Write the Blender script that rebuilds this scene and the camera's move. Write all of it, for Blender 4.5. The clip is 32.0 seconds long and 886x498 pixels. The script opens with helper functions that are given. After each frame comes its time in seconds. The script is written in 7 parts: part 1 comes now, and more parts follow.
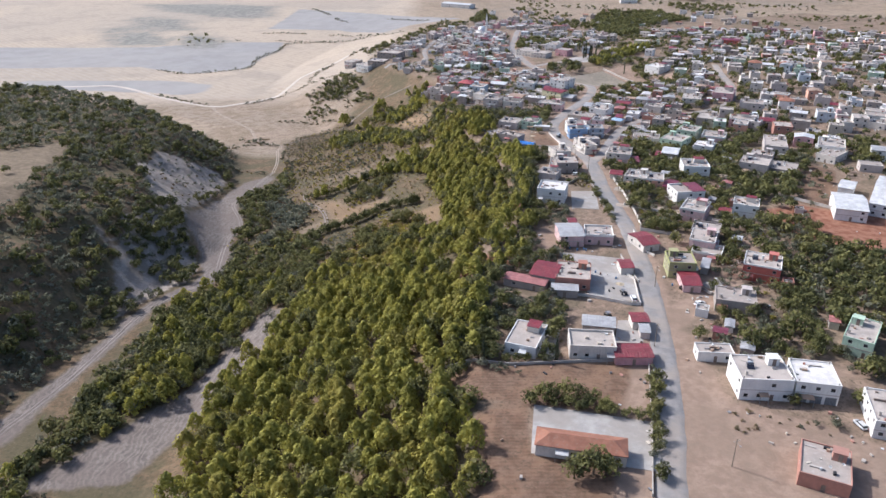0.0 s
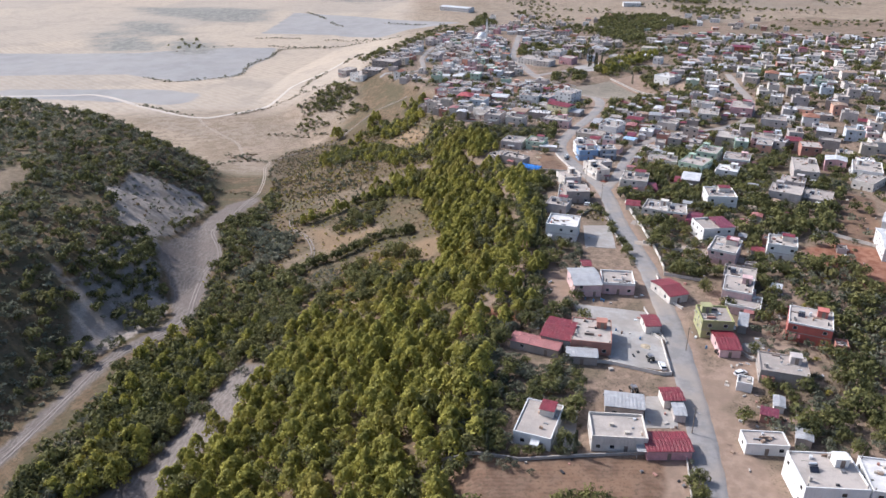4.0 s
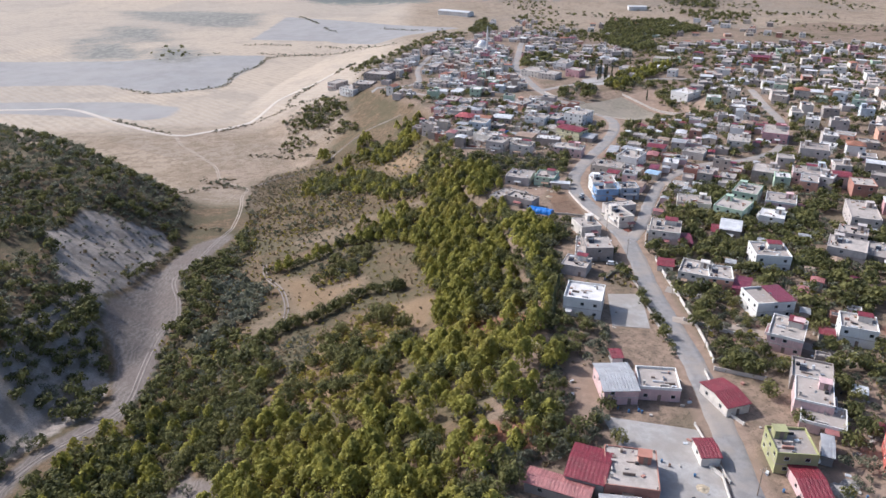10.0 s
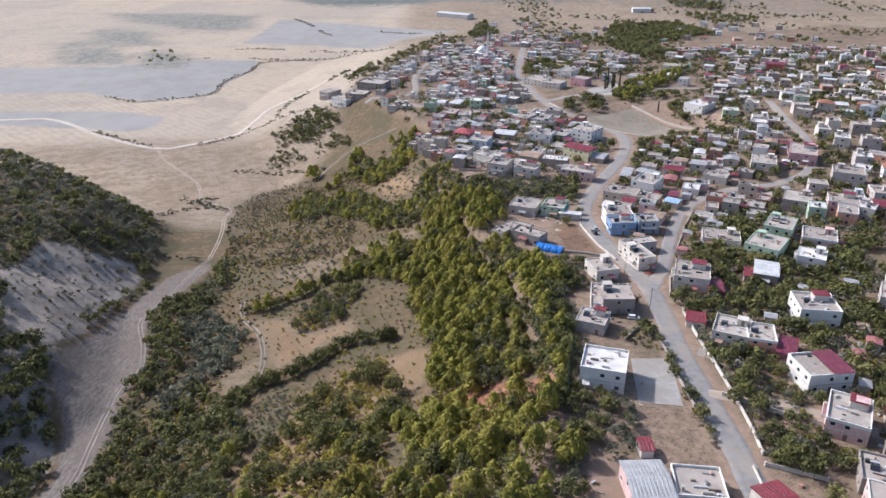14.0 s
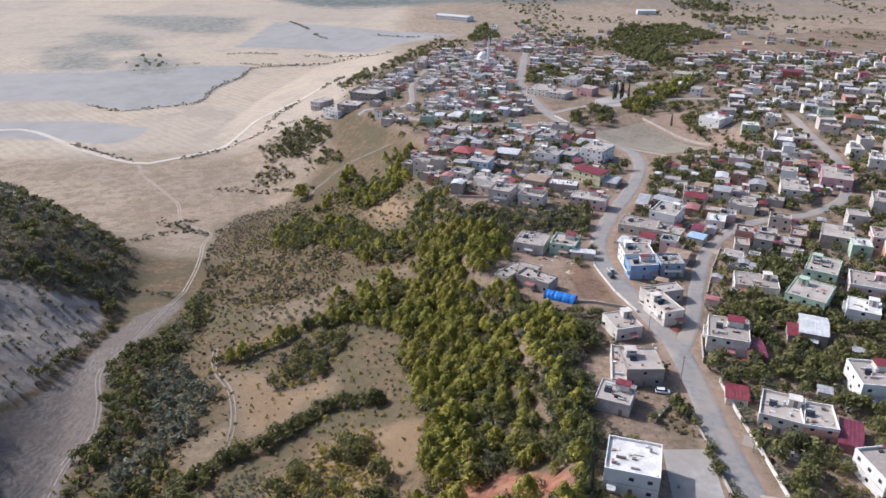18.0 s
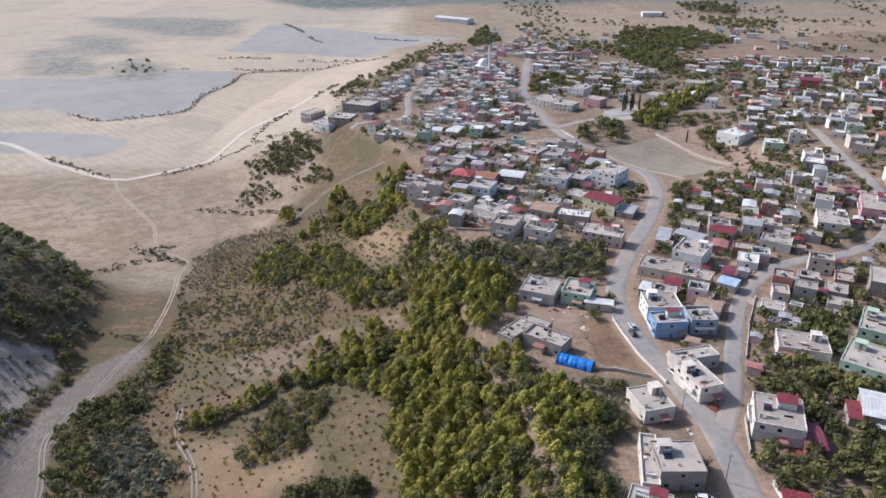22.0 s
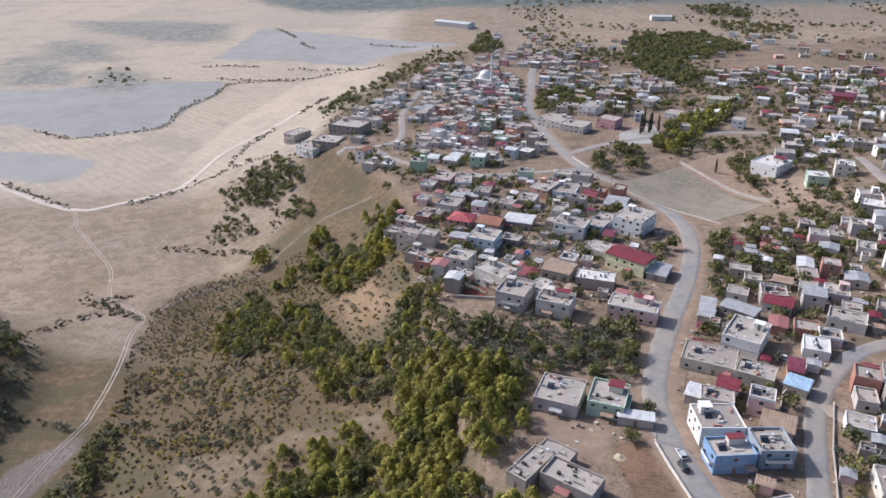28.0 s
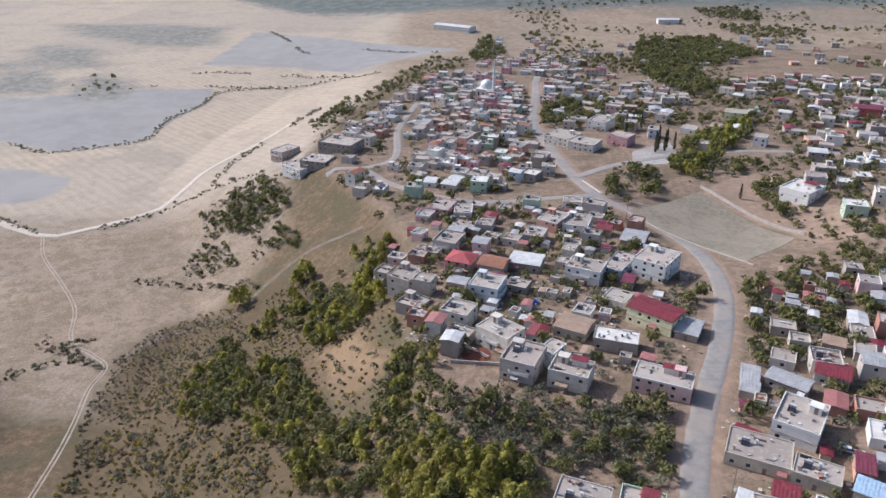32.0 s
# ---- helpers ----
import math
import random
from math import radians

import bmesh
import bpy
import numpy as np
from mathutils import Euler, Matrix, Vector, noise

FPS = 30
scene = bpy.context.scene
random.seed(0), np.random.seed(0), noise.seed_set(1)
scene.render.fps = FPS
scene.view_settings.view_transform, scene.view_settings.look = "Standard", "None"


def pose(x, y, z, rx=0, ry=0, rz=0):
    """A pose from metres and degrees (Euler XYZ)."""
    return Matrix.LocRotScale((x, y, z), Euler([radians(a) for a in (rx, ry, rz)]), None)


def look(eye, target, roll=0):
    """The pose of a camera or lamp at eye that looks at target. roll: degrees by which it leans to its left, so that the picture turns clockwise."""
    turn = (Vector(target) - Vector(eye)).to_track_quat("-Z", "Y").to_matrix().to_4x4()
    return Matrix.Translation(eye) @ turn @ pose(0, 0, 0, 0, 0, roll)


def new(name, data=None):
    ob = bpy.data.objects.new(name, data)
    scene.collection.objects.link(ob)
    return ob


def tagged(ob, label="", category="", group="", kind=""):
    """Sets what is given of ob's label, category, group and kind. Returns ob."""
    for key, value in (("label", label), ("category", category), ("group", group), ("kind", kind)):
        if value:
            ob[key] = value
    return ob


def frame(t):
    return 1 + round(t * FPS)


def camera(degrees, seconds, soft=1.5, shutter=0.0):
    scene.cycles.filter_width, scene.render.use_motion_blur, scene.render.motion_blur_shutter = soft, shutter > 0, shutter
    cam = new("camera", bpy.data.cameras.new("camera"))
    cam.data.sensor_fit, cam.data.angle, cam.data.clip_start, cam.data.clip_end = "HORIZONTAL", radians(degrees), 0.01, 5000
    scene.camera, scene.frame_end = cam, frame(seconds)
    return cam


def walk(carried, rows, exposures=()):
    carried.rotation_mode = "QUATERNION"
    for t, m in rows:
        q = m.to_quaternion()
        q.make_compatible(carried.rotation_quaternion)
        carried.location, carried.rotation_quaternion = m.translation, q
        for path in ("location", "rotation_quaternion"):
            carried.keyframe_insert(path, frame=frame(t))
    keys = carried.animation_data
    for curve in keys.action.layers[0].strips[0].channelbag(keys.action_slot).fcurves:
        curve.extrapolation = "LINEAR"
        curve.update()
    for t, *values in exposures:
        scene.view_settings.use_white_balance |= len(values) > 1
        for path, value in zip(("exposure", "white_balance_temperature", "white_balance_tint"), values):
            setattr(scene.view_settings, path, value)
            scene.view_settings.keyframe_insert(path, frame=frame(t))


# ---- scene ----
# ---------------------------------------------------------------- camera
cam = camera(62, 32.0)
walk(cam, [
    (0, pose(-0.07, 0.21, 126.30, 64.926, 0, 0.001)),
    (4, pose(0.75, 41.66, 126.30, 64.983, 0, -0.069)),
    (8, pose(1.87, 83.18, 126.30, 64.989, 0, -0.121)),
    (12, pose(3.23, 124.84, 126.30, 64.956, 0, -0.154)),
    (16, pose(4.76, 166.71, 126.30, 64.895, 0, -0.168)),
    (20, pose(6.40, 208.85, 126.30, 64.821, 0, -0.161)),
    (24, pose(8.09, 251.33, 126.30, 64.745, 0, -0.134)),
    (28, pose(9.77, 294.22, 126.30, 64.680, 0, -0.084)),
    (32, pose(11.38, 337.58, 126.30, 64.637, 0, -0.013)),
], exposures=[(0, 0.25, 5600, 11), (32, 0.0, 5600, 11)])

# ---------------------------------------------------------------- light
SUN_AZ, SUN_EL = 300.0, 39.0          # degrees clockwise from +y, and above the horizon
world = bpy.data.worlds.new("sky_world")
scene.world = world
world.use_nodes = True
wn = world.node_tree
sky = wn.nodes.new("ShaderNodeTexSky")
sky.sky_type = "NISHITA"
sky.sun_disc = False
sky.sun_elevation = radians(SUN_EL)
sky.sun_rotation = radians(SUN_AZ)
sky.altitude = 100
sky.air_density = 1.0
sky.dust_density = 4.0
sky.ozone_density = 1.0
wn.nodes["Background"].inputs["Strength"].default_value = 0.135
wn.links.new(sky.outputs["Color"], wn.nodes["Background"].inputs["Color"])
sun = new("sun", bpy.data.lights.new("sun", "SUN"))
sun.data.energy = 4.4
sun.data.angle = radians(1.5)
sun.data.color = (1.0, 0.90, 0.79)
az, el = radians(SUN_AZ), radians(SUN_EL)
sun_way = Vector((math.sin(az) * math.cos(el), math.cos(az) * math.cos(el), math.sin(el)))
sun.matrix_world = look(sun_way * 900 + Vector((0, 400, 0)), (0, 400, 0))

# ---------------------------------------------------------------- materials
def nodes_of(name):
    m = bpy.data.materials.new(name)
    m.use_nodes = True
    nt = m.node_tree
    return m, nt, nt.nodes["Principled BSDF"]


def add(nt, kind, **values):
    n = nt.nodes.new("ShaderNode" + kind)
    for k, v in values.items():
        if k in n.inputs:
            n.inputs[k].default_value = v
    return n


def noise_of(nt, vec, scale, detail=4.0, rough=0.6):
    n = add(nt, "TexNoise", Scale=scale, Detail=detail, Roughness=rough)
    nt.links.new(vec, n.inputs["Vector"])
    return n.outputs["Fac"]


def ramp(nt, fac, a, b, lo=0.35, hi=0.65):
    n = add(nt, "MapRange")
    n.interpolation_type = "SMOOTHSTEP"
    n.inputs["From Min"].default_value, n.inputs["From Max"].default_value = lo, hi
    n.inputs["To Min"].default_value, n.inputs["To Max"].default_value = a, b
    nt.links.new(fac, n.inputs["Value"])
    return n.outputs["Result"]


def mixed(nt, fac, a, b, mode="MIX"):
    n = nt.nodes.new("ShaderNodeMix")
    n.data_type, n.blend_type = "RGBA", mode
    for sock, v in ((n.inputs[0], fac), (n.inputs[6], a), (n.inputs[7], b)):
        if isinstance(v, (int, float)):
            sock.default_value = v
        elif isinstance(v, tuple):
            sock.default_value = (*v, 1)
        else:
            nt.links.new(v, sock)
    return n.outputs[2]


def calc(nt, op, a, b=0.0):
    n = nt.nodes.new("ShaderNodeMath")
    n.operation = op
    for sock, v in ((n.inputs[0], a), (n.inputs[1], b)):
        if isinstance(v, (int, float)):
            sock.default_value = v
        else:
            nt.links.new(v, sock)
    return n.outputs[0]


def bumped(nt, bsdf, fac, strength=0.3, dist=0.05):
    n = add(nt, "Bump", Strength=strength, Distance=dist)
    nt.links.new(fac, n.inputs["Height"])
    nt.links.new(n.outputs["Normal"], bsdf.inputs["Normal"])


def place(nt):
    return nt.nodes.new("ShaderNodeNewGeometry").outputs["Position"]


def tint(c, k):
    return tuple(min(1.0, v * k) for v in c)


PAINT = {}


def painted(name, c, rough=0.85, dirt=0.5, patch=0.8):
    """A plastered and painted wall: blotches, streaks and a dusty grain."""
    if name in PAINT:
        return PAINT[name]
    m, nt, b = nodes_of("paint_" + name)
    p = place(nt)
    big = noise_of(nt, p, 0.35, 5)
    fine = noise_of(nt, p, 3.0, 4)
    stretch = add(nt, "Mapping")
    stretch.inputs["Scale"].default_value = (1.6, 1.6, 0.22)
    nt.links.new(p, stretch.inputs["Vector"])
    streak = noise_of(nt, stretch.outputs["Vector"], 1.3, 5)
    col = mixed(nt, ramp(nt, big, 0, 1), tint(c, 1.04), tint(c, patch))
    stain = tuple(0.55 * v + 0.45 * w for v, w in zip(tint(c, 0.55), (0.26, 0.23, 0.20)))
    col = mixed(nt, ramp(nt, streak, 0, dirt, 0.5, 0.75), col, stain)
    col = mixed(nt, ramp(nt, fine, 0, 0.25, 0.45, 0.7), col, tint(c, 0.7))
    rnd = nt.nodes.new("ShaderNodeObjectInfo").outputs["Random"]
    col = mixed(nt, ramp(nt, rnd, 0, 0.16, 0, 1), col, (0.42, 0.38, 0.34))
    nt.links.new(col, b.inputs["Base Color"])
    b.inputs["Roughness"].default_value = rough
    bumped(nt, b, fine, 0.25, 0.02)
    PAINT[name] = m
    return m


def sheeted(name, c, metal=0.0, rough=0.5, rust=0.35):
    """Corrugated sheet roofing with faded and rusty patches."""
    if name in PAINT:
        return PAINT[name]
    m, nt, b = nodes_of("sheet_" + name)
    tex = nt.nodes.new("ShaderNodeTexCoord").outputs["Object"]
    p = place(nt)
    wave = add(nt, "TexWave", Scale=1.3, Distortion=0.0)
    wave.bands_direction = "X"
    nt.links.new(tex, wave.inputs["Vector"])
    big = noise_of(nt, p, 0.4, 5)
    col = mixed(nt, ramp(nt, big, 0, 1, 0.3, 0.7), c, tint(c, 0.72))
    col = mixed(nt, ramp(nt, noise_of(nt, p, 1.7, 6), 0, rust, 0.52, 0.7), col, (0.30, 0.22, 0.17))
    nt.links.new(col, b.inputs["Base Color"])
    b.inputs["Metallic"].default_value = metal
    b.inputs["Roughness"].default_value = rough
    bumped(nt, b, wave.outputs["Fac"], 0.7, 0.06)
    PAINT[name] = m
    return m


def simple(name, c, rough=0.6, metal=0.0, vary=0.25, scale=2.0):
    if name in PAINT:
        return PAINT[name]
    m, nt, b = nodes_of(name)
    p = place(nt)
    n1 = noise_of(nt, p, scale, 5)
    col = mixed(nt, ramp(nt, n1, 0, 1, 0.3, 0.7), tint(c, 1 + vary * 0.5), tint(c, 1 - vary))
    nt.links.new(col, b.inputs["Base Color"])
    b.inputs["Roughness"].default_value = rough
    b.inputs["Metallic"].default_value = metal
    bumped(nt, b, n1, 0.2, 0.02)
    PAINT[name] = m
    return m


WALLS = {
    "white": (0.76, 0.745, 0.72), "greywhite": (0.53, 0.475, 0.445), "cream": (0.68, 0.63, 0.57),
    "concrete": (0.36, 0.315, 0.285), "brick": (0.42, 0.19, 0.14), "red": (0.50, 0.13, 0.10),
    "pink": (0.68, 0.47, 0.46), "rose": (0.62, 0.34, 0.36), "salmon": (0.66, 0.36, 0.26),
    "mint": (0.46, 0.60, 0.46), "olive": (0.36, 0.36, 0.16), "blue": (0.20, 0.36, 0.60),
    "bluegrey": (0.34, 0.40, 0.48), "paleblue": (0.62, 0.67, 0.72), "lemon": (0.76, 0.72, 0.46),
    "sand": (0.55, 0.49, 0.41), "maroon": (0.26, 0.09, 0.12),
}
SHEETS = {
    "redsheet": (0.21, 0.022, 0.036), "maroonsheet": (0.19, 0.03, 0.06), "greysheet": (0.42, 0.42, 0.43),
    "palesheet": (0.66, 0.66, 0.66), "fadedsheet": (0.40, 0.16, 0.15), "bluesheet": (0.42, 0.58, 0.76),
    "rustsheet": (0.40, 0.28, 0.20),
}
for key, col in WALLS.items():
    painted(key, col, dirt=0.3 if key == "white" else 0.5, patch=0.93 if key == "white" else 0.8)
for key, col in SHEETS.items():
    sheeted(key, col)


def slab_material():
    m, nt, b = nodes_of("roof_slab")
    p = place(nt)
    big, mid, fine = noise_of(nt, p, 0.22, 5), noise_of(nt, p, 0.9, 5), noise_of(nt, p, 5, 3)
    rnd = nt.nodes.new("ShaderNodeObjectInfo").outputs["Random"]
    base = mixed(nt, rnd, (0.30, 0.248, 0.218), (0.48, 0.42, 0.375))
    col = mixed(nt, ramp(nt, big, 0, 0.75, 0.4, 0.65), base, (0.30, 0.27, 0.24))
    col = mixed(nt, ramp(nt, mid, 0, 0.6, 0.5, 0.68), col, (0.47, 0.42, 0.375))
    col = mixed(nt, ramp(nt, fine, 0, 0.3), col, (0.22, 0.20, 0.18))
    nt.links.new(col, b.inputs["Base Color"])
    b.inputs["Roughness"].default_value = 0.9
    bumped(nt, b, mid, 0.3, 0.04)
    return m


M_SLAB = slab_material()
M_WHITESLAB = painted("white_slab", (0.68, 0.655, 0.63), dirt=0.5)
M_TILE = sheeted("clay_tile", (0.33, 0.145, 0.092), rough=0.85, rust=0.5)
M_REDTILE = sheeted("red_tile", (0.42, 0.08, 0.09), rough=0.75, rust=0.3)
M_FRAME = simple("window_frame", (0.62, 0.61, 0.60), 0.5)
M_DOOR = simple("metal_door", (0.22, 0.17, 0.14), 0.5)
M_GARAGE = simple("roller_door", (0.20, 0.22, 0.25), 0.45, 0.3)
M_TANK = simple("tank_white", (0.66, 0.67, 0.68), 0.4, 0.2)
M_STEEL = simple("galvanised_steel", (0.40, 0.40, 0.41), 0.45, 0.8)
M_BLOCK = painted("block_wall", (0.46, 0.42, 0.38), dirt=0.6)
M_LIME = painted("lime_wall", (0.66, 0.62, 0.57), dirt=0.6)
M_DARK = simple("dark_opening", (0.03, 0.03, 0.035), 0.8)
M_BARK = simple("bark", (0.12, 0.085, 0.06), 0.95, vary=0.4, scale=6)
M_TYRE = simple("tyre_rubber", (0.02, 0.02, 0.02), 0.9)
M_TARP = simple("blue_tarpaulin", (0.03, 0.20, 0.62), 0.35, vary=0.35)
M_WOODPOLE = simple("pole_wood", (0.22, 0.18, 0.14), 0.9)
M_CABLE = simple("black_cable", (0.03, 0.03, 0.03), 0.6)


def glass_material():
    m, nt, b = nodes_of("window_glass")
    rnd = nt.nodes.new("ShaderNodeObjectInfo").outputs["Random"]
    nt.links.new(mixed(nt, rnd, (0.015, 0.018, 0.022), (0.06, 0.065, 0.07)), b.inputs["Base Color"])
    b.inputs["Roughness"].default_value = 0.12
    return m


M_GLASS = glass_material()


def solar_material():
    m, nt, b = nodes_of("solar_glass")
    b.inputs["Base Color"].default_value = (0.028, 0.030, 0.042, 1)
    b.inputs["Roughness"].default_value = 0.15
    return m


M_SOLAR = solar_material()


def leaf_material(name, dark, light, dry, dryness=0.2):
    """Foliage: each leaf clump has its own shade, whole trees drift between two greens."""
    m, nt, b = nodes_of(name)
    geo = nt.nodes.new("ShaderNodeNewGeometry")
    isl, p = geo.outputs["Random Per Island"], geo.outputs["Position"]
    rnd = nt.nodes.new("ShaderNodeObjectInfo").outputs["Random"]
    big = noise_of(nt, p, 0.045, 3)
    tree = noise_of(nt, p, 0.22, 2)
    f = calc(nt, "ADD", calc(nt, "MULTIPLY", isl, 0.16), calc(nt, "MULTIPLY", ramp(nt, tree, 0, 1, 0.36, 0.64), 0.68))
    f = calc(nt, "ADD", f, calc(nt, "MULTIPLY", rnd, 0.2))
    col = mixed(nt, f, dark, light)
    col = mixed(nt, ramp(nt, big, 0, dryness * 2, 0.5, 0.7), col, dry)
    nt.links.new(col, b.inputs["Base Color"])
    b.inputs["Roughness"].default_value = 0.75
    b.inputs["Specular IOR Level"].default_value = 0.25
    thin = nt.nodes.new("ShaderNodeBsdfTranslucent")
    nt.links.new(col, thin.inputs["Color"])
    mix = nt.nodes.new("ShaderNodeMixShader")
    mix.inputs[0].default_value = 0.36
    nt.links.new(b.outputs[0], mix.inputs[1])
    nt.links.new(thin.outputs[0], mix.inputs[2])
    nt.links.new(mix.outputs[0], nt.nodes["Material Output"].inputs["Surface"])
    return m


M_PINE = leaf_material("pine_foliage", (0.118, 0.122, 0.028), (0.440, 0.405, 0.092), (0.38, 0.31, 0.085), 0.25)
M_OLIVE = leaf_material("olive_foliage", (0.070, 0.078, 0.052), (0.235, 0.235, 0.160), (0.21, 0.19, 0.13), 0.2)
M_BROAD = leaf_material("broadleaf_foliage", (0.046, 0.054, 0.023), (0.235, 0.225, 0.078), (0.24, 0.205, 0.08), 0.2)
M_SCRUB = leaf_material("scrub_foliage", (0.110, 0.092, 0.052), (0.265, 0.208, 0.118), (0.25, 0.185, 0.115), 0.4)
# pale grey-green leaves, lightened further to stand for haze on the west hill
M_PALEHAZY = leaf_material("pale_hazy_foliage", (0.110, 0.122, 0.092), (0.270, 0.275, 0.205), (0.28, 0.245, 0.18), 0.2)
M_YELLOW = leaf_material("orchard_foliage", (0.165, 0.150, 0.036), (0.430, 0.365, 0.082), (0.31, 0.245, 0.08), 0.25)
M_CYPRESS = leaf_material("cypress_foliage", (0.032, 0.042, 0.026), (0.080, 0.092, 0.052), (0.09, 0.09, 0.05), 0.1)
# ---------------------------------------------------------------- lie of the land
def lut(v,*p): return np.interp(v,p[0::2],p[1::2])
def sst(a,b,v):
    t=np.clip((v-a)/(b-a),0,1);return t*t*(3-2*t)
def height(x,y):
    ridge=lut(y,0,3,200,1,350,0,450,-4,550,-9,650,-15,750,-22,850,-25,1000,-32,1100,-40,1300,-54,1500,-61)
    edge=lut(y,0,25,200,8,270,18,340,42,420,28,480,12,560,4,640,0,700,-22,780,-62,850,-52,950,-35,1100,-10,1400,20)
    axis=lut(y,0,-165,200,-150,300,-133,370,-113,450,-138,620,-147,750,-225,900,-330)
    floor=lut(y,0,-27,200,-34,300,-39,370,-45,450,-49,620,-64,760,-66,1000,-69,1500,-66)
    toe=lut(y,0,-95,200,-88,300,-90,450,-98,560,-115,650,-112,720,-128,780,-165,850,-205,1000,-190,1200,-150)
    s=np.clip((edge-x)/(edge-toe),0,1)
    prof=np.power(np.maximum(s,1e-6),lut(y,0,.95,300,.85,340,.6,400,.5,520,.66,700,.8,900,1))
    prof=np.where(s<.05,prof*sst(-.02,.05,s),prof)
    z=ridge+(floor-ridge)*prof
    # east side: village shelf falls a little, hollow by the sports field
    z=np.where(x>edge,ridge,z)
    z=z-13*np.exp(-(((x-165)/55)**2+((y-672)/48)**2))
    z=z+10*np.exp(-(((x-300)/160)**2+((y-640)/120)**2))
    # west hill: a steep gullied flank above the dry bed, a sloping top, a nose that runs out to the north
    d=axis-8-x
    gul=np.sin(y/13.+x/31.)+.6*np.sin(y/7.3-x/17.+1.)
    hl=lut(d,0,0,10,5,22,14,45,28,95,41,200,46,420,40,700,10)*(1-sst(0,1,(y-505-.75*np.clip(d,0,170))/90))
    hl=hl*sst(40,130,y+40)+gul*1.5*sst(6,30,d)*sst(110,50,d)*sst(600,540,y)
    z=z+hl
    # far hills
    z=z+sst(1700,2600,y+.15*x)*170*(.6+.4*np.sin(x/310.+1))*sst(-900,300,x)
    z=z+2.0*np.sin(x/61.+.7)*np.sin(y/83.)*sst(700,1200,y)+ 1.2*np.sin(x/23.+y/31.)*sst(.1,.4,s)*sst(1,.6,s)
    return z


def ground(x, y):
    return float(height(np.array([float(x)]), np.array([float(y)]))[0])


def inside(px, py, poly):
    """Distance to a polygon's edge, positive inside."""
    pts = np.array(poly, float)
    dist = np.full(px.shape, 1e9)
    odd = np.zeros(px.shape, bool)
    for (ax, ay), (bx, by) in zip(pts, np.roll(pts, -1, 0)):
        dx, dy = bx - ax, by - ay
        k = np.clip(((px - ax) * dx + (py - ay) * dy) / (dx * dx + dy * dy), 0, 1)
        dist = np.minimum(dist, np.hypot(px - ax - k * dx, py - ay - k * dy))
        cross = (ay > py) != (by > py)
        odd ^= cross & (px < ax + (py - ay) * dx / (dy if dy else 1e-9))
    return np.where(odd, dist, -dist)


def along(px, py, line, half):
    """Distance inside a band of that half width along a line."""
    best = np.full(px.shape, -1e9)
    for (ax, ay), (bx, by), ha, hb in zip(line, line[1:], half, half[1:]):
        dx, dy = bx - ax, by - ay
        k = np.clip(((px - ax) * dx + (py - ay) * dy) / (dx * dx + dy * dy), 0, 1)
        best = np.maximum(best, ha + (hb - ha) * k - np.hypot(px - ax - k * dx, py - ay - k * dy))
    return best


MAIN = [(46, 90), (53, 130), (60, 156), (67, 188), (71.5, 215), (76, 249), (79, 290), (78.5, 320), (78.5, 345), (80, 366),
        (80, 390), (74.5, 422), (70.5, 447), (71.5, 468), (77.5, 488), (90, 517), (104, 546), (116, 577), (122, 605), (124, 640),
        (120, 666), (110, 690), (97, 708), (89, 747), (83, 815), (80.5, 885), (94, 989), (104, 1070)]
BRANCH = [(82, 386), (91, 404), (99, 425), (108, 447), (118, 467), (136, 488), (152, 498), (178, 506), (205, 528), (226, 575), (240, 640), (262, 720)]
TRACK = [(-150, 190), (-141, 225), (-136, 264), (-134, 281), (-130, 294), (-124, 305), (-117, 316), (-114, 329), (-117, 348), (-120, 366), (-122, 385), (-119, 397),
         (-124, 415), (-134, 438), (-134, 451), (-131, 473), (-130, 496), (-127, 523), (-130, 550), (-134, 573), (-139, 595), (-140, 614), (-151, 625), (-166, 637),
         (-179, 669), (-202, 701), (-226, 732), (-241, 761)]
PLAINROAD = [(-560, 850), (-429, 862), (-380, 863), (-304, 801), (-245, 764), (-222, 770), (-183, 810), (-150, 890), (-120, 960)]
VSTREET = [(-60, 764), (-38, 765), (-15, 731), (30, 700), (92, 712)]
VSTREET2 = [(-38, 765), (-19, 790), (-21, 865), (-10, 960)]
SPORTS = [(106, 691), (156, 728), (186, 662), (142, 612), (123, 660)]
WASH = [(-156, 190), (-146, 232), (-139, 267), (-139, 279), (-135, 294), (-129, 306), (-122, 317), (-121, 329), (-128, 350), (-135, 365), (-142, 375), (-146, 395), (-147, 413), (-147, 445),
        (-144, 473), (-140, 494), (-133, 505), (-125, 513), (-122, 503), (-126, 483), (-130, 460), (-131, 438), (-127, 423), (-120, 410), (-118, 389), (-118, 374), (-114, 358), (-112, 338),
        (-110, 320), (-114, 312), (-121, 304), (-128, 294), (-130, 283), (-132, 271), (-135, 250), (-144, 190)]
SCAR = [(-188, 432), (-192, 477), (-182, 485), (-169, 488), (-159, 500), (-152, 488), (-150, 450), (-148, 407), (-152, 393), (-164, 390)]
FLANK = [(-122, 334), (-130, 352), (-143, 376), (-148, 398), (-160, 388), (-166, 352), (-160, 322), (-150, 292), (-146, 270), (-141, 280), (-131, 306), (-124, 318)]
HILLFIELD = [(-300, 400), (-260, 416), (-246, 428), (-234, 449), (-223, 415), (-220, 386), (-212, 360), (-210, 339), (-212, 328), (-250, 325), (-310, 350)]
HILLPATH = [(-168, 331), (-160, 325), (-152, 322), (-149, 311), (-147, 296)]
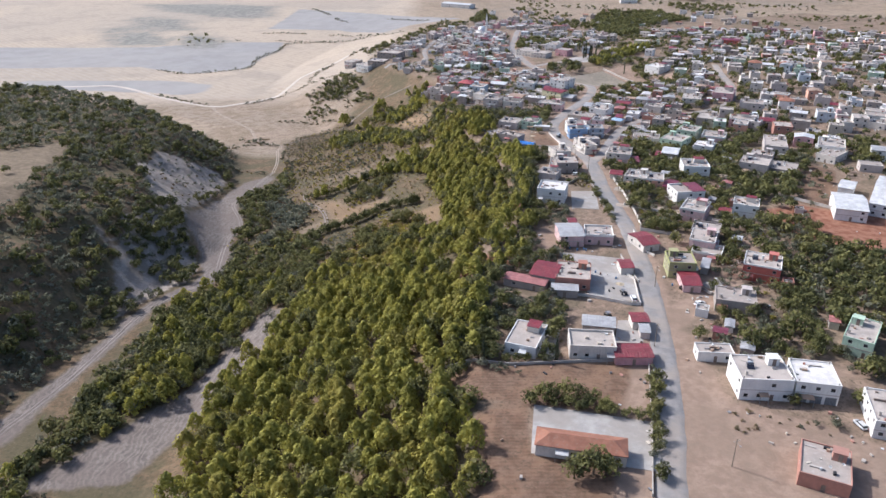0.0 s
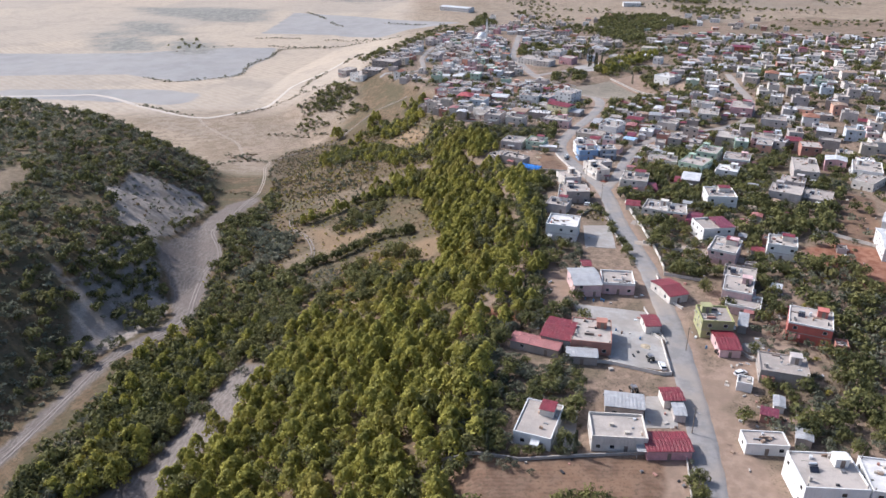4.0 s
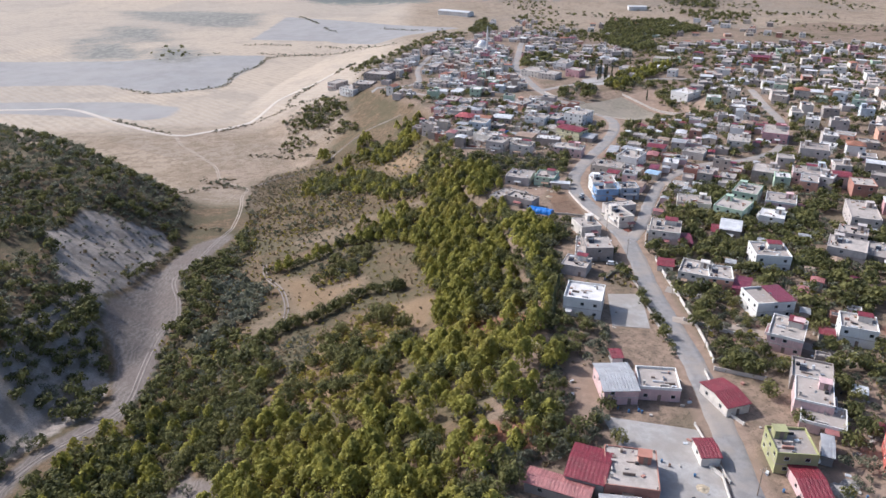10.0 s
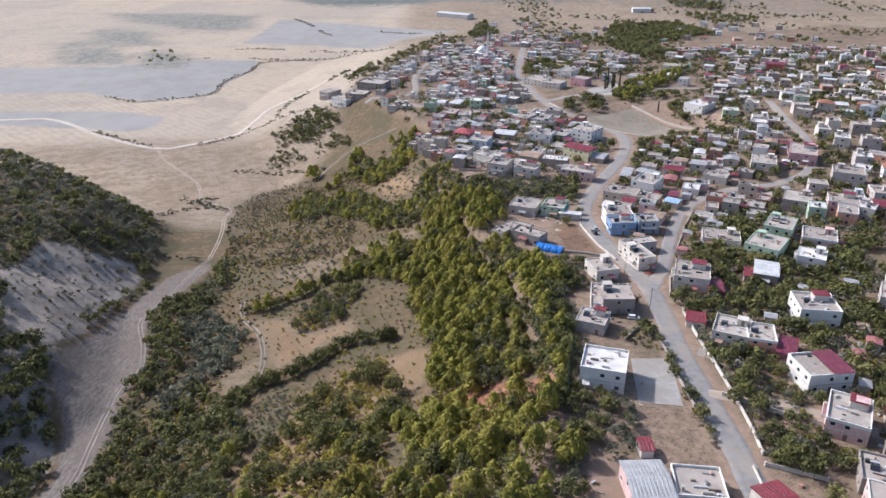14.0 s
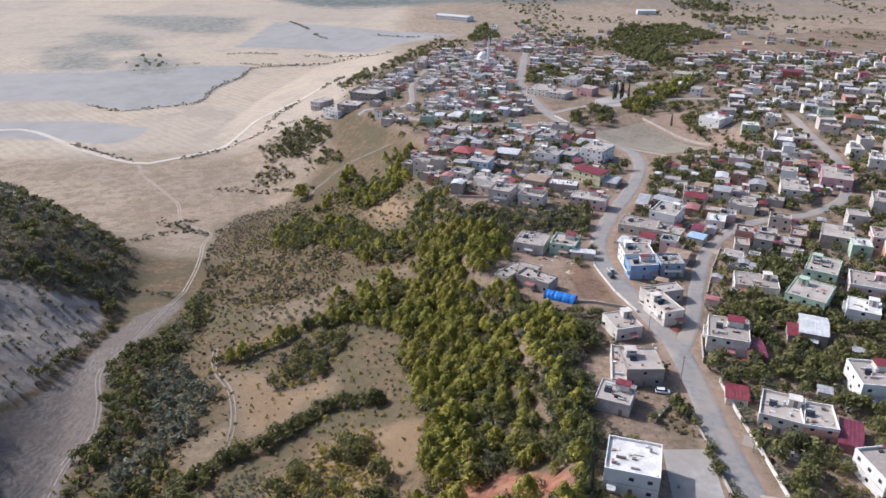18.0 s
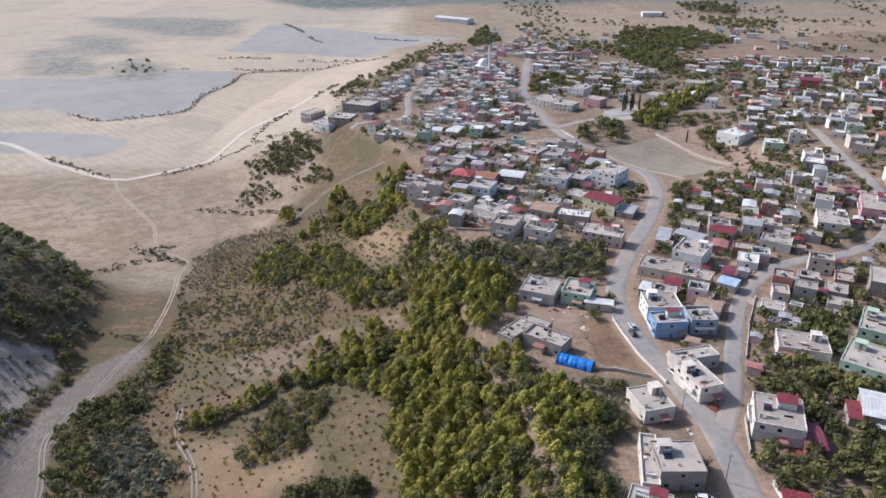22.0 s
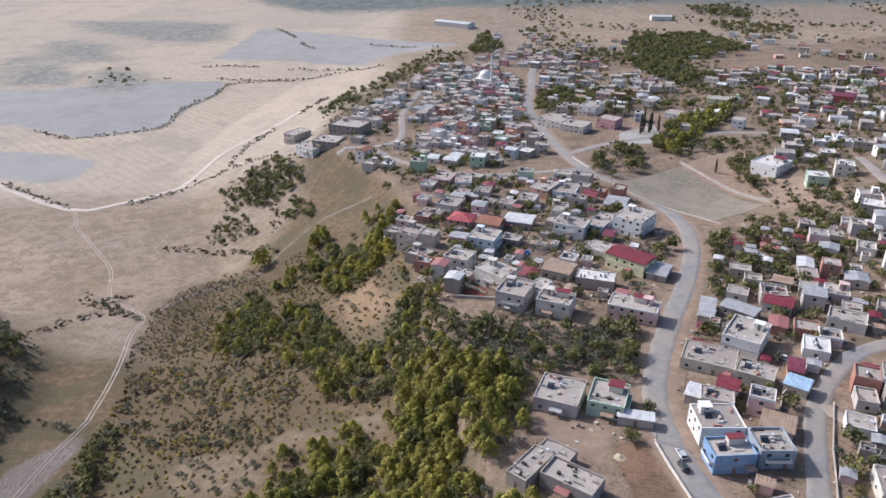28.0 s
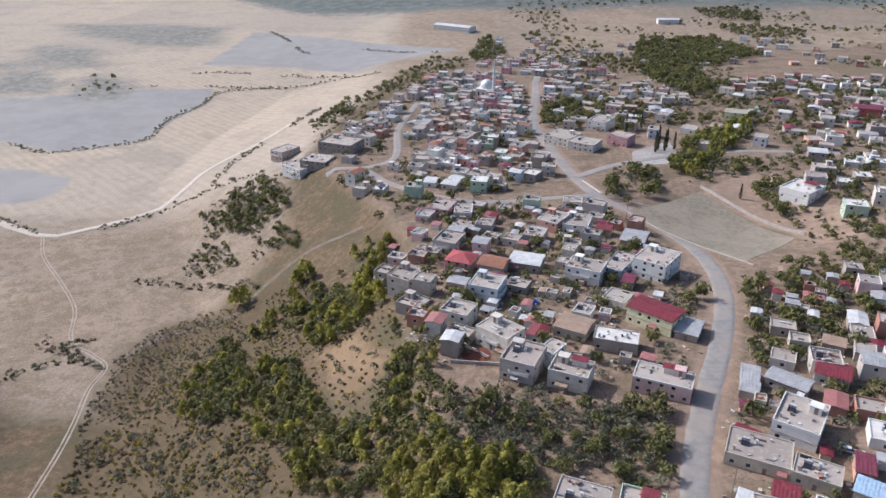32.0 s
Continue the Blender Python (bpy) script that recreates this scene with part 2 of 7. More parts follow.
FIELD = [(-88, 445), (-82, 436), (-64, 433), (-58, 420), (-46, 416), (-38, 421), (-32, 417), (-33, 403), (-43, 404), (-49, 394), (-62, 389), (-67, 399), (-73, 416)]
DOTS = [(-120, 530), (-126, 556), (-117, 563), (-88, 558), (-62, 547), (-41, 521), (-27, 501), (-36, 490), (-49, 486), (-68, 490), (-88, 493), (-108, 512)]
CLEAR_LOW = [(-81, 483), (-78, 490), (-64, 488), (-54, 484), (-43, 470), (-50, 466), (-61, 468), (-76, 472)]
CLEAR_HIGH = [(-51, 486), (-41, 490), (-27, 483), (-18, 488), (-7, 484), (-8, 473), (-18, 481), (-24, 479), (-36, 482), (-47, 481)]
ORCHARD = [(-56, 319), (-48, 348), (-45, 362), (-33, 374), (-19, 382), (-10, 367), (-11, 346), (-13, 320), (-17, 304), (-19, 295), (-55, 309)]
SANDTOP = [(-16, 380), (-6, 381), (-1, 377), (-2, 358), (-7, 353), (-12, 360)]
REED = [(-67, 351), (-63, 367), (-53, 372), (-46, 362), (-49, 344), (-51, 323), (-58, 333)]
SANDSLIP = [(-40, 583), (-32, 587), (-21, 591), (-13, 569), (-6, 558), (-8, 545), (-17, 541), (-23, 538), (-31, 555)]
GREYFIELD = [(-700, 1120), (-497, 1138), (-442, 1133), (-330, 1160), (-247, 1168), (-239, 1104), (-253, 1041), (-255, 978), (-284, 959), (-319, 942), (-365, 967), (-404, 986), (-560, 970), (-700, 1000)]
GREYFIELD_SMALL = [(-520, 890), (-368, 900), (-333, 900), (-272, 873), (-271, 830), (-297, 817), (-330, 830), (-480, 850)]
FARFIELD = [(-300, 1300), (-180, 1290), (-100, 1240), (40, 1350), (-60, 1420), (-180, 1500), (-290, 1560)]
HEATH = [(-139, 619), (-130, 643), (-117, 657), (-89, 660), (-70, 668), (-55, 660), (-45, 640), (-30, 600), (-60, 560), (-93, 556), (-118, 560), (-127, 572)]
GAP = [(-86, 387), (-78, 393), (-70, 403), (-66, 386), (-71, 377), (-77, 373)]


def terrain():
    def steps(*pieces):
        out = [pieces[0][0]]
        for a, b, d in pieces:
            n = max(1, round((b - a) / d))
            out += [a + (b - a) * (k + 1) / n for k in range(n)]
        return np.array(out)
    xs = steps((-2600, -500, 60), (-500, -240, 10), (-240, 240, 3.2), (240, 600, 8), (600, 3000, 70))
    ys = steps((-700, 60, 40), (60, 110, 8), (110, 700, 3.2), (700, 1200, 7), (1200, 1800, 16), (1800, 4200, 60))
    X, Y = np.meshgrid(xs, ys)
    x, y = X.ravel(), Y.ravel()
    z = height(x, y)
    nx, ny = len(xs), len(ys)
    i = (np.arange(nx - 1)[None] + nx * np.arange(ny - 1)[:, None]).ravel()
    quads = np.stack([i, i + 1, i + nx + 1, i + nx], 1)
    me = bpy.data.meshes.new("ground")
    me.vertices.add(len(x))
    me.vertices.foreach_set("co", np.stack([x, y, z], 1).ravel())
    me.loops.add(quads.size)
    me.loops.foreach_set("vertex_index", quads.ravel().astype(np.int32))
    me.polygons.add(len(quads))
    me.polygons.foreach_set("loop_start", np.arange(0, quads.size, 4, dtype=np.int32))
    me.polygons.foreach_set("use_smooth", np.ones(len(quads), bool))
    me.update(calc_edges=True)
    edge = lut(y, 0, 25, 200, 8, 270, 18, 340, 42, 420, 28, 480, 12, 560, 4, 640, 0, 700, -22, 780, -62, 850, -52, 950, -35, 1100, -10, 1400, 20)
    toe = lut(y, 0, -110, 500, -125, 580, -112, 650, -100, 720, -70, 780, -82, 900, -72, 1100, -40, 1400, 0)
    cover = {
        "wash": np.maximum(inside(x, y, WASH), inside(x, y, [(-131, 167), (-110, 196), (-94, 224), (-85, 259), (-78, 284), (-63, 272), (-73, 232), (-86, 199), (-96, 174)])),
        "village": np.minimum(np.minimum(x - edge + 4, 1190 + np.clip(x * .5, 0, 190) + 40 * np.sin(x / 47) - y), 1000 - x),
        "plain": np.minimum(-inside(x, y, HEATH), np.maximum(np.minimum(toe - x - 6, y - 575), np.maximum(y - 1190, inside(x, y, [(-30, 1130), (-120, 930), (-170, 700), (-150, 640), (-140, 1300)])))),
        "redsoil": np.maximum(inside(x, y, [(146, 312), (165, 318), (190, 305), (300, 300), (290, 225), (175, 260), (154, 276), (146, 290)]),
                              np.maximum.reduce([inside(x, y, [(10, 345), (25, 342), (38, 330), (37, 316), (23, 318), (11, 325)]), inside(x, y, [(4, 251), (9, 268), (18, 265), (38, 267), (40, 261), (34, 254), (17, 247)]) - 2])),
        "brown": np.maximum(np.maximum(inside(x, y, [(197, 383), (206, 368), (178, 310), (165, 322)]), inside(x, y, [(1, 189), (60, 186), (60, 168), (50, 162), (24, 166), (5, 170)])),
                            np.maximum(inside(x, y, [(9, 164), (23, 165), (22, 146), (52, 140), (48, 90), (5, 90)]), inside(x, y, [(55, 450), (68, 446), (69, 418), (55, 421)]))),
        "bare": np.maximum(np.maximum(np.maximum(inside(x, y, [(360, 1343), (422, 1461), (452, 1384), (390, 1240), (345, 1228)]), inside(x, y, [(239, 931), (262, 975), (295, 966), (279, 923), (241, 909)])), np.maximum(inside(x, y, [(436, 1162), (535, 1305), (583, 1256), (502, 1142), (430, 1107)]), inside(x, y, [(199, 697), (239, 680), (225, 651), (194, 676)]))), np.maximum.reduce([inside(x, y, q) for q in (FIELD, SANDTOP, ORCHARD, GAP, CLEAR_LOW, CLEAR_HIGH, HILLFIELD)]),
                           inside(x, y, SPORTS) - 1),
        "sand": np.maximum.reduce([inside(x, y, SANDSLIP) - 2, inside(x, y, SANDTOP), inside(x, y, ORCHARD), inside(x, y, FIELD) - 3]),
        "heath": np.maximum(inside(x, y, HEATH), inside(x, y, DOTS)),
        # far plain beyond y 790, where haze is put into the stubble's colour
        "hazy_stubble": np.minimum(y - 790 - 0.10 * (x + 200), -60 - x),
        "grey": np.maximum.reduce([inside(x, y, GREYFIELD), inside(x, y, GREYFIELD_SMALL), inside(x, y, FARFIELD)]),
        "dark": np.maximum.reduce([inside(x, y, [(-433, 1222), (-417, 1243), (-354, 1202), (-326, 1161), (-344, 1117), (-387, 1127)]), inside(x, y, [(-590, 1428), (-543, 1438), (-474, 1394), (-427, 1292), (-474, 1281), (-542, 1340)]),
                                   inside(x, y, [(-647, 1638), (-485, 1653), (-354, 1595), (-321, 1444), (-416, 1435), (-546, 1512)]), inside(x, y, [(-593, 1317), (-531, 1316), (-428, 1200), (-419, 1140), (-503, 1148)])]),
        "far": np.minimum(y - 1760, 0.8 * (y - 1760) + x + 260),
        "scar": np.maximum.reduce([inside(x, y, SCAR), inside(x, y, FLANK) - 2, along(x, y, HILLPATH, [1.5] * 5)]),
        "dust": np.maximum(np.maximum.reduce([inside(x, y, [(36, 466), (49, 464), (57, 456), (51, 442), (42, 446), (34, 456)]), inside(x, y, [(150, 723), (181, 749), (215, 757), (201, 715), (220, 690), (229, 663), (217, 640), (181, 642), (180, 669)]) - 3, inside(x, y, [(153, 776), (178, 793), (161, 823), (128, 817)]), np.maximum(np.maximum(along(x, y, [(76, 202), (90, 188), (120, 181), (150, 172)], [3.5, 2.6, 2.2, 2]), along(x, y, [(74, 210), (90, 226), (102, 242), (110, 252), (121, 266), (128, 280)], [5, 5, 4, 7, 4, 3])), along(x, y, [(80, 318), (98, 313), (112, 305), (130, 292)], [4, 4, 4, 3]))]), np.maximum(along(x, y, MAIN, [13] * 3 + [9] + [6] * 24), np.maximum(inside(x, y, [(64, 194), (80, 186), (80, 168), (100, 157), (120, 143), (100, 100), (48, 100), (54, 130)]), np.maximum(inside(x, y, [(96, 236), (112, 240), (114, 228), (100, 222)]), inside(x, y, [(40, 264), (46, 262), (49, 300), (45, 306), (40, 288)]))))),
    }
    for name, d in cover.items():
        a = me.attributes.new("cover_" + name, "FLOAT", "POINT")
        a.data.foreach_set("value", np.clip(d, -300, 300).astype(np.float32))
    ob = new("ground", me)
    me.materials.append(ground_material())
    return tagged(ob, "dry hillside and plain with dusty village ground", "ground", kind="structure")


def ground_material():
    m, nt, b = nodes_of("dry_ground")
    p = place(nt)
    huge, big, mid, fine = noise_of(nt, p, 0.008, 4), noise_of(nt, p, 0.05, 5), noise_of(nt, p, 0.3, 5), noise_of(nt, p, 1.8, 5)
    tiny = noise_of(nt, p, 6.0, 3)

    def cov(name, wobble, soft):
        a = nt.nodes.new("ShaderNodeAttribute")
        a.attribute_name = "cover_" + name
        w = calc(nt, "MULTIPLY", calc(nt, "SUBTRACT", calc(nt, "ADD", calc(nt, "MULTIPLY", big, 0.6), calc(nt, "MULTIPLY", mid, 0.4)), 0.5), wobble)
        return ramp(nt, calc(nt, "ADD", a.outputs["Fac"], w), 0, 1, -soft, soft)
    # scrub: dry grass, litter and green undergrowth
    col = mixed(nt, ramp(nt, mid, 0, 1), (0.118, 0.082, 0.048), (0.190, 0.130, 0.080))
    col = mixed(nt, ramp(nt, big, 0, 0.8, 0.42, 0.6), col, (0.092, 0.082, 0.046))
    col = mixed(nt, ramp(nt, fine, 0, 0.5, 0.5, 0.68), col, (0.205, 0.163, 0.118))
    litter = noise_of(nt, p, 0.9, 8, 0.75)
    col = mixed(nt, ramp(nt, litter, 0, 0.7, 0.5, 0.6), col, (0.062, 0.060, 0.034))
    heath = mixed(nt, ramp(nt, mid, 0, 1), (0.118, 0.084, 0.050), (0.084, 0.068, 0.038))
    heath = mixed(nt, ramp(nt, litter, 0, 0.7, 0.48, 0.6), heath, (0.160, 0.114, 0.068))
    col = mixed(nt, cov("heath", 12, 4), col, heath)
    # open plain: stubble and ploughed strips, the far stubble paled for haze
    strip = add(nt, "TexVoronoi", Scale=0.0045)
    nt.links.new(p, strip.inputs["Vector"])
    field = mixed(nt, ramp(nt, strip.outputs["Color"], 0, 1, 0.25, 0.75), (0.325, 0.255, 0.190), (0.225, 0.190, 0.158))
    furrow = add(nt, "TexWave", Scale=0.10, Distortion=5.0, Detail=3.0)
    nt.links.new(p, furrow.inputs["Vector"])
    field = mixed(nt, ramp(nt, furrow.outputs["Fac"], 0, 0.2, 0.3, 0.7), field, (0.36, 0.29, 0.215))
    field = mixed(nt, ramp(nt, huge, 0, 0.6, 0.45, 0.6), field, (0.315, 0.235, 0.175))
    field = mixed(nt, ramp(nt, big, 0, 0.45, 0.48, 0.62), field, (0.255, 0.192, 0.135))
    field = mixed(nt, ramp(nt, mid, 0, 0.5, 0.48, 0.66), field, (0.185, 0.140, 0.095))
    patchy = noise_of(nt, p, 0.018, 6, 0.7)
    field = mixed(nt, ramp(nt, patchy, 0, 0.7, 0.5, 0.64), field, (0.195, 0.148, 0.100))
    field = mixed(nt, ramp(nt, fine, 0, 0.35, 0.5, 0.7), field, (0.38, 0.30, 0.215))
    # stubble of the far plain, its colour lightened to stand for haze
    hazy_stubble = mixed(nt, ramp(nt, strip.outputs["Color"], 0, 1, 0.25, 0.75), (0.43, 0.355, 0.275), (0.36, 0.31, 0.255))
    hazy_stubble = mixed(nt, ramp(nt, furrow.outputs["Fac"], 0, 0.3, 0.3, 0.7), hazy_stubble, (0.49, 0.41, 0.325))
    swath = add(nt, "TexWave", Scale=0.055, Distortion=3.0, Detail=2.0)
    swath.bands_direction = "DIAGONAL"
    nt.links.new(p, swath.inputs["Vector"])
    hazy_stubble = mixed(nt, ramp(nt, swath.outputs["Fac"], 0, 0.3, 0.35, 0.65), hazy_stubble, (0.33, 0.265, 0.195))
    hazy_stubble = mixed(nt, ramp(nt, patchy, 0, 0.6, 0.48, 0.64), hazy_stubble, (0.30, 0.26, 0.215))
    clump = noise_of(nt, p, 0.11, 9, 0.75)
    field = mixed(nt, ramp(nt, clump, 0, 0.75, 0.47, 0.58), field, (0.180, 0.138, 0.095))
    field = mixed(nt, ramp(nt, litter, 0, 0.5, 0.5, 0.6), field, (0.40, 0.33, 0.25))
    hazy_stubble = mixed(nt, ramp(nt, clump, 0, 0.4, 0.5, 0.6), hazy_stubble, (0.25, 0.215, 0.175))
    field = mixed(nt, cov("hazy_stubble", 60, 30), field, hazy_stubble)
    col = mixed(nt, cov("plain", 34, 12), col, field)
    ash = mixed(nt, ramp(nt, big, 0, 1), (0.300, 0.290, 0.282), (0.265, 0.252, 0.243))
    ash = mixed(nt, ramp(nt, huge, 0, 0.4, 0.45, 0.6), ash, (0.34, 0.32, 0.30))
    col = mixed(nt, cov("grey", 20, 4), col, ash)
    col = mixed(nt, cov("dark", 120, 25), col, mixed(nt, ramp(nt, clump, 0, 1, .45, .58), (0.19, 0.185, 0.165), (0.27, 0.255, 0.225)))
    # trodden village earth
    soil = mixed(nt, ramp(nt, mid, 0, 1), (0.290, 0.210, 0.155), (0.195, 0.142, 0.104))
    soil = mixed(nt, ramp(nt, big, 0, 0.6, 0.48, 0.62), soil, (0.120, 0.100, 0.064))
    soil = mixed(nt, ramp(nt, fine, 0, 0.5, 0.52, 0.7), soil, (0.080, 0.074, 0.042))
    soil = mixed(nt, ramp(nt, litter, 0, 0.6, 0.5, 0.62), soil, (0.072, 0.062, 0.042))
    col = mixed(nt, cov("village", 16, 5), col, soil)
    pale = mixed(nt, ramp(nt, mid, 0, 1), (0.225, 0.170, 0.118), (0.15, 0.115, 0.078))
    pale = mixed(nt, ramp(nt, litter, 0, 0.6, 0.48, 0.6), pale, (0.105, 0.088, 0.052))
    pale = mixed(nt, ramp(nt, fine, 0, 0.5, 0.5, 0.7), pale, (0.15, 0.122, 0.075))
    col = mixed(nt, cov("bare", 7, 2.0), col, pale)
    sand = mixed(nt, ramp(nt, big, 0, 1, 0.4, 0.6), (0.255, 0.178, 0.108), (0.205, 0.142, 0.086))
    sand = mixed(nt, ramp(nt, litter, 0, 0.6, 0.5, 0.64), sand, (0.135, 0.098, 0.052))
    col = mixed(nt, cov("sand", 14, 4.0), col, sand)
    plough = add(nt, "TexWave", Scale=0.24, Distortion=1.5, Detail=2.0)
    plough.bands_direction = "Y"
    nt.links.new(p, plough.inputs["Vector"])
    brown = mixed(nt, ramp(nt, mid, 0, 1), (0.120, 0.072, 0.048), (0.185, 0.122, 0.086))
    brown = mixed(nt, ramp(nt, plough.outputs["Fac"], 0, 0.2, 0.3, 0.7), brown, (0.23, 0.16, 0.11))
    brown = mixed(nt, ramp(nt, big, 0, 0.6, 0.46, 0.6), brown, (0.25, 0.155, 0.10))
    brown = mixed(nt, ramp(nt, litter, 0, 0.6, 0.5, 0.62), brown, (0.085, 0.065, 0.042))
    col = mixed(nt, cov("brown", 4, 1.0), col, brown)
    red = mixed(nt, ramp(nt, mid, 0, 1), (0.20, 0.085, 0.052), (0.29, 0.150, 0.100))
    col = mixed(nt, cov("redsoil", 8, 2.0), col, red)
    dust = mixed(nt, ramp(nt, mid, 0, 1), (0.325, 0.236, 0.178), (0.245, 0.174, 0.130))
    dust = mixed(nt, ramp(nt, big, 0, 0.6, 0.45, 0.6), dust, (0.235, 0.172, 0.128))
    dust = mixed(nt, ramp(nt, litter, 0, 0.35, 0.5, 0.64), dust, (0.20, 0.16, 0.125))
    col = mixed(nt, cov("dust", 7, 1.5), col, dust)
    rut = add(nt, "TexWave", Scale=0.16, Distortion=14.0, Detail=6.0)
    nt.links.new(p, rut.inputs["Vector"])
    gravel = mixed(nt, ramp(nt, mid, 0, 1), (0.200, 0.170, 0.150), (0.135, 0.115, 0.101))
    gravel = mixed(nt, ramp(nt, rut.outputs["Fac"], 0, 0.45, 0.45, 0.85), gravel, (0.285, 0.245, 0.216))
    gravel = mixed(nt, ramp(nt, big, 0, 0.6, 0.45, 0.6), gravel, (0.165, 0.132, 0.115))
    gravel = mixed(nt, ramp(nt, tiny, 0, 0.5, 0.5, 0.7), gravel, (0.15, 0.132, 0.118))
    gravel = mixed(nt, ramp(nt, litter, 0, 0.55, 0.5, 0.62), gravel, (0.12, 0.10, 0.088))
    col = mixed(nt, cov("wash", 12, 1.5), col, gravel)
    scar = mixed(nt, ramp(nt, noise_of(nt, p, 0.16, 8, 0.7), 0, 1, 0.42, 0.58), (0.37, 0.318, 0.275), (0.25, 0.21, 0.178))
    scar = mixed(nt, ramp(nt, fine, 0, 0.6, 0.45, 0.65), scar, (0.21, 0.18, 0.145))
    col = mixed(nt, cov("scar", 14, 1.5), col, scar)
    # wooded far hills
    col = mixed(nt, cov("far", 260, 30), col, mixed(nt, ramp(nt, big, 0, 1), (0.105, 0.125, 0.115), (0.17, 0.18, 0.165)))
    nt.links.new(col, b.inputs["Base Color"])
    b.inputs["Roughness"].default_value = 0.95
    b.inputs["Specular IOR Level"].default_value = 0.2
    bumped(nt, b, calc(nt, "ADD", mid, calc(nt, "MULTIPLY", fine, 0.4)), 0.6, 0.5)
    return m


# ---------------------------------------------------------------- roads
def smooth_line(pts, step):
    out = []
    p = [Vector(q) for q in pts]
    p = [p[0] * 2 - p[1]] + p + [p[-1] * 2 - p[-2]]
    for a, b, c, d in zip(p, p[1:], p[2:], p[3:]):
        n = max(1, int((c - b).length / step))
        for k in range(n):
            t = k / n
            out.append(0.5 * (2 * b + (c - a) * t + (2 * a - 5 * b + 4 * c - d) * t * t + (3 * b - a - 3 * c + d) * t ** 3))
    return out + [p[-2]]


def road(name, pts, width, material, lift, label, step=3.0, ragged=0.0):
    """A carriageway draped over the land, with crowned section and closed edges."""
    line = smooth_line(pts, step)
    bm = bmesh.new()
    rows = []
    cross = [(-0.54, -0.25), (-0.48, 0.0), (-0.25, 0.03), (0, 0.04), (0.25, 0.03), (0.48, 0.0), (0.54, -0.25)]
    for k, q in enumerate(line):
        way = (line[min(k + 1, len(line) - 1)] - line[max(k - 1, 0)]).normalized()
        side = Vector((way.y, -way.x))
        w = width * (1 + ragged * math.sin(k * 1.7) * math.sin(k * 0.37))
        row = []
        for u, dz in cross:
            s = q + side * (u * w)
            row.append(bm.verts.new((s.x, s.y, ground(s.x, s.y) + lift + dz)))
        rows.append(row)
    for a, b in zip(rows, rows[1:]):
        for i in range(len(cross) - 1):
            bm.faces.new((a[i], a[i + 1], b[i + 1], b[i]))
    me = bpy.data.meshes.new(name)
    bm.to_mesh(me)
    bm.free()
    me.polygons.foreach_set("use_smooth", [True] * len(me.polygons))
    me.materials.append(material)
    return tagged(new(name, me), label, "road", kind="structure")


def road_material(name, c1, c2, dust, amount):
    m, nt, b = nodes_of(name)
    p = place(nt)
    big, mid, fine = noise_of(nt, p, 0.07, 5), noise_of(nt, p, 0.45, 5), noise_of(nt, p, 4, 4)
    col = mixed(nt, ramp(nt, mid, 0, 1), c1, c2)
    col = mixed(nt, ramp(nt, big, 0, amount, 0.4, 0.62), col, dust)
    col = mixed(nt, ramp(nt, fine, 0, 0.3, 0.45, 0.7), col, tint(c1, 0.7))
    nt.links.new(col, b.inputs["Base Color"])
    b.inputs["Roughness"].default_value = 0.9
    bumped(nt, b, fine, 0.3, 0.03)
    return m


M_ROAD = road_material("worn_asphalt", (0.215, 0.202, 0.195), (0.270, 0.255, 0.246), (0.325, 0.275, 0.23), 0.75)
M_DIRT = road_material("dirt_track", (0.33, 0.272, 0.22), (0.40, 0.335, 0.275), (0.27, 0.215, 0.165), 0.5)
M_RUT = road_material("wheel_ruts", (0.225, 0.19, 0.165), (0.275, 0.235, 0.205), (0.18, 0.15, 0.13), 0.8)
M_PALE = road_material("pale_earth_road", (0.46, 0.40, 0.34), (0.54, 0.475, 0.41), (0.40, 0.34, 0.285), 0.5)
M_YARD = road_material("yard_concrete", (0.32, 0.305, 0.29), (0.40, 0.38, 0.36), (0.28, 0.245, 0.21), 0.7)
M_TURF = road_material("stony_field", (0.255, 0.215, 0.165), (0.175, 0.155, 0.112), (0.30, 0.25, 0.195), 0.6)


def patch(name, a, b, c, d, material, label, lift=0.12, n=14, kind="structure", category="pavement"):
    """A draped four-cornered slab with a real edge."""
    P = [Vector(q) for q in (a, b, c, d)]
    bm = bmesh.new()
    grid = []
    for j in range(n + 1):
        v = j / n
        row = []
        for i in range(n + 1):
            u = i / n
            q = P[0] * (1 - u) * (1 - v) + P[1] * u * (1 - v) + P[2] * u * v + P[3] * (1 - u) * v
            row.append(bm.verts.new((q.x, q.y, ground(q.x, q.y) + lift)))
        grid.append(row)
    for j in range(n):
        for i in range(n):
            bm.faces.new((grid[j][i], grid[j][i + 1], grid[j + 1][i + 1], grid[j + 1][i]))
    edge = [e for e in bm.edges if e.is_boundary]
    down = bmesh.ops.extrude_edge_only(bm, edges=edge)
    for g in down["geom"]:
        if isinstance(g, bmesh.types.BMVert):
            g.co.z -= 0.6
    bmesh.ops.recalc_face_normals(bm, faces=bm.faces)
    me = bpy.data.meshes.new(name)
    bm.to_mesh(me)
    bm.free()
    me.materials.append(material)
    return tagged(new(name, me), label, category, kind=kind)


def ruts(name, line, material, label):
    """The two worn wheel lines of a dirt track."""
    for side in (-0.75, 0.75):
        pts = []
        for k, q in enumerate(line):
            way = (Vector(line[min(k + 1, len(line) - 1)]) - Vector(line[max(k - 1, 0)])).normalized()
            pts.append((q[0] + way.y * side, q[1] - way.x * side))
        road(name, pts, 0.75, material, 0.05, label, step=2.5, ragged=0.3)


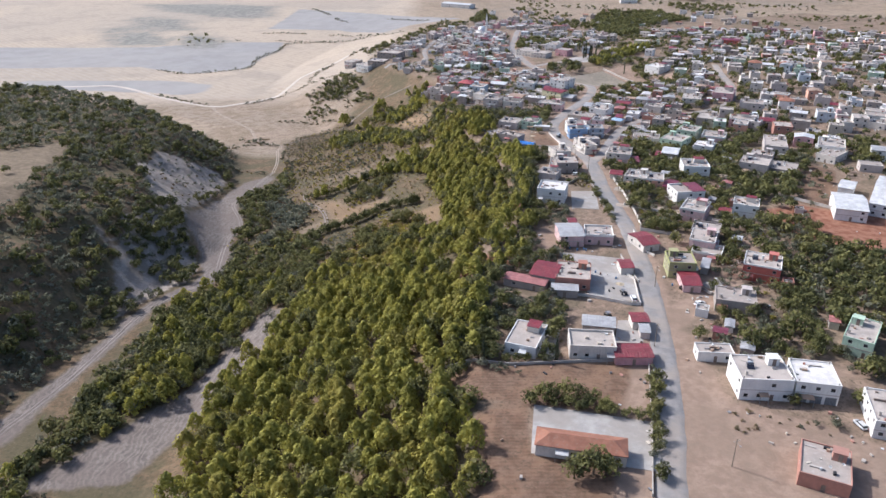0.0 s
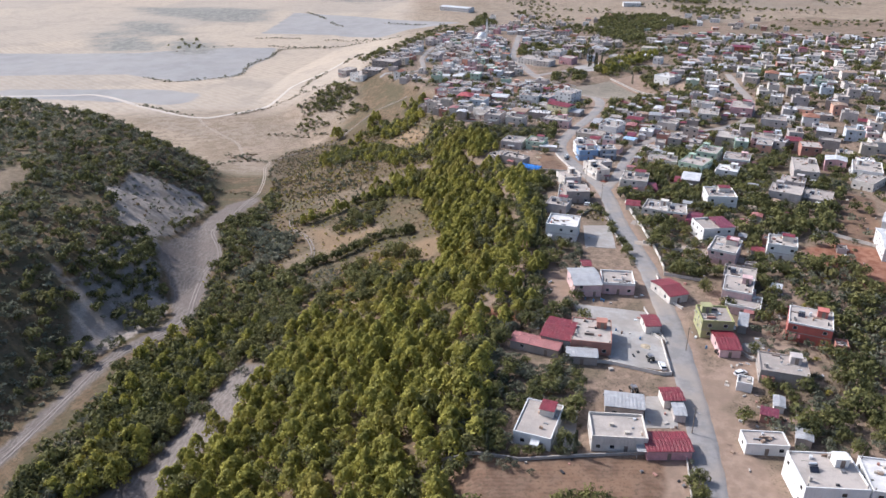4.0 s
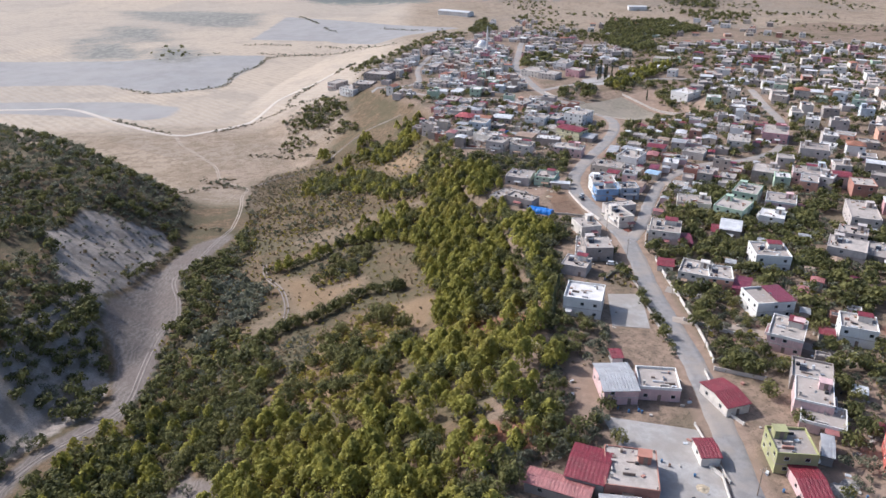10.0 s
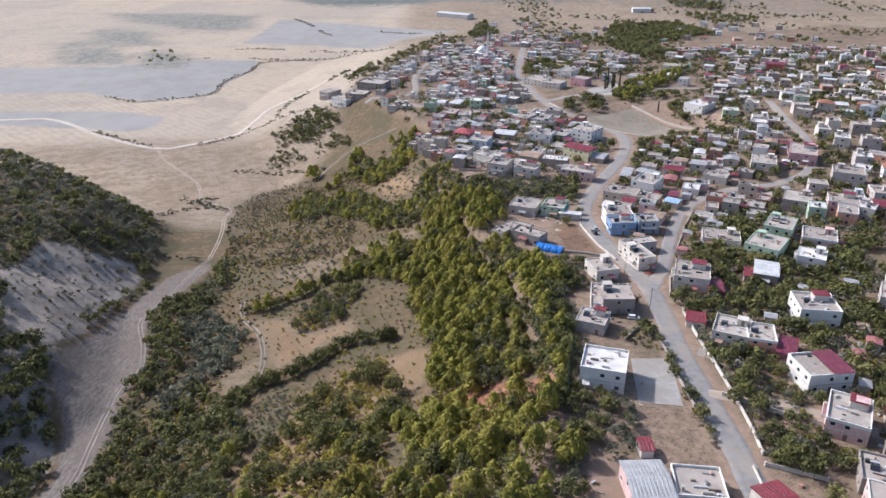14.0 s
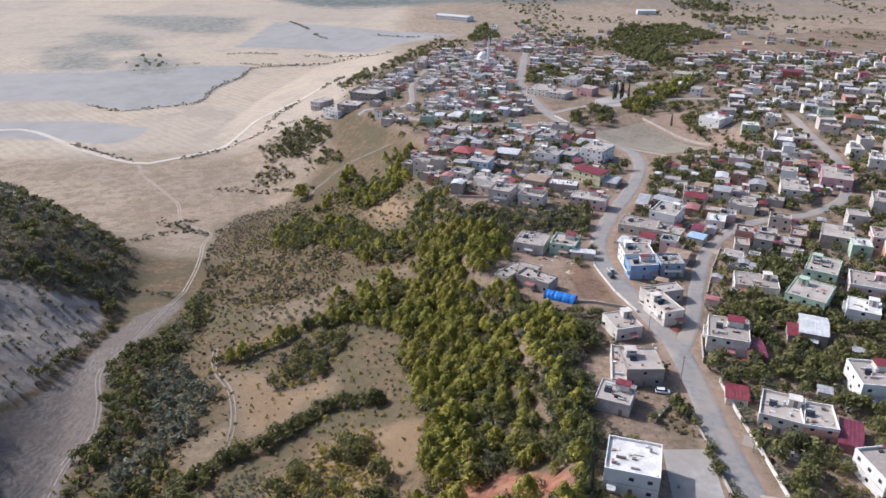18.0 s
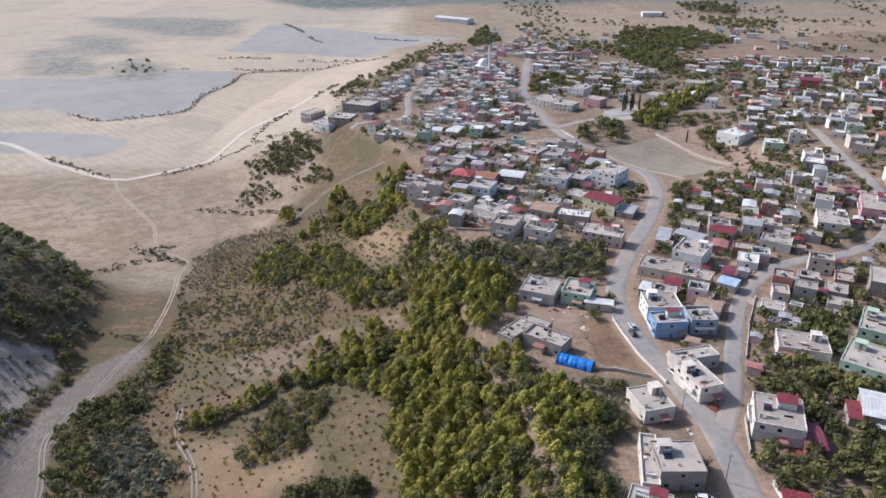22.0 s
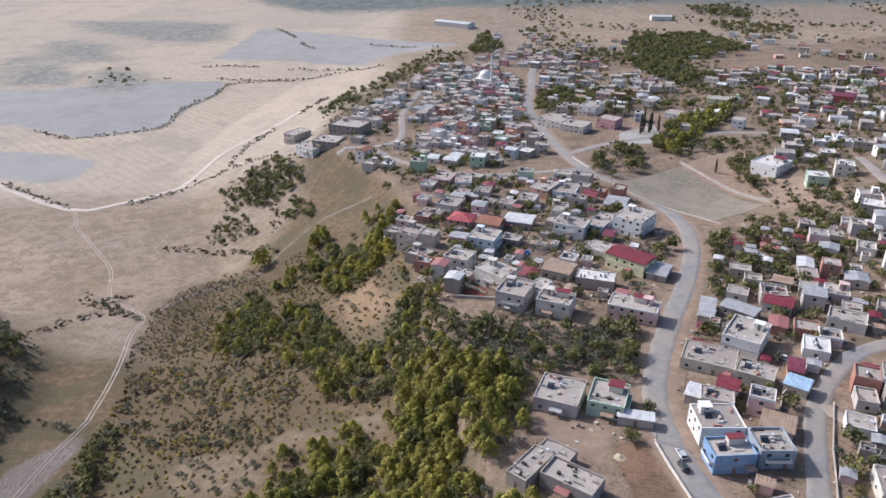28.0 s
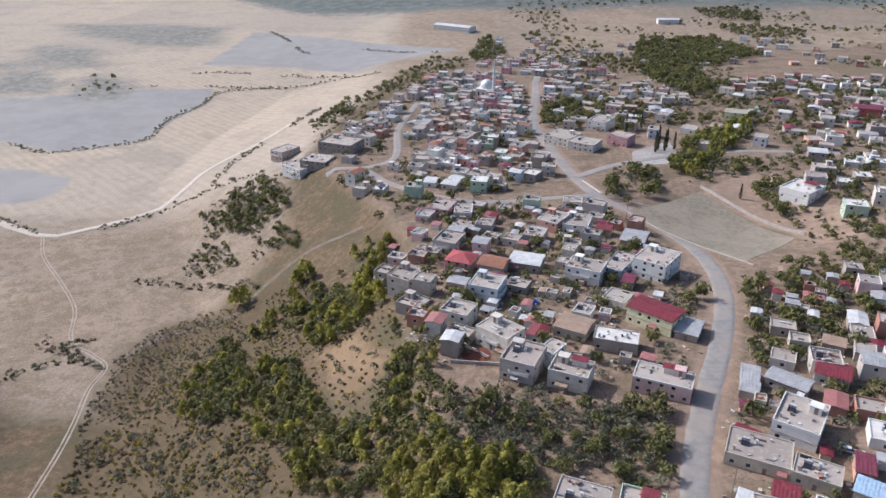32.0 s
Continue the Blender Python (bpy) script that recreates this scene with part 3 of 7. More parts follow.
terrain()
road("road", MAIN, 7.2, M_ROAD, 0.08, "pale dusty asphalt village road", ragged=0.06)
road("road_branch", BRANCH, 5.6, M_ROAD, 0.10, "narrow dusty asphalt side road", ragged=0.08)
ruts("slope_track", [(-138, 619), (-119, 644), (-90, 650), (-80, 668), (-60, 685), (-30, 687)], M_RUT, "faint wheel rut climbing the slope")
ruts("valley_track", TRACK[:18], M_RUT, "wheel-worn rut in the dry bed")
ruts("plain_track", TRACK[17:], M_DIRT, "pale wheel rut on the open slope")
road("plain_road", PLAINROAD, 5.0, M_PALE, 0.25, "pale dirt road across the dry plain", step=8, ragged=0.1)
road("village_street", VSTREET, 5.5, M_ROAD, 0.2, "dusty street through the old village", step=5)
road("village_lane", VSTREET2, 5.0, M_ROAD, 0.2, "dusty lane between old houses", step=5)
ruts("farm_track", [(-92, 458), (-87, 440), (-75, 420), (-68, 396), (-69, 378), (-82, 372)], M_RUT, "wheel rut of a narrow farm track")
road("hill_track", [(118, 466), (126, 452), (140, 442), (158, 434)], 4.5, M_DIRT, 0.1, "sandy dirt lane between houses", ragged=0.15)
road("garden_lane", [(80, 318), (98, 313), (112, 305), (130, 292)], 4.2, M_DIRT, 0.1, "dusty lane between gardens", ragged=0.15)
road("orchard_lane", [(84, 340), (98, 333), (118, 331), (140, 345)], 4.6, M_ROAD, 0.1, "dusty lane past the white houses", ragged=0.15)
road("north_street", [(89, 747), (120, 772), (160, 790), (210, 800), (280, 790)], 6, M_ROAD, 0.2, "pale street past the square", step=6)
road("far_street", [(104, 1070), (120, 1150), (160, 1240), (220, 1330)], 7, M_ROAD, 0.3, "pale road out of the village", step=10)
road("ravine_road", [(225, 1020), (232, 1060), (228, 1100), (240, 1150)], 8, M_ROAD, 0.3, "pale road in the ravine", step=8)
patch("yard", (46, 266), (70, 260), (70, 224), (52, 229), M_YARD, "pale concrete farmyard")
patch("yard", (58, 212), (67, 212), (63, 198), (54, 198), M_YARD, "pale concrete yard beside a grey house", n=8)
patch("yard", (62, 336), (74, 336), (71, 312), (59, 314), M_YARD, "grey yard beside a white house", n=10)
patch("yard", (25, 166), (57, 158), (53, 139), (22, 146), M_YARD, "grey concrete terrace round a tiled house")
patch("yard", (18, 192), (34, 189), (38, 206), (24, 210), M_YARD, "grey concrete yard of a small house", n=8)
patch("sports_field", (108, 692), (155, 724), (182, 662), (138, 616), M_TURF, "worn earth sports field", lift=0.15, n=30)
patch("square", (128, 768), (162, 775), (166, 826), (135, 800), M_YARD, "paved village square", n=12)

# ---------------------------------------------------------------- mesh helpers
def mesh_of(name, verts, faces, material, smooth=False):
    me = bpy.data.meshes.new(name)
    me.from_pydata(verts, [], faces)
    if smooth:
        me.polygons.foreach_set("use_smooth", [True] * len(me.polygons))
    for mt in (material if isinstance(material, (list, tuple)) else [material]):
        me.materials.append(mt)
    return me


def part(name, me, parent, m=None, label=""):
    ob = new(name, me)
    ob.parent = parent
    if m is not None:
        ob.matrix_basis = m
    if label:
        ob["label"] = label
    return ob


BOX_F = [(0, 3, 2, 1), (4, 5, 6, 7), (0, 1, 5, 4), (1, 2, 6, 5), (2, 3, 7, 6), (3, 0, 4, 7)]


def box(x0, y0, z0, x1, y1, z1):
    return [(x0, y0, z0), (x1, y0, z0), (x1, y1, z0), (x0, y1, z0), (x0, y0, z1), (x1, y0, z1), (x1, y1, z1), (x0, y1, z1)]


def boxes(name, rows, material):
    """Several boxes in one mesh, each (x0, y0, z0, x1, y1, z1)."""
    v, f = [], []
    for r in rows:
        n = len(v)
        v += box(*r)
        f += [tuple(n + i for i in q) for q in BOX_F]
    return mesh_of(name, v, f, material)


def tube(r, h, n=10, r2=None):
    r2 = r if r2 is None else r2
    v = [(r * math.cos(k * math.tau / n), r * math.sin(k * math.tau / n), 0) for k in range(n)]
    v += [(r2 * math.cos(k * math.tau / n), r2 * math.sin(k * math.tau / n), h) for k in range(n)]
    f = [(k, (k + 1) % n, n + (k + 1) % n, n + k) for k in range(n)] + [tuple(range(n - 1, -1, -1)), tuple(range(n, 2 * n))]
    return v, f


# shared pieces
WIN_W, WIN_H = 1.3, 1.25
def ring(x0, x1, z0, z1, t, y0, y1):
    """A rectangular frame as one closed piece."""
    v, f = [], []
    for y in (y0, y1):
        v += [(x0, y, z0), (x1, y, z0), (x1, y, z1), (x0, y, z1), (x0 + t, y, z0 + t), (x1 - t, y, z0 + t), (x1 - t, y, z1 - t), (x0 + t, y, z1 - t)]
    for k in range(4):
        n = (k + 1) % 4
        f += [(k, n, 4 + n, 4 + k), (8 + n, 8 + k, 12 + k, 12 + n), (n, k, 8 + k, 8 + n), (4 + k, 4 + n, 12 + n, 12 + k)]
    return v, f


def kerb_ring(x, y, z0, z1, t, material, name):
    """A parapet round a roof as one closed piece."""
    v, f = ring(-x, x, -y, y, t, z0, z1)
    return mesh_of(name, [(a, c, b) for a, b, c in v], [tuple(reversed(q)) for q in f], material)


ME_FRAME = mesh_of("window_frame", *ring(-.65, .65, 0, 1.25, .09, -.05, .05), M_FRAME)
ME_PANE = boxes("pane", [(-.57, .0, .08, .57, .02, 1.17)], M_GLASS)
ME_POST = boxes("post", [(-.05, -.05, 0, .05, .05, 3.05)], M_STEEL)
ME_DOOR = boxes("door", [(-.5, 0, 0, .5, .06, 2.1)], M_DOOR)
ME_GARAGE = boxes("garage_door", [(-1.5, 0.1, 0.16 * k, 1.5, 0.16, 0.16 * k + 0.15) for k in range(16)], M_GARAGE)
fv = box(-.7, -.06, -.05, .7, .03, 1.3) + [(-.6, -.06, .05), (.6, -.06, .05), (.6, -.06, 1.2), (-.6, -.06, 1.2), (-.6, -.02, .05), (.6, -.02, .05), (.6, -.02, 1.2), (-.6, -.02, 1.2)]
ff = [(0, 3, 2, 1), (4, 5, 6, 7), (1, 2, 6, 5), (2, 3, 7, 6), (3, 0, 4, 7), (0, 1, 9, 8), (1, 5, 10, 9), (5, 4, 11, 10), (4, 0, 8, 11),
      (8, 9, 13, 12), (9, 10, 14, 13), (10, 11, 15, 14), (11, 8, 12, 15), (12, 13, 14, 15)]
ME_FARWIN = mesh_of("window", fv, ff, [M_FRAME, M_GLASS])
ME_FARWIN.polygons.foreach_set("material_index", [0] * 13 + [1])
tv, tf = tube(0.42, 1.3, 12)
ME_TANK = mesh_of("water_tank", tv, tf, M_TANK)
tv, tf = tube(0.30, 1.6, 10)
ME_BOILER = mesh_of("boiler", tv, tf, M_TANK)
ME_SOLAR = boxes("solar_panel", [(-1, -0.03, 0, 1, 0.03, 2.0)], M_SOLAR)
ME_STAND = boxes("tank_stand", [(sx * .9 - .04, sy * .4 - .04, 0, sx * .9 + .04, sy * .4 + .04, 1.0) for sx in (-1, 1) for sy in (-1, 1)] + [(-1, -.5, 1.0, 1, .5, 1.06)], M_STEEL)
ME_CHIMNEY = boxes("chimney", [(-.3, -.3, 0, .3, .3, 1.2), (-.38, -.38, 1.2, .38, .38, 1.3)], M_BLOCK)
ME_DISH = mesh_of("satellite_dish", [(0, 0.12, 0.9)] + [(0.42 * math.cos(a * math.tau / 10), -0.02, 0.9 + 0.42 * math.sin(a * math.tau / 10)) for a in range(10)] +
                  [(-.03, .1, 0), (.03, .1, 0), (.03, .14, .9), (-.03, .14, .9)],
                  [(0, 1 + a, 1 + (a + 1) % 10) for a in range(10)] + [(11, 12, 13, 14)], M_TANK)
HOUSES = []
ROOFTOPS = []


def facade(v, f, a, b, h, holes, depth=0.16):
    """One outer wall from a to b with real openings (x0, x1, z0, z1) and their reveals."""
    ax, ay = a
    L = math.hypot(b[0] - ax, b[1] - ay)
    ux, uy = (b[0] - ax) / L, (b[1] - ay) / L
    nx, ny = -uy, ux
    xs = sorted({0.0, L, *[q for o in holes for q in o[:2]]})
    zs = sorted({-1.6, h, *[q for o in holes for q in o[2:]]})

    def at(s, z, d=0.0):
        v.append((ax + ux * s + nx * d, ay + uy * s + ny * d, z))
        return len(v) - 1
    for x0, x1 in zip(xs, xs[1:]):
        for z0, z1 in zip(zs, zs[1:]):
            cx, cz = (x0 + x1) / 2, (z0 + z1) / 2
            if any(o[0] < cx < o[1] and o[2] < cz < o[3] for o in holes):
                continue
            f.append((at(x0, z0), at(x1, z0), at(x1, z1), at(x0, z1)))
    for x0, x1, z0, z1 in holes:
        q = [(x0, z0), (x1, z0), (x1, z1), (x0, z1)]
        o = [at(s, z) for s, z in q]
        i = [at(s, z, depth) for s, z in q]
        for k in range(4):
            f.append((o[k], o[(k + 1) % 4], i[(k + 1) % 4], i[k]))


NAMES = {"white": "white-plastered", "greywhite": "greyish plastered", "cream": "cream-plastered", "concrete": "bare grey concrete", "brick": "red-brick",
         "red": "red-painted", "pink": "pale pink", "rose": "rose-painted", "salmon": "salmon-painted", "mint": "pale green", "olive": "olive-painted",
         "blue": "bright blue", "bluegrey": "blue-grey", "paleblue": "pale bluish", "lemon": "pale yellow", "sand": "sand-coloured", "maroon": "dark maroon"}
ROOFS = {"flat": "a flat concrete roof", "redsheet": "a red sheet roof", "maroonsheet": "a dark maroon sheet roof", "greysheet": "a grey sheet roof", "palesheet": "a pale metal roof",
         "fadedsheet": "a faded red sheet roof", "bluesheet": "a light blue sheet roof", "rustsheet": "a rusty sheet roof", "hip": "an orange tiled hip roof", "hipred": "a red tiled hip roof", "tile": "an orange tiled roof"}


def roof_mesh(kind, w, d, h):
    o = 0.35
    X, Y = w / 2 + o, d / 2 + o
    if kind in ("hip", "hipred"):
        r = max(0.2, X - Y)
        up = min(X, Y) * 0.42
        v = [(-X, -Y, h), (X, -Y, h), (X, Y, h), (-X, Y, h), (-r, 0, h + up), (r, 0, h + up)]
        v += [(x, y, z - 0.18) for x, y, z in v[:4]]
        f = [(0, 1, 5, 4), (1, 2, 5), (2, 3, 4, 5), (3, 0, 4), (6, 9, 8, 7), (0, 6, 7, 1), (1, 7, 8, 2), (2, 8, 9, 3), (3, 9, 6, 0)]
        return mesh_of("roof", v, f, M_TILE if kind == "hip" else M_REDTILE)
    mt = M_TILE if kind == "tile" else PAINT[kind]
    # gable with corrugated slopes
    n = max(4, int(2 * X / 0.9))
    v, f = [], []
    up = Y * (0.32 if kind == "tile" else 0.16)
    for k in range(2 * n + 1):
        x = -X + 2 * X * k / (2 * n)
        dz = 0.05 if k % 2 else 0.0
        for y, z in ((-Y, 0), (0, up), (Y, 0)):
            v.append((x, y, h + 0.02 + z + dz))
    for k in range(2 * n):
        for j in range(2):
            a = 3 * k + j
            f.append((a, a + 3, a + 4, a + 1))
    m = len(v)
    v += [(-X, -Y, h - .1), (X, -Y, h - .1), (X, 0, h + up - .12), (X, Y, h - .1), (-X, Y, h - .1), (-X, 0, h + up - .12)]
    f += [(m, m + 5, m + 2, m + 1), (m + 5, m + 4, m + 3, m + 2), (m + 1, m + 2, m + 3)]
    return mesh_of("roof", v, f, mt)


def additions(root, x, y, ang, X, Y, h, n, sh, paint):
    """What has been built on to a house over the years: floor bands, a lower annex with its own roof, an awning on posts."""
    rnd = random.Random(int(x * 31 + y * 17))
    if n > 1:
        part("floor_band", kerb_ring(X + .07, Y + .07, sh - .12, sh + .1, .066, PAINT["greywhite" if paint in ("white", "cream", "pink") else "concrete"], "floor_band"), root)
    side = rnd.choice((-1, 1))
    c, q = math.cos(radians(ang)), math.sin(radians(ang))
    ex, ey = x + c * side * (X + 2), y + q * side * (X + 2)
    off = -float(along(np.array([ex]), np.array([ey]), MAIN + [MAIN[-1]], [0] * (len(MAIN) + 1))[0])
    if rnd.random() < .6 and X > 3.5 and Y > 4 and off > 9:
        wd, y0, y1, hh = rnd.uniform(2.2, 3.2), -Y * rnd.uniform(.5, .9), Y * rnd.uniform(.1, .6), rnd.uniform(2.4, 2.9)
        a0, a1 = sorted((side * (X + .003), side * (X + wd)))
        an = part("annex", boxes("annex", [(a0, y0, -1.4, a1, y1, hh)], PAINT[rnd.choice(("concrete", "greywhite", "sand", paint))]), root)
        mt = rnd.choice((M_SLAB, PAINT["greysheet"], PAINT["rustsheet"], PAINT["redsheet"], M_SLAB))
        part("annex_roof", boxes("annex_roof", [(a0 - .2 * (side < 0), y0 - .25, hh + .003, a1 + .2 * (side > 0), y1 + .25, hh + .12)], mt), an)
        part("door", ME_DOOR, an, pose((a0 + a1) / 2, y0 - .03, 0))
    if rnd.random() < .55 and X > 3.5:
        aw, dep, zz = rnd.uniform(2.0, min(4.0, 2 * X - 2)), rnd.uniform(1.6, 2.4), 2.45
        ax = rnd.uniform(-X + aw / 2, X - aw / 2)
        mt = PAINT[rnd.choice(("greysheet", "rustsheet", "palesheet", "fadedsheet"))]
        aw_ob = part("awning", mesh_of("awning", [(-aw / 2, -dep, 0), (aw / 2, -dep, 0), (aw / 2, 0, .3), (-aw / 2, 0, .3), (-aw / 2, -dep, .06), (aw / 2, -dep, .06), (aw / 2, 0, .36), (-aw / 2, 0, .36)], BOX_F, mt), root, pose(ax, -Y - .01, zz))
        for u in (-aw / 2 + .1, aw / 2 - .1):
            part("post", ME_POST, aw_ob, pose(u, -dep + .1, -zz - .6))


def house(x, y, ang, w, d, h, paint, roof, extras="", far=False, thing="house"):
    """A village house: walls with openings, roof, parapet and what stands on the roof."""
    rnd = random.Random(int(x * 13 + y * 7))
    z = ground(x, y)
    if roof != "flat" and (h < 3.3 or w * d < 60):
        thing = "shed"
    root = new(thing)
    root.empty_display_size = 0.5
    root.matrix_basis = pose(x, y, z, 0, 0, ang)
    n = max(1, round(h / 3.1))
    size = "single-storey" if n == 1 else ("two-storey" if n == 2 else "three-storey")
    tagged(root, f"{size} {NAMES[paint]} {thing} with {ROOFS[roof]}", thing, group="village houses" if thing == "house" else "village sheds")
    HOUSES.append((x, y, max(w, d) * 0.62))
    X, Y = w / 2, d / 2
    corners = [(-X, -Y), (X, -Y), (X, Y), (-X, Y)]
    sh = h / n
    wins, doors, garages = [], [], []
    v, f = [], []
    for k in range(4):
        a, b = corners[k], corners[(k + 1) % 4]
        L = math.hypot(b[0] - a[0], b[1] - a[1])
        holes = []
        if not far:
            for s in range(n):
                cnt = int(L / 3.4) if thing == "house" else int(L / 6)
                for q in range(cnt):
                    c = L * (q + 0.5) / cnt
                    z0 = s * sh + 1.0
                    if "g" in extras and k == 0 and s == 0:
                        if q < cnt:
                            holes.append((c - 1.5, c + 1.5, 0.0, 2.56))
                            garages.append((k, c, 0.0))
                    elif s == 0 and q == cnt // 2 and (k in (0, 1)):
                        holes.append((c - 0.5, c + 0.5, 0.0, 2.1))
                        doors.append((k, c, 0.0))
                    elif rnd.random() < 0.68:
                        holes.append((c - 0.65, c + 0.65, z0, z0 + 1.25))
                        wins.append((k, c, z0))
        else:
            for s in range(n):
                for q in range(int(L / 4.2)):
                    if k in (0, 3) and rnd.random() < (0.7 if thing == "house" else 0.45):
                        wins.append((k, L * (q + 0.5) / int(L / 4.2), s * sh + 1.0))
        facade(v, f, a, b, h, holes)
    part("wall", mesh_of("wall", v, f, PAINT[paint]), root)

    if not far and thing == "house":
        additions(root, x, y, ang, X, Y, h, n, sh, paint)

    def on(k, c, zz, inset):
        a, b = corners[k], corners[(k + 1) % 4]
        L = math.hypot(b[0] - a[0], b[1] - a[1])
        ux, uy = (b[0] - a[0]) / L, (b[1] - a[1]) / L
        return pose(a[0] + ux * c - uy * inset, a[1] + uy * c + ux * inset, zz, 0, 0, math.degrees(math.atan2(uy, ux)))
    for k, c, zz in wins:
        if far:
            part("window", ME_FARWIN, root, on(k, c, zz, 0))
        else:
            fr = part("window", ME_FRAME, root, on(k, c, zz, 0.11))
            part("pane", ME_PANE, fr)
    for k, c, zz in doors:
        part("door", ME_DOOR, root, on(k, c, zz, 0.1))
    for k, c, zz in garages:
        part("garage_door", ME_GARAGE, root, on(k, c, zz, 0.0), "dark grey slatted roller door")
    if roof != "flat":
        part("roof", roof_mesh(roof, w, d, h), root)
        # gable infill below the slopes
        if roof not in ("hip", "hipred"):
            up = (Y + .35) * (0.32 if roof == "tile" else 0.16) * 0.9
            part("gable", mesh_of("gable", [(-X, -Y, h), (-X, Y, h), (-X, 0, h + up), (X, -Y, h), (X, Y, h), (X, 0, h + up)], [(0, 2, 1), (3, 4, 5)], PAINT[paint]), root)
        return root
    ROOFTOPS.append((x, y, z + h - .22, ang, X - .5, Y - .5, far))
    # flat slab with its parapet
    slab = M_WHITESLAB if ("c" in extras or (paint == "white" and rnd.random() < 0.2)) else M_SLAB
    part("roof", boxes("roof", [(-X + .21, -Y + .21, h - .45, X - .21, Y - .21, h - .22)], slab), root)
    ph = 0.12 if rnd.random() < 0.6 else 0.45
    t = 0.2
    part("parapet", kerb_ring(X + .04, Y + .04, h - .45, h + ph, t + .04, PAINT["white"] if paint in ("red", "pink", "salmon") else PAINT[paint], "parapet"), root)
    if n > 1 and not far and rnd.random() < 0.6:
        k = rnd.choice((0, 3, 1))
        bw = min(3.2, (w if k == 0 else d) * 0.35)
        off = (rnd.random() - .5) * 2
        bal = part("balcony", boxes("balcony", [(-bw, -1.1, sh - .16, bw, 0, sh)], PAINT[paint]), root,
                   pose(off if k == 0 else (X if k == 1 else -X), -Y if k == 0 else off, 0, 0, 0, (0, 90, 0, -90)[k]))
        part("railing", boxes("railing", [(-bw, -1.1, sh, bw, -1.0, sh + .9), (-bw, -1.0, sh, -bw + .08, 0, sh + .9), (bw - .08, -1.0, sh, bw, 0, sh + .9)], PAINT["white"]), bal)
    if "s" in extras:
        sx, sy = rnd.choice((-1, 1)) * X * 0.5, Y * 0.42
        st = part("stair_house", boxes("stair_house", [(-1.5, -1.3, h - .22, 1.5, 1.3, h + 2.1), (-1.7, -1.5, h + 2.1, 1.7, 1.5, h + 2.25)], PAINT["greywhite" if paint == "concrete" else paint]), root, pose(sx, sy, 0))
        part("door", ME_DOOR, st, pose(0.2, -1.37, h - .2))
    if "t" in extras:
        sx, sy = -X * 0.45, Y * 0.1
        stand = part("solar_heater", ME_STAND, root, pose(sx, sy, h - .22))
        part("boiler", ME_BOILER, stand, pose(-0.8, 0.1, 1.36, 0, 90, 0))
        part("solar_panel", ME_SOLAR, stand, pose(0, -1.6, 0.1, -55, 0, 0))
        if rnd.random() < 0.6:
            part("water_tank", ME_TANK, root, pose(sx + 2.6, sy + 0.6, h - .22))
    if "r" in extras:
        part("sheet_cover", boxes("sheet_cover", [(-X * .1, Y * .15, h + 1.9, X * .75, Y * .8, h + 2.0)], PAINT["redsheet"]), root, None, "red sheet-metal roof cover")
        part("shelter", boxes("shelter", [(-X * .05, Y * .2, h - .22, X * .7, Y * .75, h + 1.9)], PAINT["cream"]), root)
    if "R" in extras:
        part("sheet_cover", boxes("sheet_cover", [(X * .05, -Y - .2, h + .46, X + .2, Y + .2, h + .56)], PAINT["maroonsheet"]), root, None, "dark maroon sheet-metal cover")
    if "c" in extras:
        part("chimney", ME_CHIMNEY, root, pose(X * .6, Y * .55, h - .22))
    if not far:
        for _ in range(rnd.randint(0, 2)):
            part("satellite_dish", ME_DISH, root, pose(X * rnd.uniform(-.8, .8), Y * rnd.uniform(-.8, .8), h - .22, 0, 0, rnd.uniform(-40, 40)))
        if rnd.random() < 0.5:
            part("chimney", ME_CHIMNEY, root, pose(-X * .75, -Y * .6, h - .22))
    return root


# ---------------------------------------------------------------- houses along the road and round the ridge
house(89.6, 174.0, -4, 14.2, 12.2, 7.0, "white", "flat", "st")
house(103.8, 172.3, -12, 11.4, 11.8, 6.6, "white", "flat", "g")
house(82.2, 190.0, -5, 10.6, 5.5, 3.3, "white", "flat", "")
house(91.5, 138.3, -26, 11.1, 13.1, 4.0, "brick", "flat", "sb")
house(118.1, 157.6, -17, 11.3, 15.2, 5.5, "white", "flat", "s")
house(130.1, 196.5, -36, 8.5, 15.5, 6.0, "mint", "flat", "s")
house(100.1, 221.8, -17, 13.2, 10.3, 4.5, "concrete", "flat", "s")
house(118.3, 245.1, -25, 12.8, 11.9, 6.6, "red", "flat", "st")
house(88.7, 248.2, -6, 9.8, 10.3, 6.0, "olive", "flat", "s")
house(89.0, 237.3, -4, 6.3, 10.9, 3.0, "pink", "redsheet", "")
house(99.2, 250.1, -24, 2.6, 8.7, 3.0, "concrete", "greysheet", "")
house(109.3, 281.2, -24, 11.0, 11.0, 4.4, "concrete", "flat", "t")
house(104.3, 269.6, -24, 9.7, 12.0, 5.8, "pink", "flat", "s")
house(103.7, 262.0, -26, 11.1, 9.6, 3.2, "pink", "flat", "")
house(81.2, 272.3, 17, 7.2, 12.2, 3.2, "cream", "redsheet", "")
house(134.7, 305.4, -23, 10.7, 10.2, 6.2, "white", "flat", "r")
house(111.5, 303.1, -30, 10.3, 13.8, 5.6, "pink", "flat", "rs")
house(113.5, 324.0, 7, 13.4, 11.6, 6.0, "white", "flat", "R")
house(128.9, 360.5, -8, 12.9, 12.8, 6.6, "white", "flat", "rt")
house(96.4, 347.1, -26, 10.8, 11.9, 5.0, "cream", "flat", "ts")
house(104.1, 343.3, -16, 8.4, 10.6, 5.0, "salmon", "flat", "t")
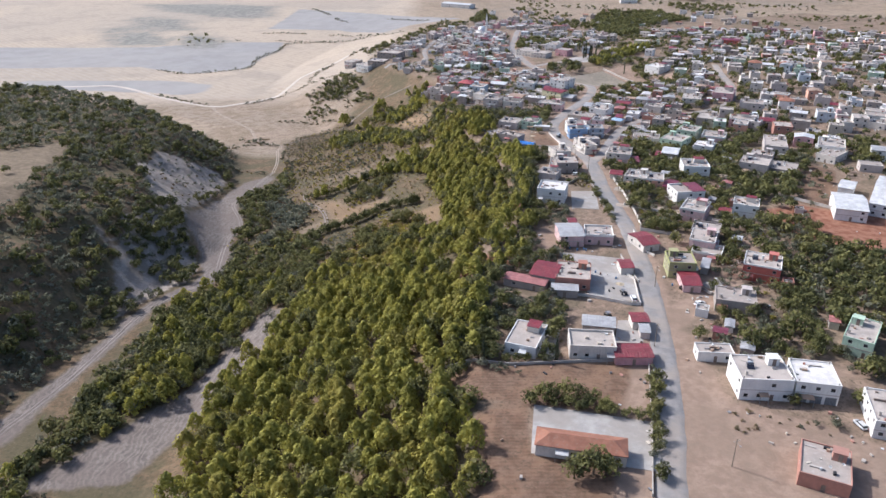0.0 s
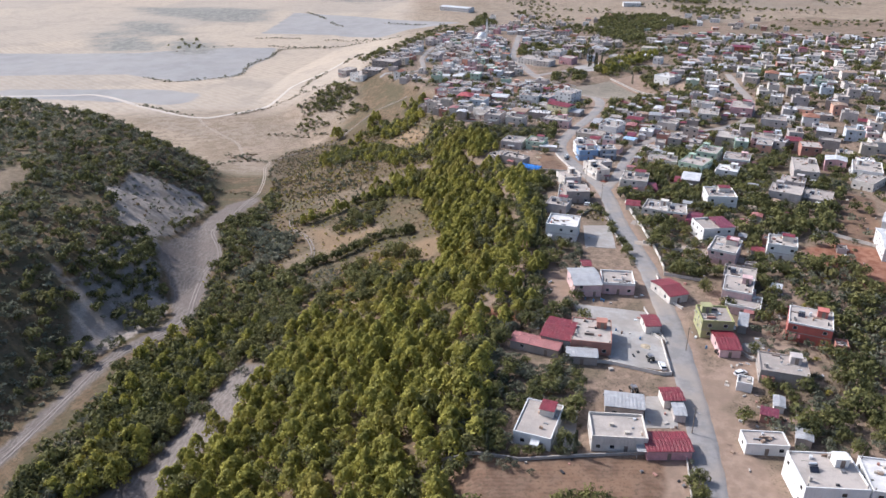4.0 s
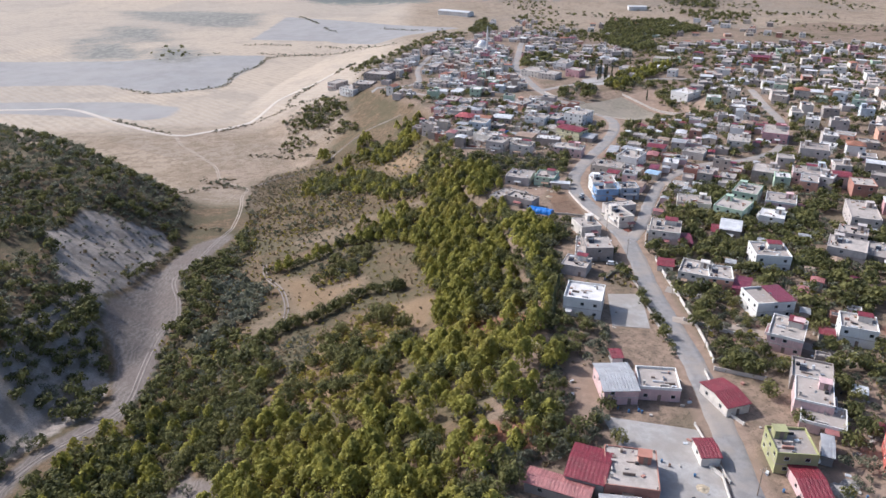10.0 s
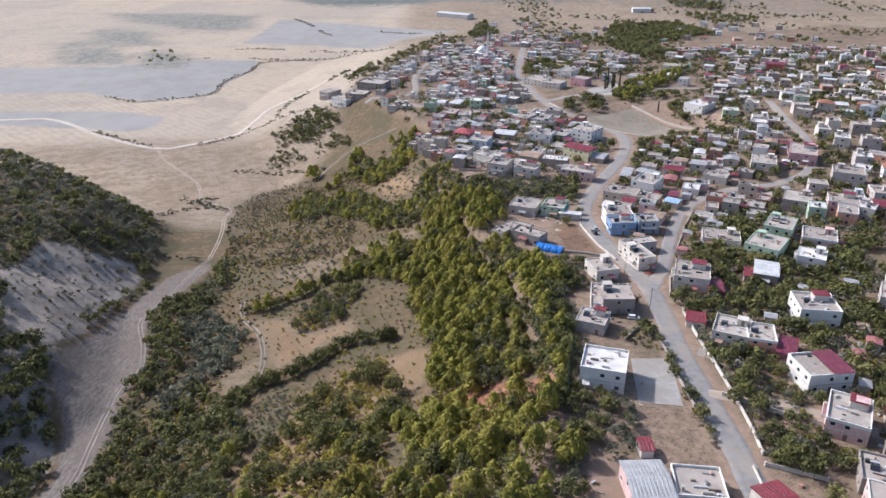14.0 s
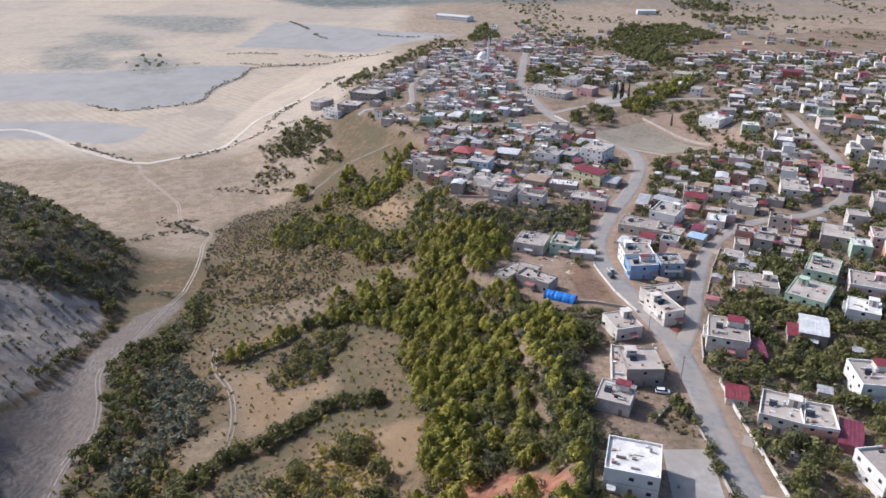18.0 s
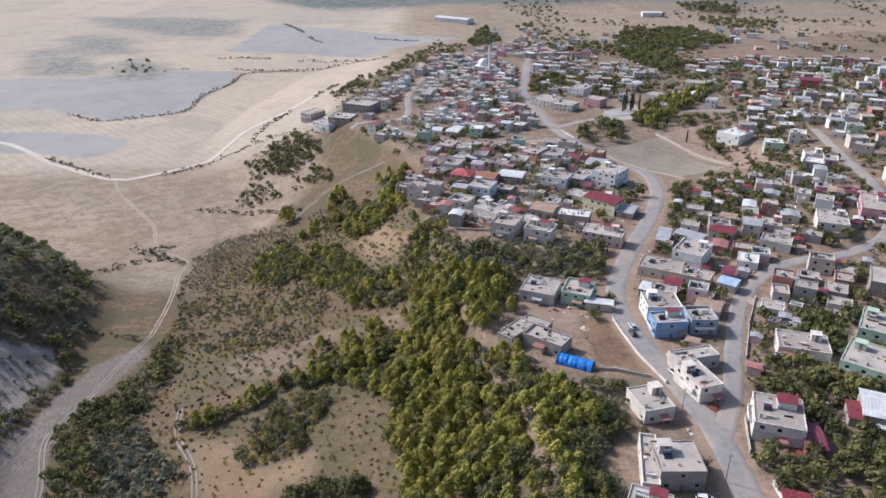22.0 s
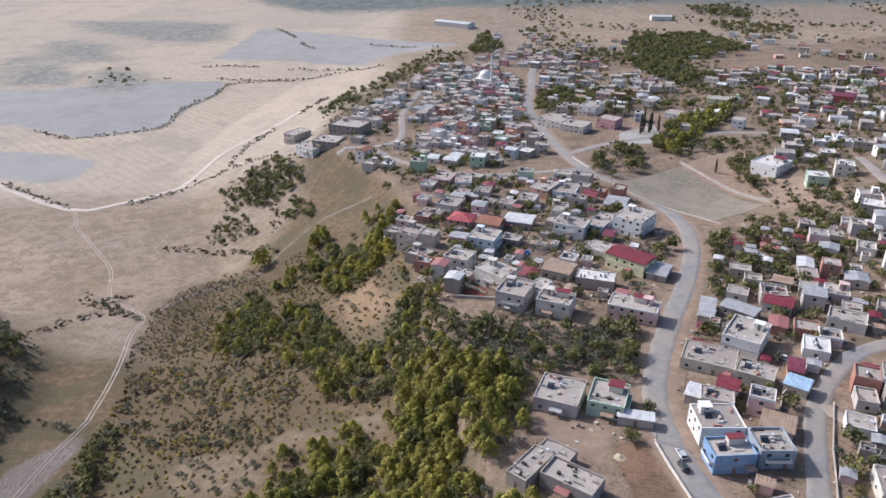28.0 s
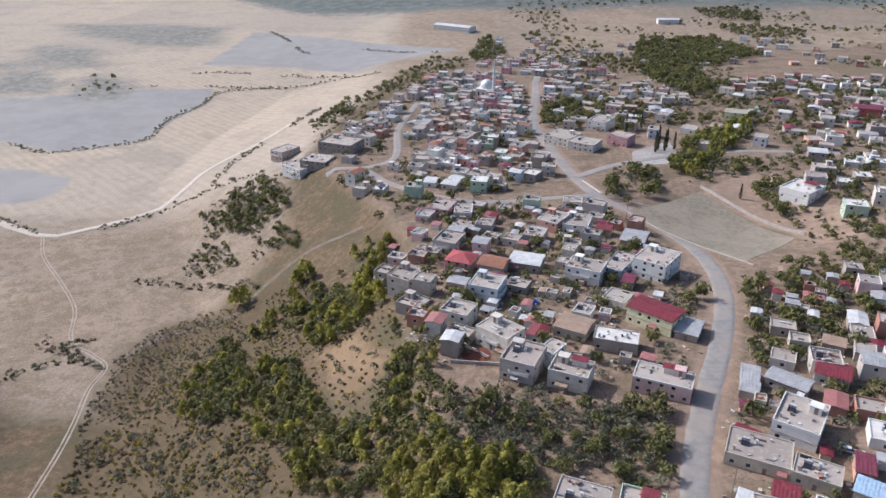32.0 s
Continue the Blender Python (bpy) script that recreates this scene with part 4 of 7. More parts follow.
house(110.9, 338.9, -28, 5.2, 10.7, 3.0, "maroon", "maroonsheet", "")
house(88.5, 357.6, -18, 5.8, 6.9, 2.6, "cream", "redsheet", "")
house(96.6, 388.1, -19, 12.5, 13.8, 6.0, "cream", "flat", "rt")
house(102.8, 381.3, -10, 5.0, 10.4, 3.0, "maroon", "maroonsheet", "")
house(126.0, 392.7, -23, 8.3, 12.3, 4.5, "concrete", "palesheet", "")
house(120.6, 392.2, -20, 5.3, 8.2, 3.0, "concrete", "redsheet", "")
house(134.9, 414.8, -38, 13.0, 15.4, 6.5, "mint", "flat", "s")
house(148.8, 434.6, -33, 11.1, 14.8, 7.0, "mint", "flat", "st")
house(121.4, 427.8, -17, 15.2, 10.9, 4.0, "cream", "flat", "s")
house(172.4, 470.8, -27, 12.5, 14.8, 6.0, "concrete", "flat", "s")
house(159.9, 422.7, -25, 13.1, 12.6, 6.0, "pink", "flat", "s")
house(148.9, 405.2, -29, 10.3, 9.7, 5.0, "white", "flat", "s")
house(192.1, 467.1, -22, 13.3, 11.7, 6.0, "pink", "flat", "r")
house(213.8, 505.8, -24, 14.9, 13.4, 7.0, "greywhite", "flat", "s")
house(209.0, 546.3, -25, 14.3, 21.4, 6.0, "rose", "flat", "rs")
house(180.2, 530.2, -22, 12.7, 16.6, 6.0, "cream", "flat", "s")
house(34.4, 146.2, -12, 22.1, 6.6, 3.6, "cream", "hip", "")
house(26.0, 197.3, -21, 9.8, 14.6, 4.0, "white", "flat", "r")
house(45.6, 193.3, -5, 13.8, 9.7, 4.5, "cream", "flat", "")
house(50.1, 205.3, -11, 10.1, 6.4, 3.8, "concrete", "greysheet", "")
house(57.1, 189.1, -0, 11.1, 7.1, 3.0, "rose", "redsheet", "")
house(64.1, 209.2, -0, 5.3, 5.7, 3.0, "cream", "redsheet", "")
house(64.4, 203.2, -6, 2.9, 5.5, 2.5, "greywhite", "greysheet", "")
house(47.6, 240.7, -11, 12.4, 14.0, 4.6, "brick", "flat", "s")
house(38.0, 242.4, -22, 9.2, 12.2, 4.2, "concrete", "redsheet", "")
house(30.0, 237.0, -24, 15.3, 5.4, 3.0, "concrete", "fadedsheet", "")
house(43.0, 230.4, -8, 9.0, 4.6, 3.0, "concrete", "greysheet", "")
house(68.7, 249.4, -0, 4.7, 7.0, 3.0, "cream", "redsheet", "")
house(51.9, 277.7, 2, 9.6, 13.3, 4.8, "pink", "greysheet", "")
house(63.9, 277.9, -7, 11.3, 10.3, 4.2, "pink", "flat", "")
house(55.5, 293.2, -0, 3.2, 4.7, 2.6, "white", "redsheet", "")
house(51.4, 325.4, -17, 12.7, 12.1, 6.8, "white", "flat", "c")
house(53.9, 355.4, -24, 9.6, 9.7, 4.2, "greywhite", "flat", "rt")
house(64.3, 369.8, -0, 10.9, 11.1, 6.0, "concrete", "flat", "st")
house(58.3, 371.8, -11, 4.1, 18.3, 3.4, "cream", "flat", "")
house(65.0, 396.4, 14, 9.0, 10.9, 4.6, "cream", "flat", "s")
house(31.6, 436.2, -40, 5.6, 12.6, 4.3, "concrete", "flat", "")
house(41.2, 431.4, -36, 13.8, 7.4, 4.1, "concrete", "flat", "")
house(38.8, 441.8, -36, 9.0, 6.4, 3.2, "concrete", "flat", "")
house(63.0, 457.6, -14, 9.5, 3.6, 3.0, "greywhite", "palesheet", "")
house(43.7, 467.9, -22, 12.5, 12.8, 4.6, "greywhite", "flat", "t")
house(57.0, 465.3, -21, 10.3, 11.7, 4.8, "mint", "flat", "r")
house(81.5, 406.8, 17, 7.3, 12.9, 5.6, "cream", "flat", "st")
house(84.4, 419.8, 14, 14.2, 5.6, 4.6, "greywhite", "flat", "")
house(82.3, 440.4, 4, 10.8, 7.3, 5.6, "blue", "flat", "rt")
house(93.8, 443.1, -0, 9.0, 9.2, 5.6, "bluegrey", "flat", "t")
house(83.3, 452.9, -0, 11.8, 10.3, 6.0, "white", "flat", "st")
house(92.0, 494.4, -40, 6.1, 7.2, 3.0, "concrete", "redsheet", "")
house(93.3, 487.8, -26, 15.8, 11.5, 4.0, "sand", "flat", "t")
house(104.4, 479.1, -31, 11.1, 8.1, 4.0, "sand", "flat", "t")
house(108.9, 499.4, -35, 11.7, 15.0, 6.0, "white", "flat", "st")
house(102.1, 517.0, -27, 5.1, 5.9, 3.0, "concrete", "greysheet", "")
house(105.0, 524.3, -23, 5.1, 8.5, 3.0, "concrete", "greysheet", "")
house(115.0, 520.0, -41, 11.9, 6.8, 3.4, "concrete", "greysheet", "")
house(130.0, 524.0, -30, 9.6, 9.0, 4.0, "cream", "redsheet", "")
house(130.6, 530.4, -17, 8.9, 8.6, 4.6, "greywhite", "flat", "t")
house(114.3, 472.8, -36, 6.5, 6.4, 3.5, "sand", "bluesheet", "")
house(117.2, 481.3, -25, 4.2, 8.0, 4.0, "salmon", "maroonsheet", "")
house(82.9, 469.0, -30, 4.3, 6.7, 3.4, "concrete", "palesheet", "")
house(92.8, 470.8, -28, 5.7, 5.9, 4.6, "white", "redsheet", "")
house(88.0, 465.8, -18, 9.0, 6.4, 4.2, "greywhite", "flat", "t")
house(148.1, 511.3, -30, 11.9, 8.8, 4.0, "cream", "flat", "")
house(154.1, 531.1, -24, 8.3, 8.0, 4.0, "pink", "flat", "s")
house(-3.3, 603.0, -32, 10.1, 12.9, 7.5, "greywhite", "flat", "s")
house(-13.9, 622.4, -25, 6.4, 8.1, 6.0, "concrete", "flat", "")
house(0.5, 579.2, -31, 10.6, 9.0, 3.0, "concrete", "flat", "s")
house(19.2, 611.8, -22, 11.1, 10.3, 5.0, "rose", "hipred", "")
house(28.3, 584.3, -22, 11.6, 11.8, 7.0, "paleblue", "flat", "s")
house(17.0, 563.6, -27, 10.3, 9.7, 6.0, "cream", "flat", "t")
house(30.5, 547.4, -42, 13.1, 9.8, 7.0, "cream", "flat", "s")
house(36.5, 530.6, -25, 10.9, 13.0, 7.0, "greywhite", "flat", "st")
house(46.0, 537.0, -39, 5.6, 9.6, 5.0, "white", "flat", "")
house(50.4, 524.0, -24, 12.1, 9.5, 6.0, "cream", "flat", "sr")
house(56.5, 555.0, -29, 11.1, 10.2, 4.0, "sand", "rustsheet", "")
house(68.8, 545.2, -18, 14.5, 8.2, 4.6, "concrete", "flat", "c")
house(77.3, 519.8, -24, 17.0, 8.9, 5.6, "pink", "flat", "sr")
house(85.7, 560.4, -42, 17.0, 10.5, 6.5, "lemon", "redsheet", "")
house(95.6, 553.4, -29, 7.4, 11.3, 3.0, "concrete", "greysheet", "")
house(68.1, 598.6, -27, 14.1, 10.2, 7.0, "white", "flat", "s")
house(83.1, 605.7, -33, 8.2, 17.7, 5.0, "bluegrey", "flat", "t")
house(83.9, 591.8, -25, 4.3, 7.8, 3.5, "concrete", "maroonsheet", "")
house(97.5, 603.7, -38, 13.7, 16.2, 8.2, "white", "flat", "s")
house(98.4, 642.0, -24, 10.5, 13.5, 3.2, "concrete", "greysheet", "")
house(32.6, 609.1, -25, 11.0, 9.9, 4.0, "sand", "tile", "")
house(46.2, 612.0, -19, 12.9, 10.8, 4.0, "concrete", "palesheet", "")
house(63.9, 659.3, -35, 10.4, 14.5, 6.0, "salmon", "flat", "s")
house(75.0, 657.9, -19, 11.8, 15.1, 5.0, "white", "flat", "s")
house(76.0, 575.9, -35, 8.8, 9.4, 4.0, "cream", "flat", "")
house(14.1, 634.9, -23, 10.7, 12.8, 5.0, "greywhite", "flat", "t")
house(11.3, 681.9, -21, 10.5, 14.5, 5.0, "rose", "flat", "")
house(21.6, 678.2, -5, 8.9, 12.0, 4.0, "white", "flat", "")
house(31.4, 657.7, -14, 8.0, 10.3, 4.0, "greywhite", "flat", "")
house(53.4, 642.9, -20, 9.0, 11.5, 4.5, "greywhite", "flat", "t")
house(204.0, 708.2, -51, 16.1, 18.4, 6.0, "white", "flat", "r")
house(-80.5, 785.4, -43, 19.0, 13.1, 6.0, "white", "flat", "")
house(-100.8, 841.9, -35, 11.3, 17.9, 6.5, "greywhite", "flat", "")
house(-56.0, 809.7, -23, 24.7, 18.7, 6.0, "concrete", "flat", "s")
house(-67.9, 785.2, -18, 17.7, 15.9, 5.0, "concrete", "flat", "t")
house(127.9, 867.2, -33, 13.9, 19.2, 7.0, "white", "flat", "s")
house(132.1, 820.5, -39, 14.5, 12.8, 7.0, "rose", "flat", "")
house(93.4, 826.6, -39, 18.9, 19.2, 6.0, "cream", "flat", "s")
house(105.9, 810.4, -33, 18.0, 15.7, 5.5, "cream", "flat", "t")
house(163.0, 368.0, -30, 14.0, 13.0, 6.0, "greywhite", "flat", "st")
house(177.5, 366.0, -30, 12.5, 15.0, 3.6, "concrete", "flat", "t")
house(172.0, 381.5, -30, 11.0, 9.0, 6.4, "greywhite", "flat", "s")
house(189.0, 406.0, -20, 11.9, 23.1, 6.5, "greywhite", "flat", "s")
house(219.9, 403.6, -26, 13.8, 18.4, 6.0, "white", "flat", "s")
house(181.8, 307.9, -20, 12.8, 21.3, 5.5, "white", "palesheet", "")
house(193.9, 333.3, -34, 6.5, 12.1, 4.5, "white", "palesheet", "")
house(208.4, 318.6, -34, 16.8, 43.3, 6.0, "white", "palesheet", "")
house(213.6, 389.1, -48, 10.2, 16.1, 4.5, "cream", "flat", "")


class Raster:
    """A coarse plan of the place, to ask quickly what stands or runs where."""
    def __init__(self):
        self.x0, self.y0, self.d = -520.0, 60.0, 2.5
        self.nx, self.ny = 660, 680
        self.X, self.Y = np.meshgrid(self.x0 + self.d * np.arange(self.nx), self.y0 + self.d * np.arange(self.ny))
        self.road = np.full(self.X.shape, -1e9)
        for ln, hw in ((MAIN, 4), (BRANCH, 3), (TRACK, 1.5), (VSTREET, 3), (VSTREET2, 3), (NORTH, 3), (PLAINROAD, 3)):
            self.road = np.maximum(self.road, along(self.X, self.Y, ln, [hw] * len(ln)))
        self.bare = np.maximum(inside(self.X, self.Y, WASH), inside(self.X, self.Y, SPORTS) + 2)
        for q in CLEARINGS:
            self.bare = np.maximum(self.bare, inside(self.X, self.Y, q))
        self.house = np.full(self.X.shape, -1e9)
        for h in HOUSES:
            self.stamp(*h)

    def stamp(self, x, y, r):
        i, j, k = int((x - self.x0) / self.d), int((y - self.y0) / self.d), 14
        sl = (slice(max(0, j - k), max(0, j + k)), slice(max(0, i - k), max(0, i + k)))
        self.house[sl] = np.maximum(self.house[sl], r - np.hypot(self.X[sl] - x, self.Y[sl] - y))

    def at(self, grid, x, y):
        i, j = round((x - self.x0) / self.d), round((y - self.y0) / self.d)
        return grid[j, i] if 0 <= i < self.nx and 0 <= j < self.ny else -1e9


NORTH = [(89, 747), (120, 772), (160, 790), (210, 800), (280, 790)]
CLEARINGS = [[(-131, 167), (-110, 196), (-94, 224), (-85, 259), (-78, 284), (-63, 272), (-73, 232), (-86, 199), (-96, 174)],
             FIELD, SANDTOP, GAP, CLEAR_LOW, CLEAR_HIGH, SANDSLIP, SCAR, HILLFIELD, [(8, 344), (20, 342), (32, 342), (38, 323), (35, 316), (22, 327), (14, 325)],
             [(42, 285), (52, 294), (48, 280), (47, 269), (41, 262), (35, 258)], [(34, 446), (57, 456), (70, 448), (70, 412), (40, 412), (30, 424)],
             [(1, 189), (60, 186), (60, 168), (24, 168), (5, 172)], [(9, 164), (23, 165), (22, 146), (52, 140), (48, 90), (5, 90)], [(50, 455), (70, 450), (72, 416), (50, 415)]]


class Joined:
    """Geometry of things too far to tell apart, gathered into one mesh."""
    def __init__(self):
        self.v, self.f, self.m, self.mats = [], [], [], []

    def box(self, m, row, material):
        if material not in self.mats:
            self.mats.append(material)
        n = len(self.v)
        self.v += [tuple(m @ Vector(q)) for q in box(*row)]
        self.f += [tuple(n + i for i in q) for q in BOX_F]
        self.m += [self.mats.index(material)] * 6

    def make(self, name, label, category):
        me = mesh_of(name, self.v, self.f, self.mats)
        me.polygons.foreach_set("material_index", self.m)
        return tagged(new(name, me), label, category, kind="stuff")


def joined_house(J, x, y, ang, w, d, h, paint, roof, ex, rnd):
    m = pose(x, y, ground(x, y), 0, 0, ang)
    X, Y = w / 2, d / 2
    J.box(m, (-X, -Y, -1.6, X, Y, h - .2), PAINT[paint])
    if roof == "flat":
        J.box(m, (-X + .2, -Y + .2, h - .2, X - .2, Y - .2, h), M_SLAB)
        for r in ((-X, -Y, h - .2, X, -Y + .2, h + .3), (-X, Y - .2, h - .2, X, Y, h + .3), (-X, -Y + .2, h - .2, -X + .2, Y - .2, h + .3), (X - .2, -Y + .2, h - .2, X, Y - .2, h + .3)):
            J.box(m, r, PAINT[paint])
        if "s" in ex:
            J.box(m, (X * .1, Y * .1, h, X * .1 + 2.6, Y * .1 + 2.4, h + 2.2), PAINT[paint])
        if "t" in ex:
            J.box(m @ pose(-X * .5, 0, h + .9, -50), (-1, -.9, -.05, 1, .9, .05), M_SOLAR)
            J.box(m, (-X * .5 - .9, 0.8, h + 1.1, -X * .5 + .9, 1.4, h + 1.7), M_TANK)
    else:
        mt = {"tile": M_TILE, "hip": M_TILE}.get(roof) or PAINT[roof]
        up = math.degrees(math.atan(0.2))
        for sgn in (-1, 1):
            J.box(m @ pose(0, sgn * Y * .5, h + Y * .1, -sgn * up), (-X - .3, -Y * .55, -.06, X + .3, Y * .55, .06), mt)
    for s in range(max(1, round(h / 3.1))):
        for q in range(int(w / 3.6)):
            if rnd.random() < .75:
                c = -X + w * (q + .5) / int(w / 3.6)
                J.box(m, (c - .65, -Y - .05, s * 3.1 + 1.0, c + .65, -Y + .02, s * 3.1 + 2.25), M_GLASS)
        for q in range(int(d / 3.6)):
            if rnd.random() < .6:
                c = -Y + d * (q + .5) / int(d / 3.6)
                J.box(m, (-X - .05, c - .65, s * 3.1 + 1.0, -X + .02, c + .65, s * 3.1 + 2.25), M_GLASS)


PLAN = Raster()


def infill():
    """Small houses and sheds crowded between the larger ones."""
    rnd = random.Random(64)
    east = [(84, 420), (100, 400), (160, 470), (215, 530), (215, 600), (140, 600), (118, 560), (92, 500), (78, 470)]
    ridge = [(0, 545), (80, 530), (112, 600), (112, 660), (90, 690), (0, 690), (-15, 640)]
    gardens = [(84, 190), (150, 190), (200, 330), (200, 430), (110, 420), (86, 380)]
    sheets = ["rustsheet", "greysheet", "greysheet", "palesheet", "greysheet", "redsheet", "maroonsheet", "fadedsheet"]
    for poly, gap, lo, hi, most, tall in ((east, 6.5, 6.2, 9.0, 40, (3.2, 3.4, 6.2)), (ridge, 6.5, 6.0, 8.5, 30, (3.2, 3.4, 6.2)), (east, 3.6, 2.8, 4.6, 60, (2.4, 2.7, 3.0)), (ridge, 3.6, 2.8, 4.6, 55, (2.4, 2.7, 3.0)),
                                          (gardens, 5.5, 2.8, 5.0, 24, (2.3, 2.6, 2.9))):
        (x0, y0), (x1, y1) = np.min(poly, 0), np.max(poly, 0)
        done = 0
        for _ in range(2600):
            x, y = rnd.uniform(x0, x1), rnd.uniform(y0, y1)
            w, d = rnd.uniform(lo, hi), rnd.uniform(lo, hi) * .9
            r = max(w, d) * .6
            if done >= most or PLAN.at(PLAN.house, x, y) > -r + .9 or PLAN.at(PLAN.house, x, y) < -13 or PLAN.at(PLAN.road, x, y) > -r - .6 or PLAN.at(PLAN.bare, x, y) > -r:
                continue
            if inside(np.array([x]), np.array([y]), poly)[0] < 0:
                continue
            done += 1
            roof = rnd.choice(sheets) if lo < 5 and rnd.random() < .7 or rnd.random() < .25 else "flat"
            house(x, y, -24 + rnd.choice((0, 90)) + rnd.uniform(-5, 5), w, d, rnd.choice(tall), rnd.choice(("concrete", "concrete", "greywhite", "cream", "sand", "brick", "white", "pink")), roof,
                  "t" if lo > 5 and rnd.random() < .35 else "", far=True, thing="house" if lo > 5 else "shed")
            PLAN.stamp(x, y, r)


infill()


def far_houses():
    """The rest of the village, house by house on a jittered grid turned like the streets."""
    rnd = random.Random(21)
    zones = [
        ([(-75, 800), (-40, 720), (20, 700), (78, 745), (76, 900), (90, 1010), (60, 1120), (0, 1100), (-30, 960), (-62, 860)], 12.5, -24, 0.93),
        ([(100, 860), (180, 850), (220, 960), (215, 1040), (120, 1150), (90, 1040)], 16, -22, 0.6),
        ([(70, 1110), (200, 1100), (170, 1240), (80, 1230), (40, 1160)], 19, -20, 0.75),
        ([(190, 560), (300, 520), (420, 560), (560, 700), (640, 900), (560, 1080), (300, 1090), (250, 960), (240, 800), (215, 730), (205, 660)], 17, -24, 0.6),
        ([(150, 455), (240, 430), (320, 500), (290, 540), (195, 560), (160, 535)], 15, -26, 0.8),
        ([(130, 470), (150, 455), (170, 560), (128, 545)], 14, -28, 0.8),
        ([(130, 800), (240, 790), (245, 870), (150, 850)], 19, -24, 0.55),
        ([(10, 640), (90, 620), (92, 700), (30, 700), (0, 690)], 12.5, -24, 0.9),
        ([(190, 330), (340, 300), (430, 480), (330, 500), (180, 440), (165, 400)], 25, -26, 0.55),
        ([(150, 1250), (330, 1150), (520, 1180), (560, 1400), (300, 1480)], 38, -20, 0.5),
        ([(60, 1240), (160, 1200), (190, 1400), (120, 1480), (70, 1420)], 30, -20, 0.5),
        ([(600, 500), (900, 700), (900, 1100), (650, 1050)], 40, -24, 0.5),
    ]
    square = [(128, 764), (166, 770), (170, 832), (130, 805)]
    paints = ["greywhite"] * 5 + ["concrete"] * 5 + ["cream"] * 4 + ["white"] * 4 + ["sand"] * 2 + ["pink", "rose", "salmon", "mint", "paleblue", "brick"]
    rows = []
    for poly, gap, ang, fill in zones:
        P = np.array(poly, float)
        cx, cy = P.mean(0)
        R = float(np.hypot(*(P - P.mean(0)).T).max())
        ca, sa = math.cos(radians(ang)), math.sin(radians(ang))
        k = int(R / gap) + 1
        for i in range(-k, k + 1):
            for j in range(-k, k + 1):
                u, v = (i + (j % 2) * .4 + rnd.uniform(-.34, .34)) * gap, (j + rnd.uniform(-.34, .34)) * gap
                x, y = cx + u * ca - v * sa, cy + u * sa + v * ca
                go = rnd.random() < fill
                w, d = rnd.uniform(.52, .84) * min(gap, 14), rnd.uniform(.48, .76) * min(gap, 14)
                h = rnd.choice((3.4, 3.6, 4.0, 6.2, 6.4, 6.6)) if gap < 30 else rnd.choice((3.6, 6.4))
                paint, roof = rnd.choice(paints), "flat"
                c = rnd.random()
                if c < 0.035:
                    roof = "redsheet"
                elif c < 0.18:
                    roof = rnd.choice(("greysheet", "palesheet", "palesheet", "rustsheet", "tile", "hip"))
                ex = "".join(q for q, pr in (("s", .35), ("t", .4), ("r", .03), ("c", .3)) if rnd.random() < pr)
                a2 = ang + rnd.choice((0, 0, 90)) + rnd.uniform(-14, 14)
                if not go or PLAN.at(PLAN.road, x, y) > -5.5 or PLAN.at(PLAN.house, x, y) > -.45 * min(w, d) or PLAN.at(PLAN.bare, x, y) > -8:
                    continue
                px, py = np.array([x]), np.array([y])
                if inside(px, py, poly)[0] < 2 or inside(px, py, square)[0] > -9:
                    continue
                rows.append((x, y, a2, w, d, h, paint, roof, ex))
                PLAN.stamp(x, y, max(w, d) * .52)
                if PLAN.at(PLAN.house, x, y) < -1e8:
                    continue
    rows.sort(key=lambda r: math.hypot(r[0] - 70, r[1] - 480))
    J = Joined()
    for k, r in enumerate(rows):
        if k < 185:
            house(*r, far=True)
        else:
            joined_house(J, *r, rnd)
    J.make("far_houses", "crowded pale flat-roofed houses of the far village", "houses")


far_houses()



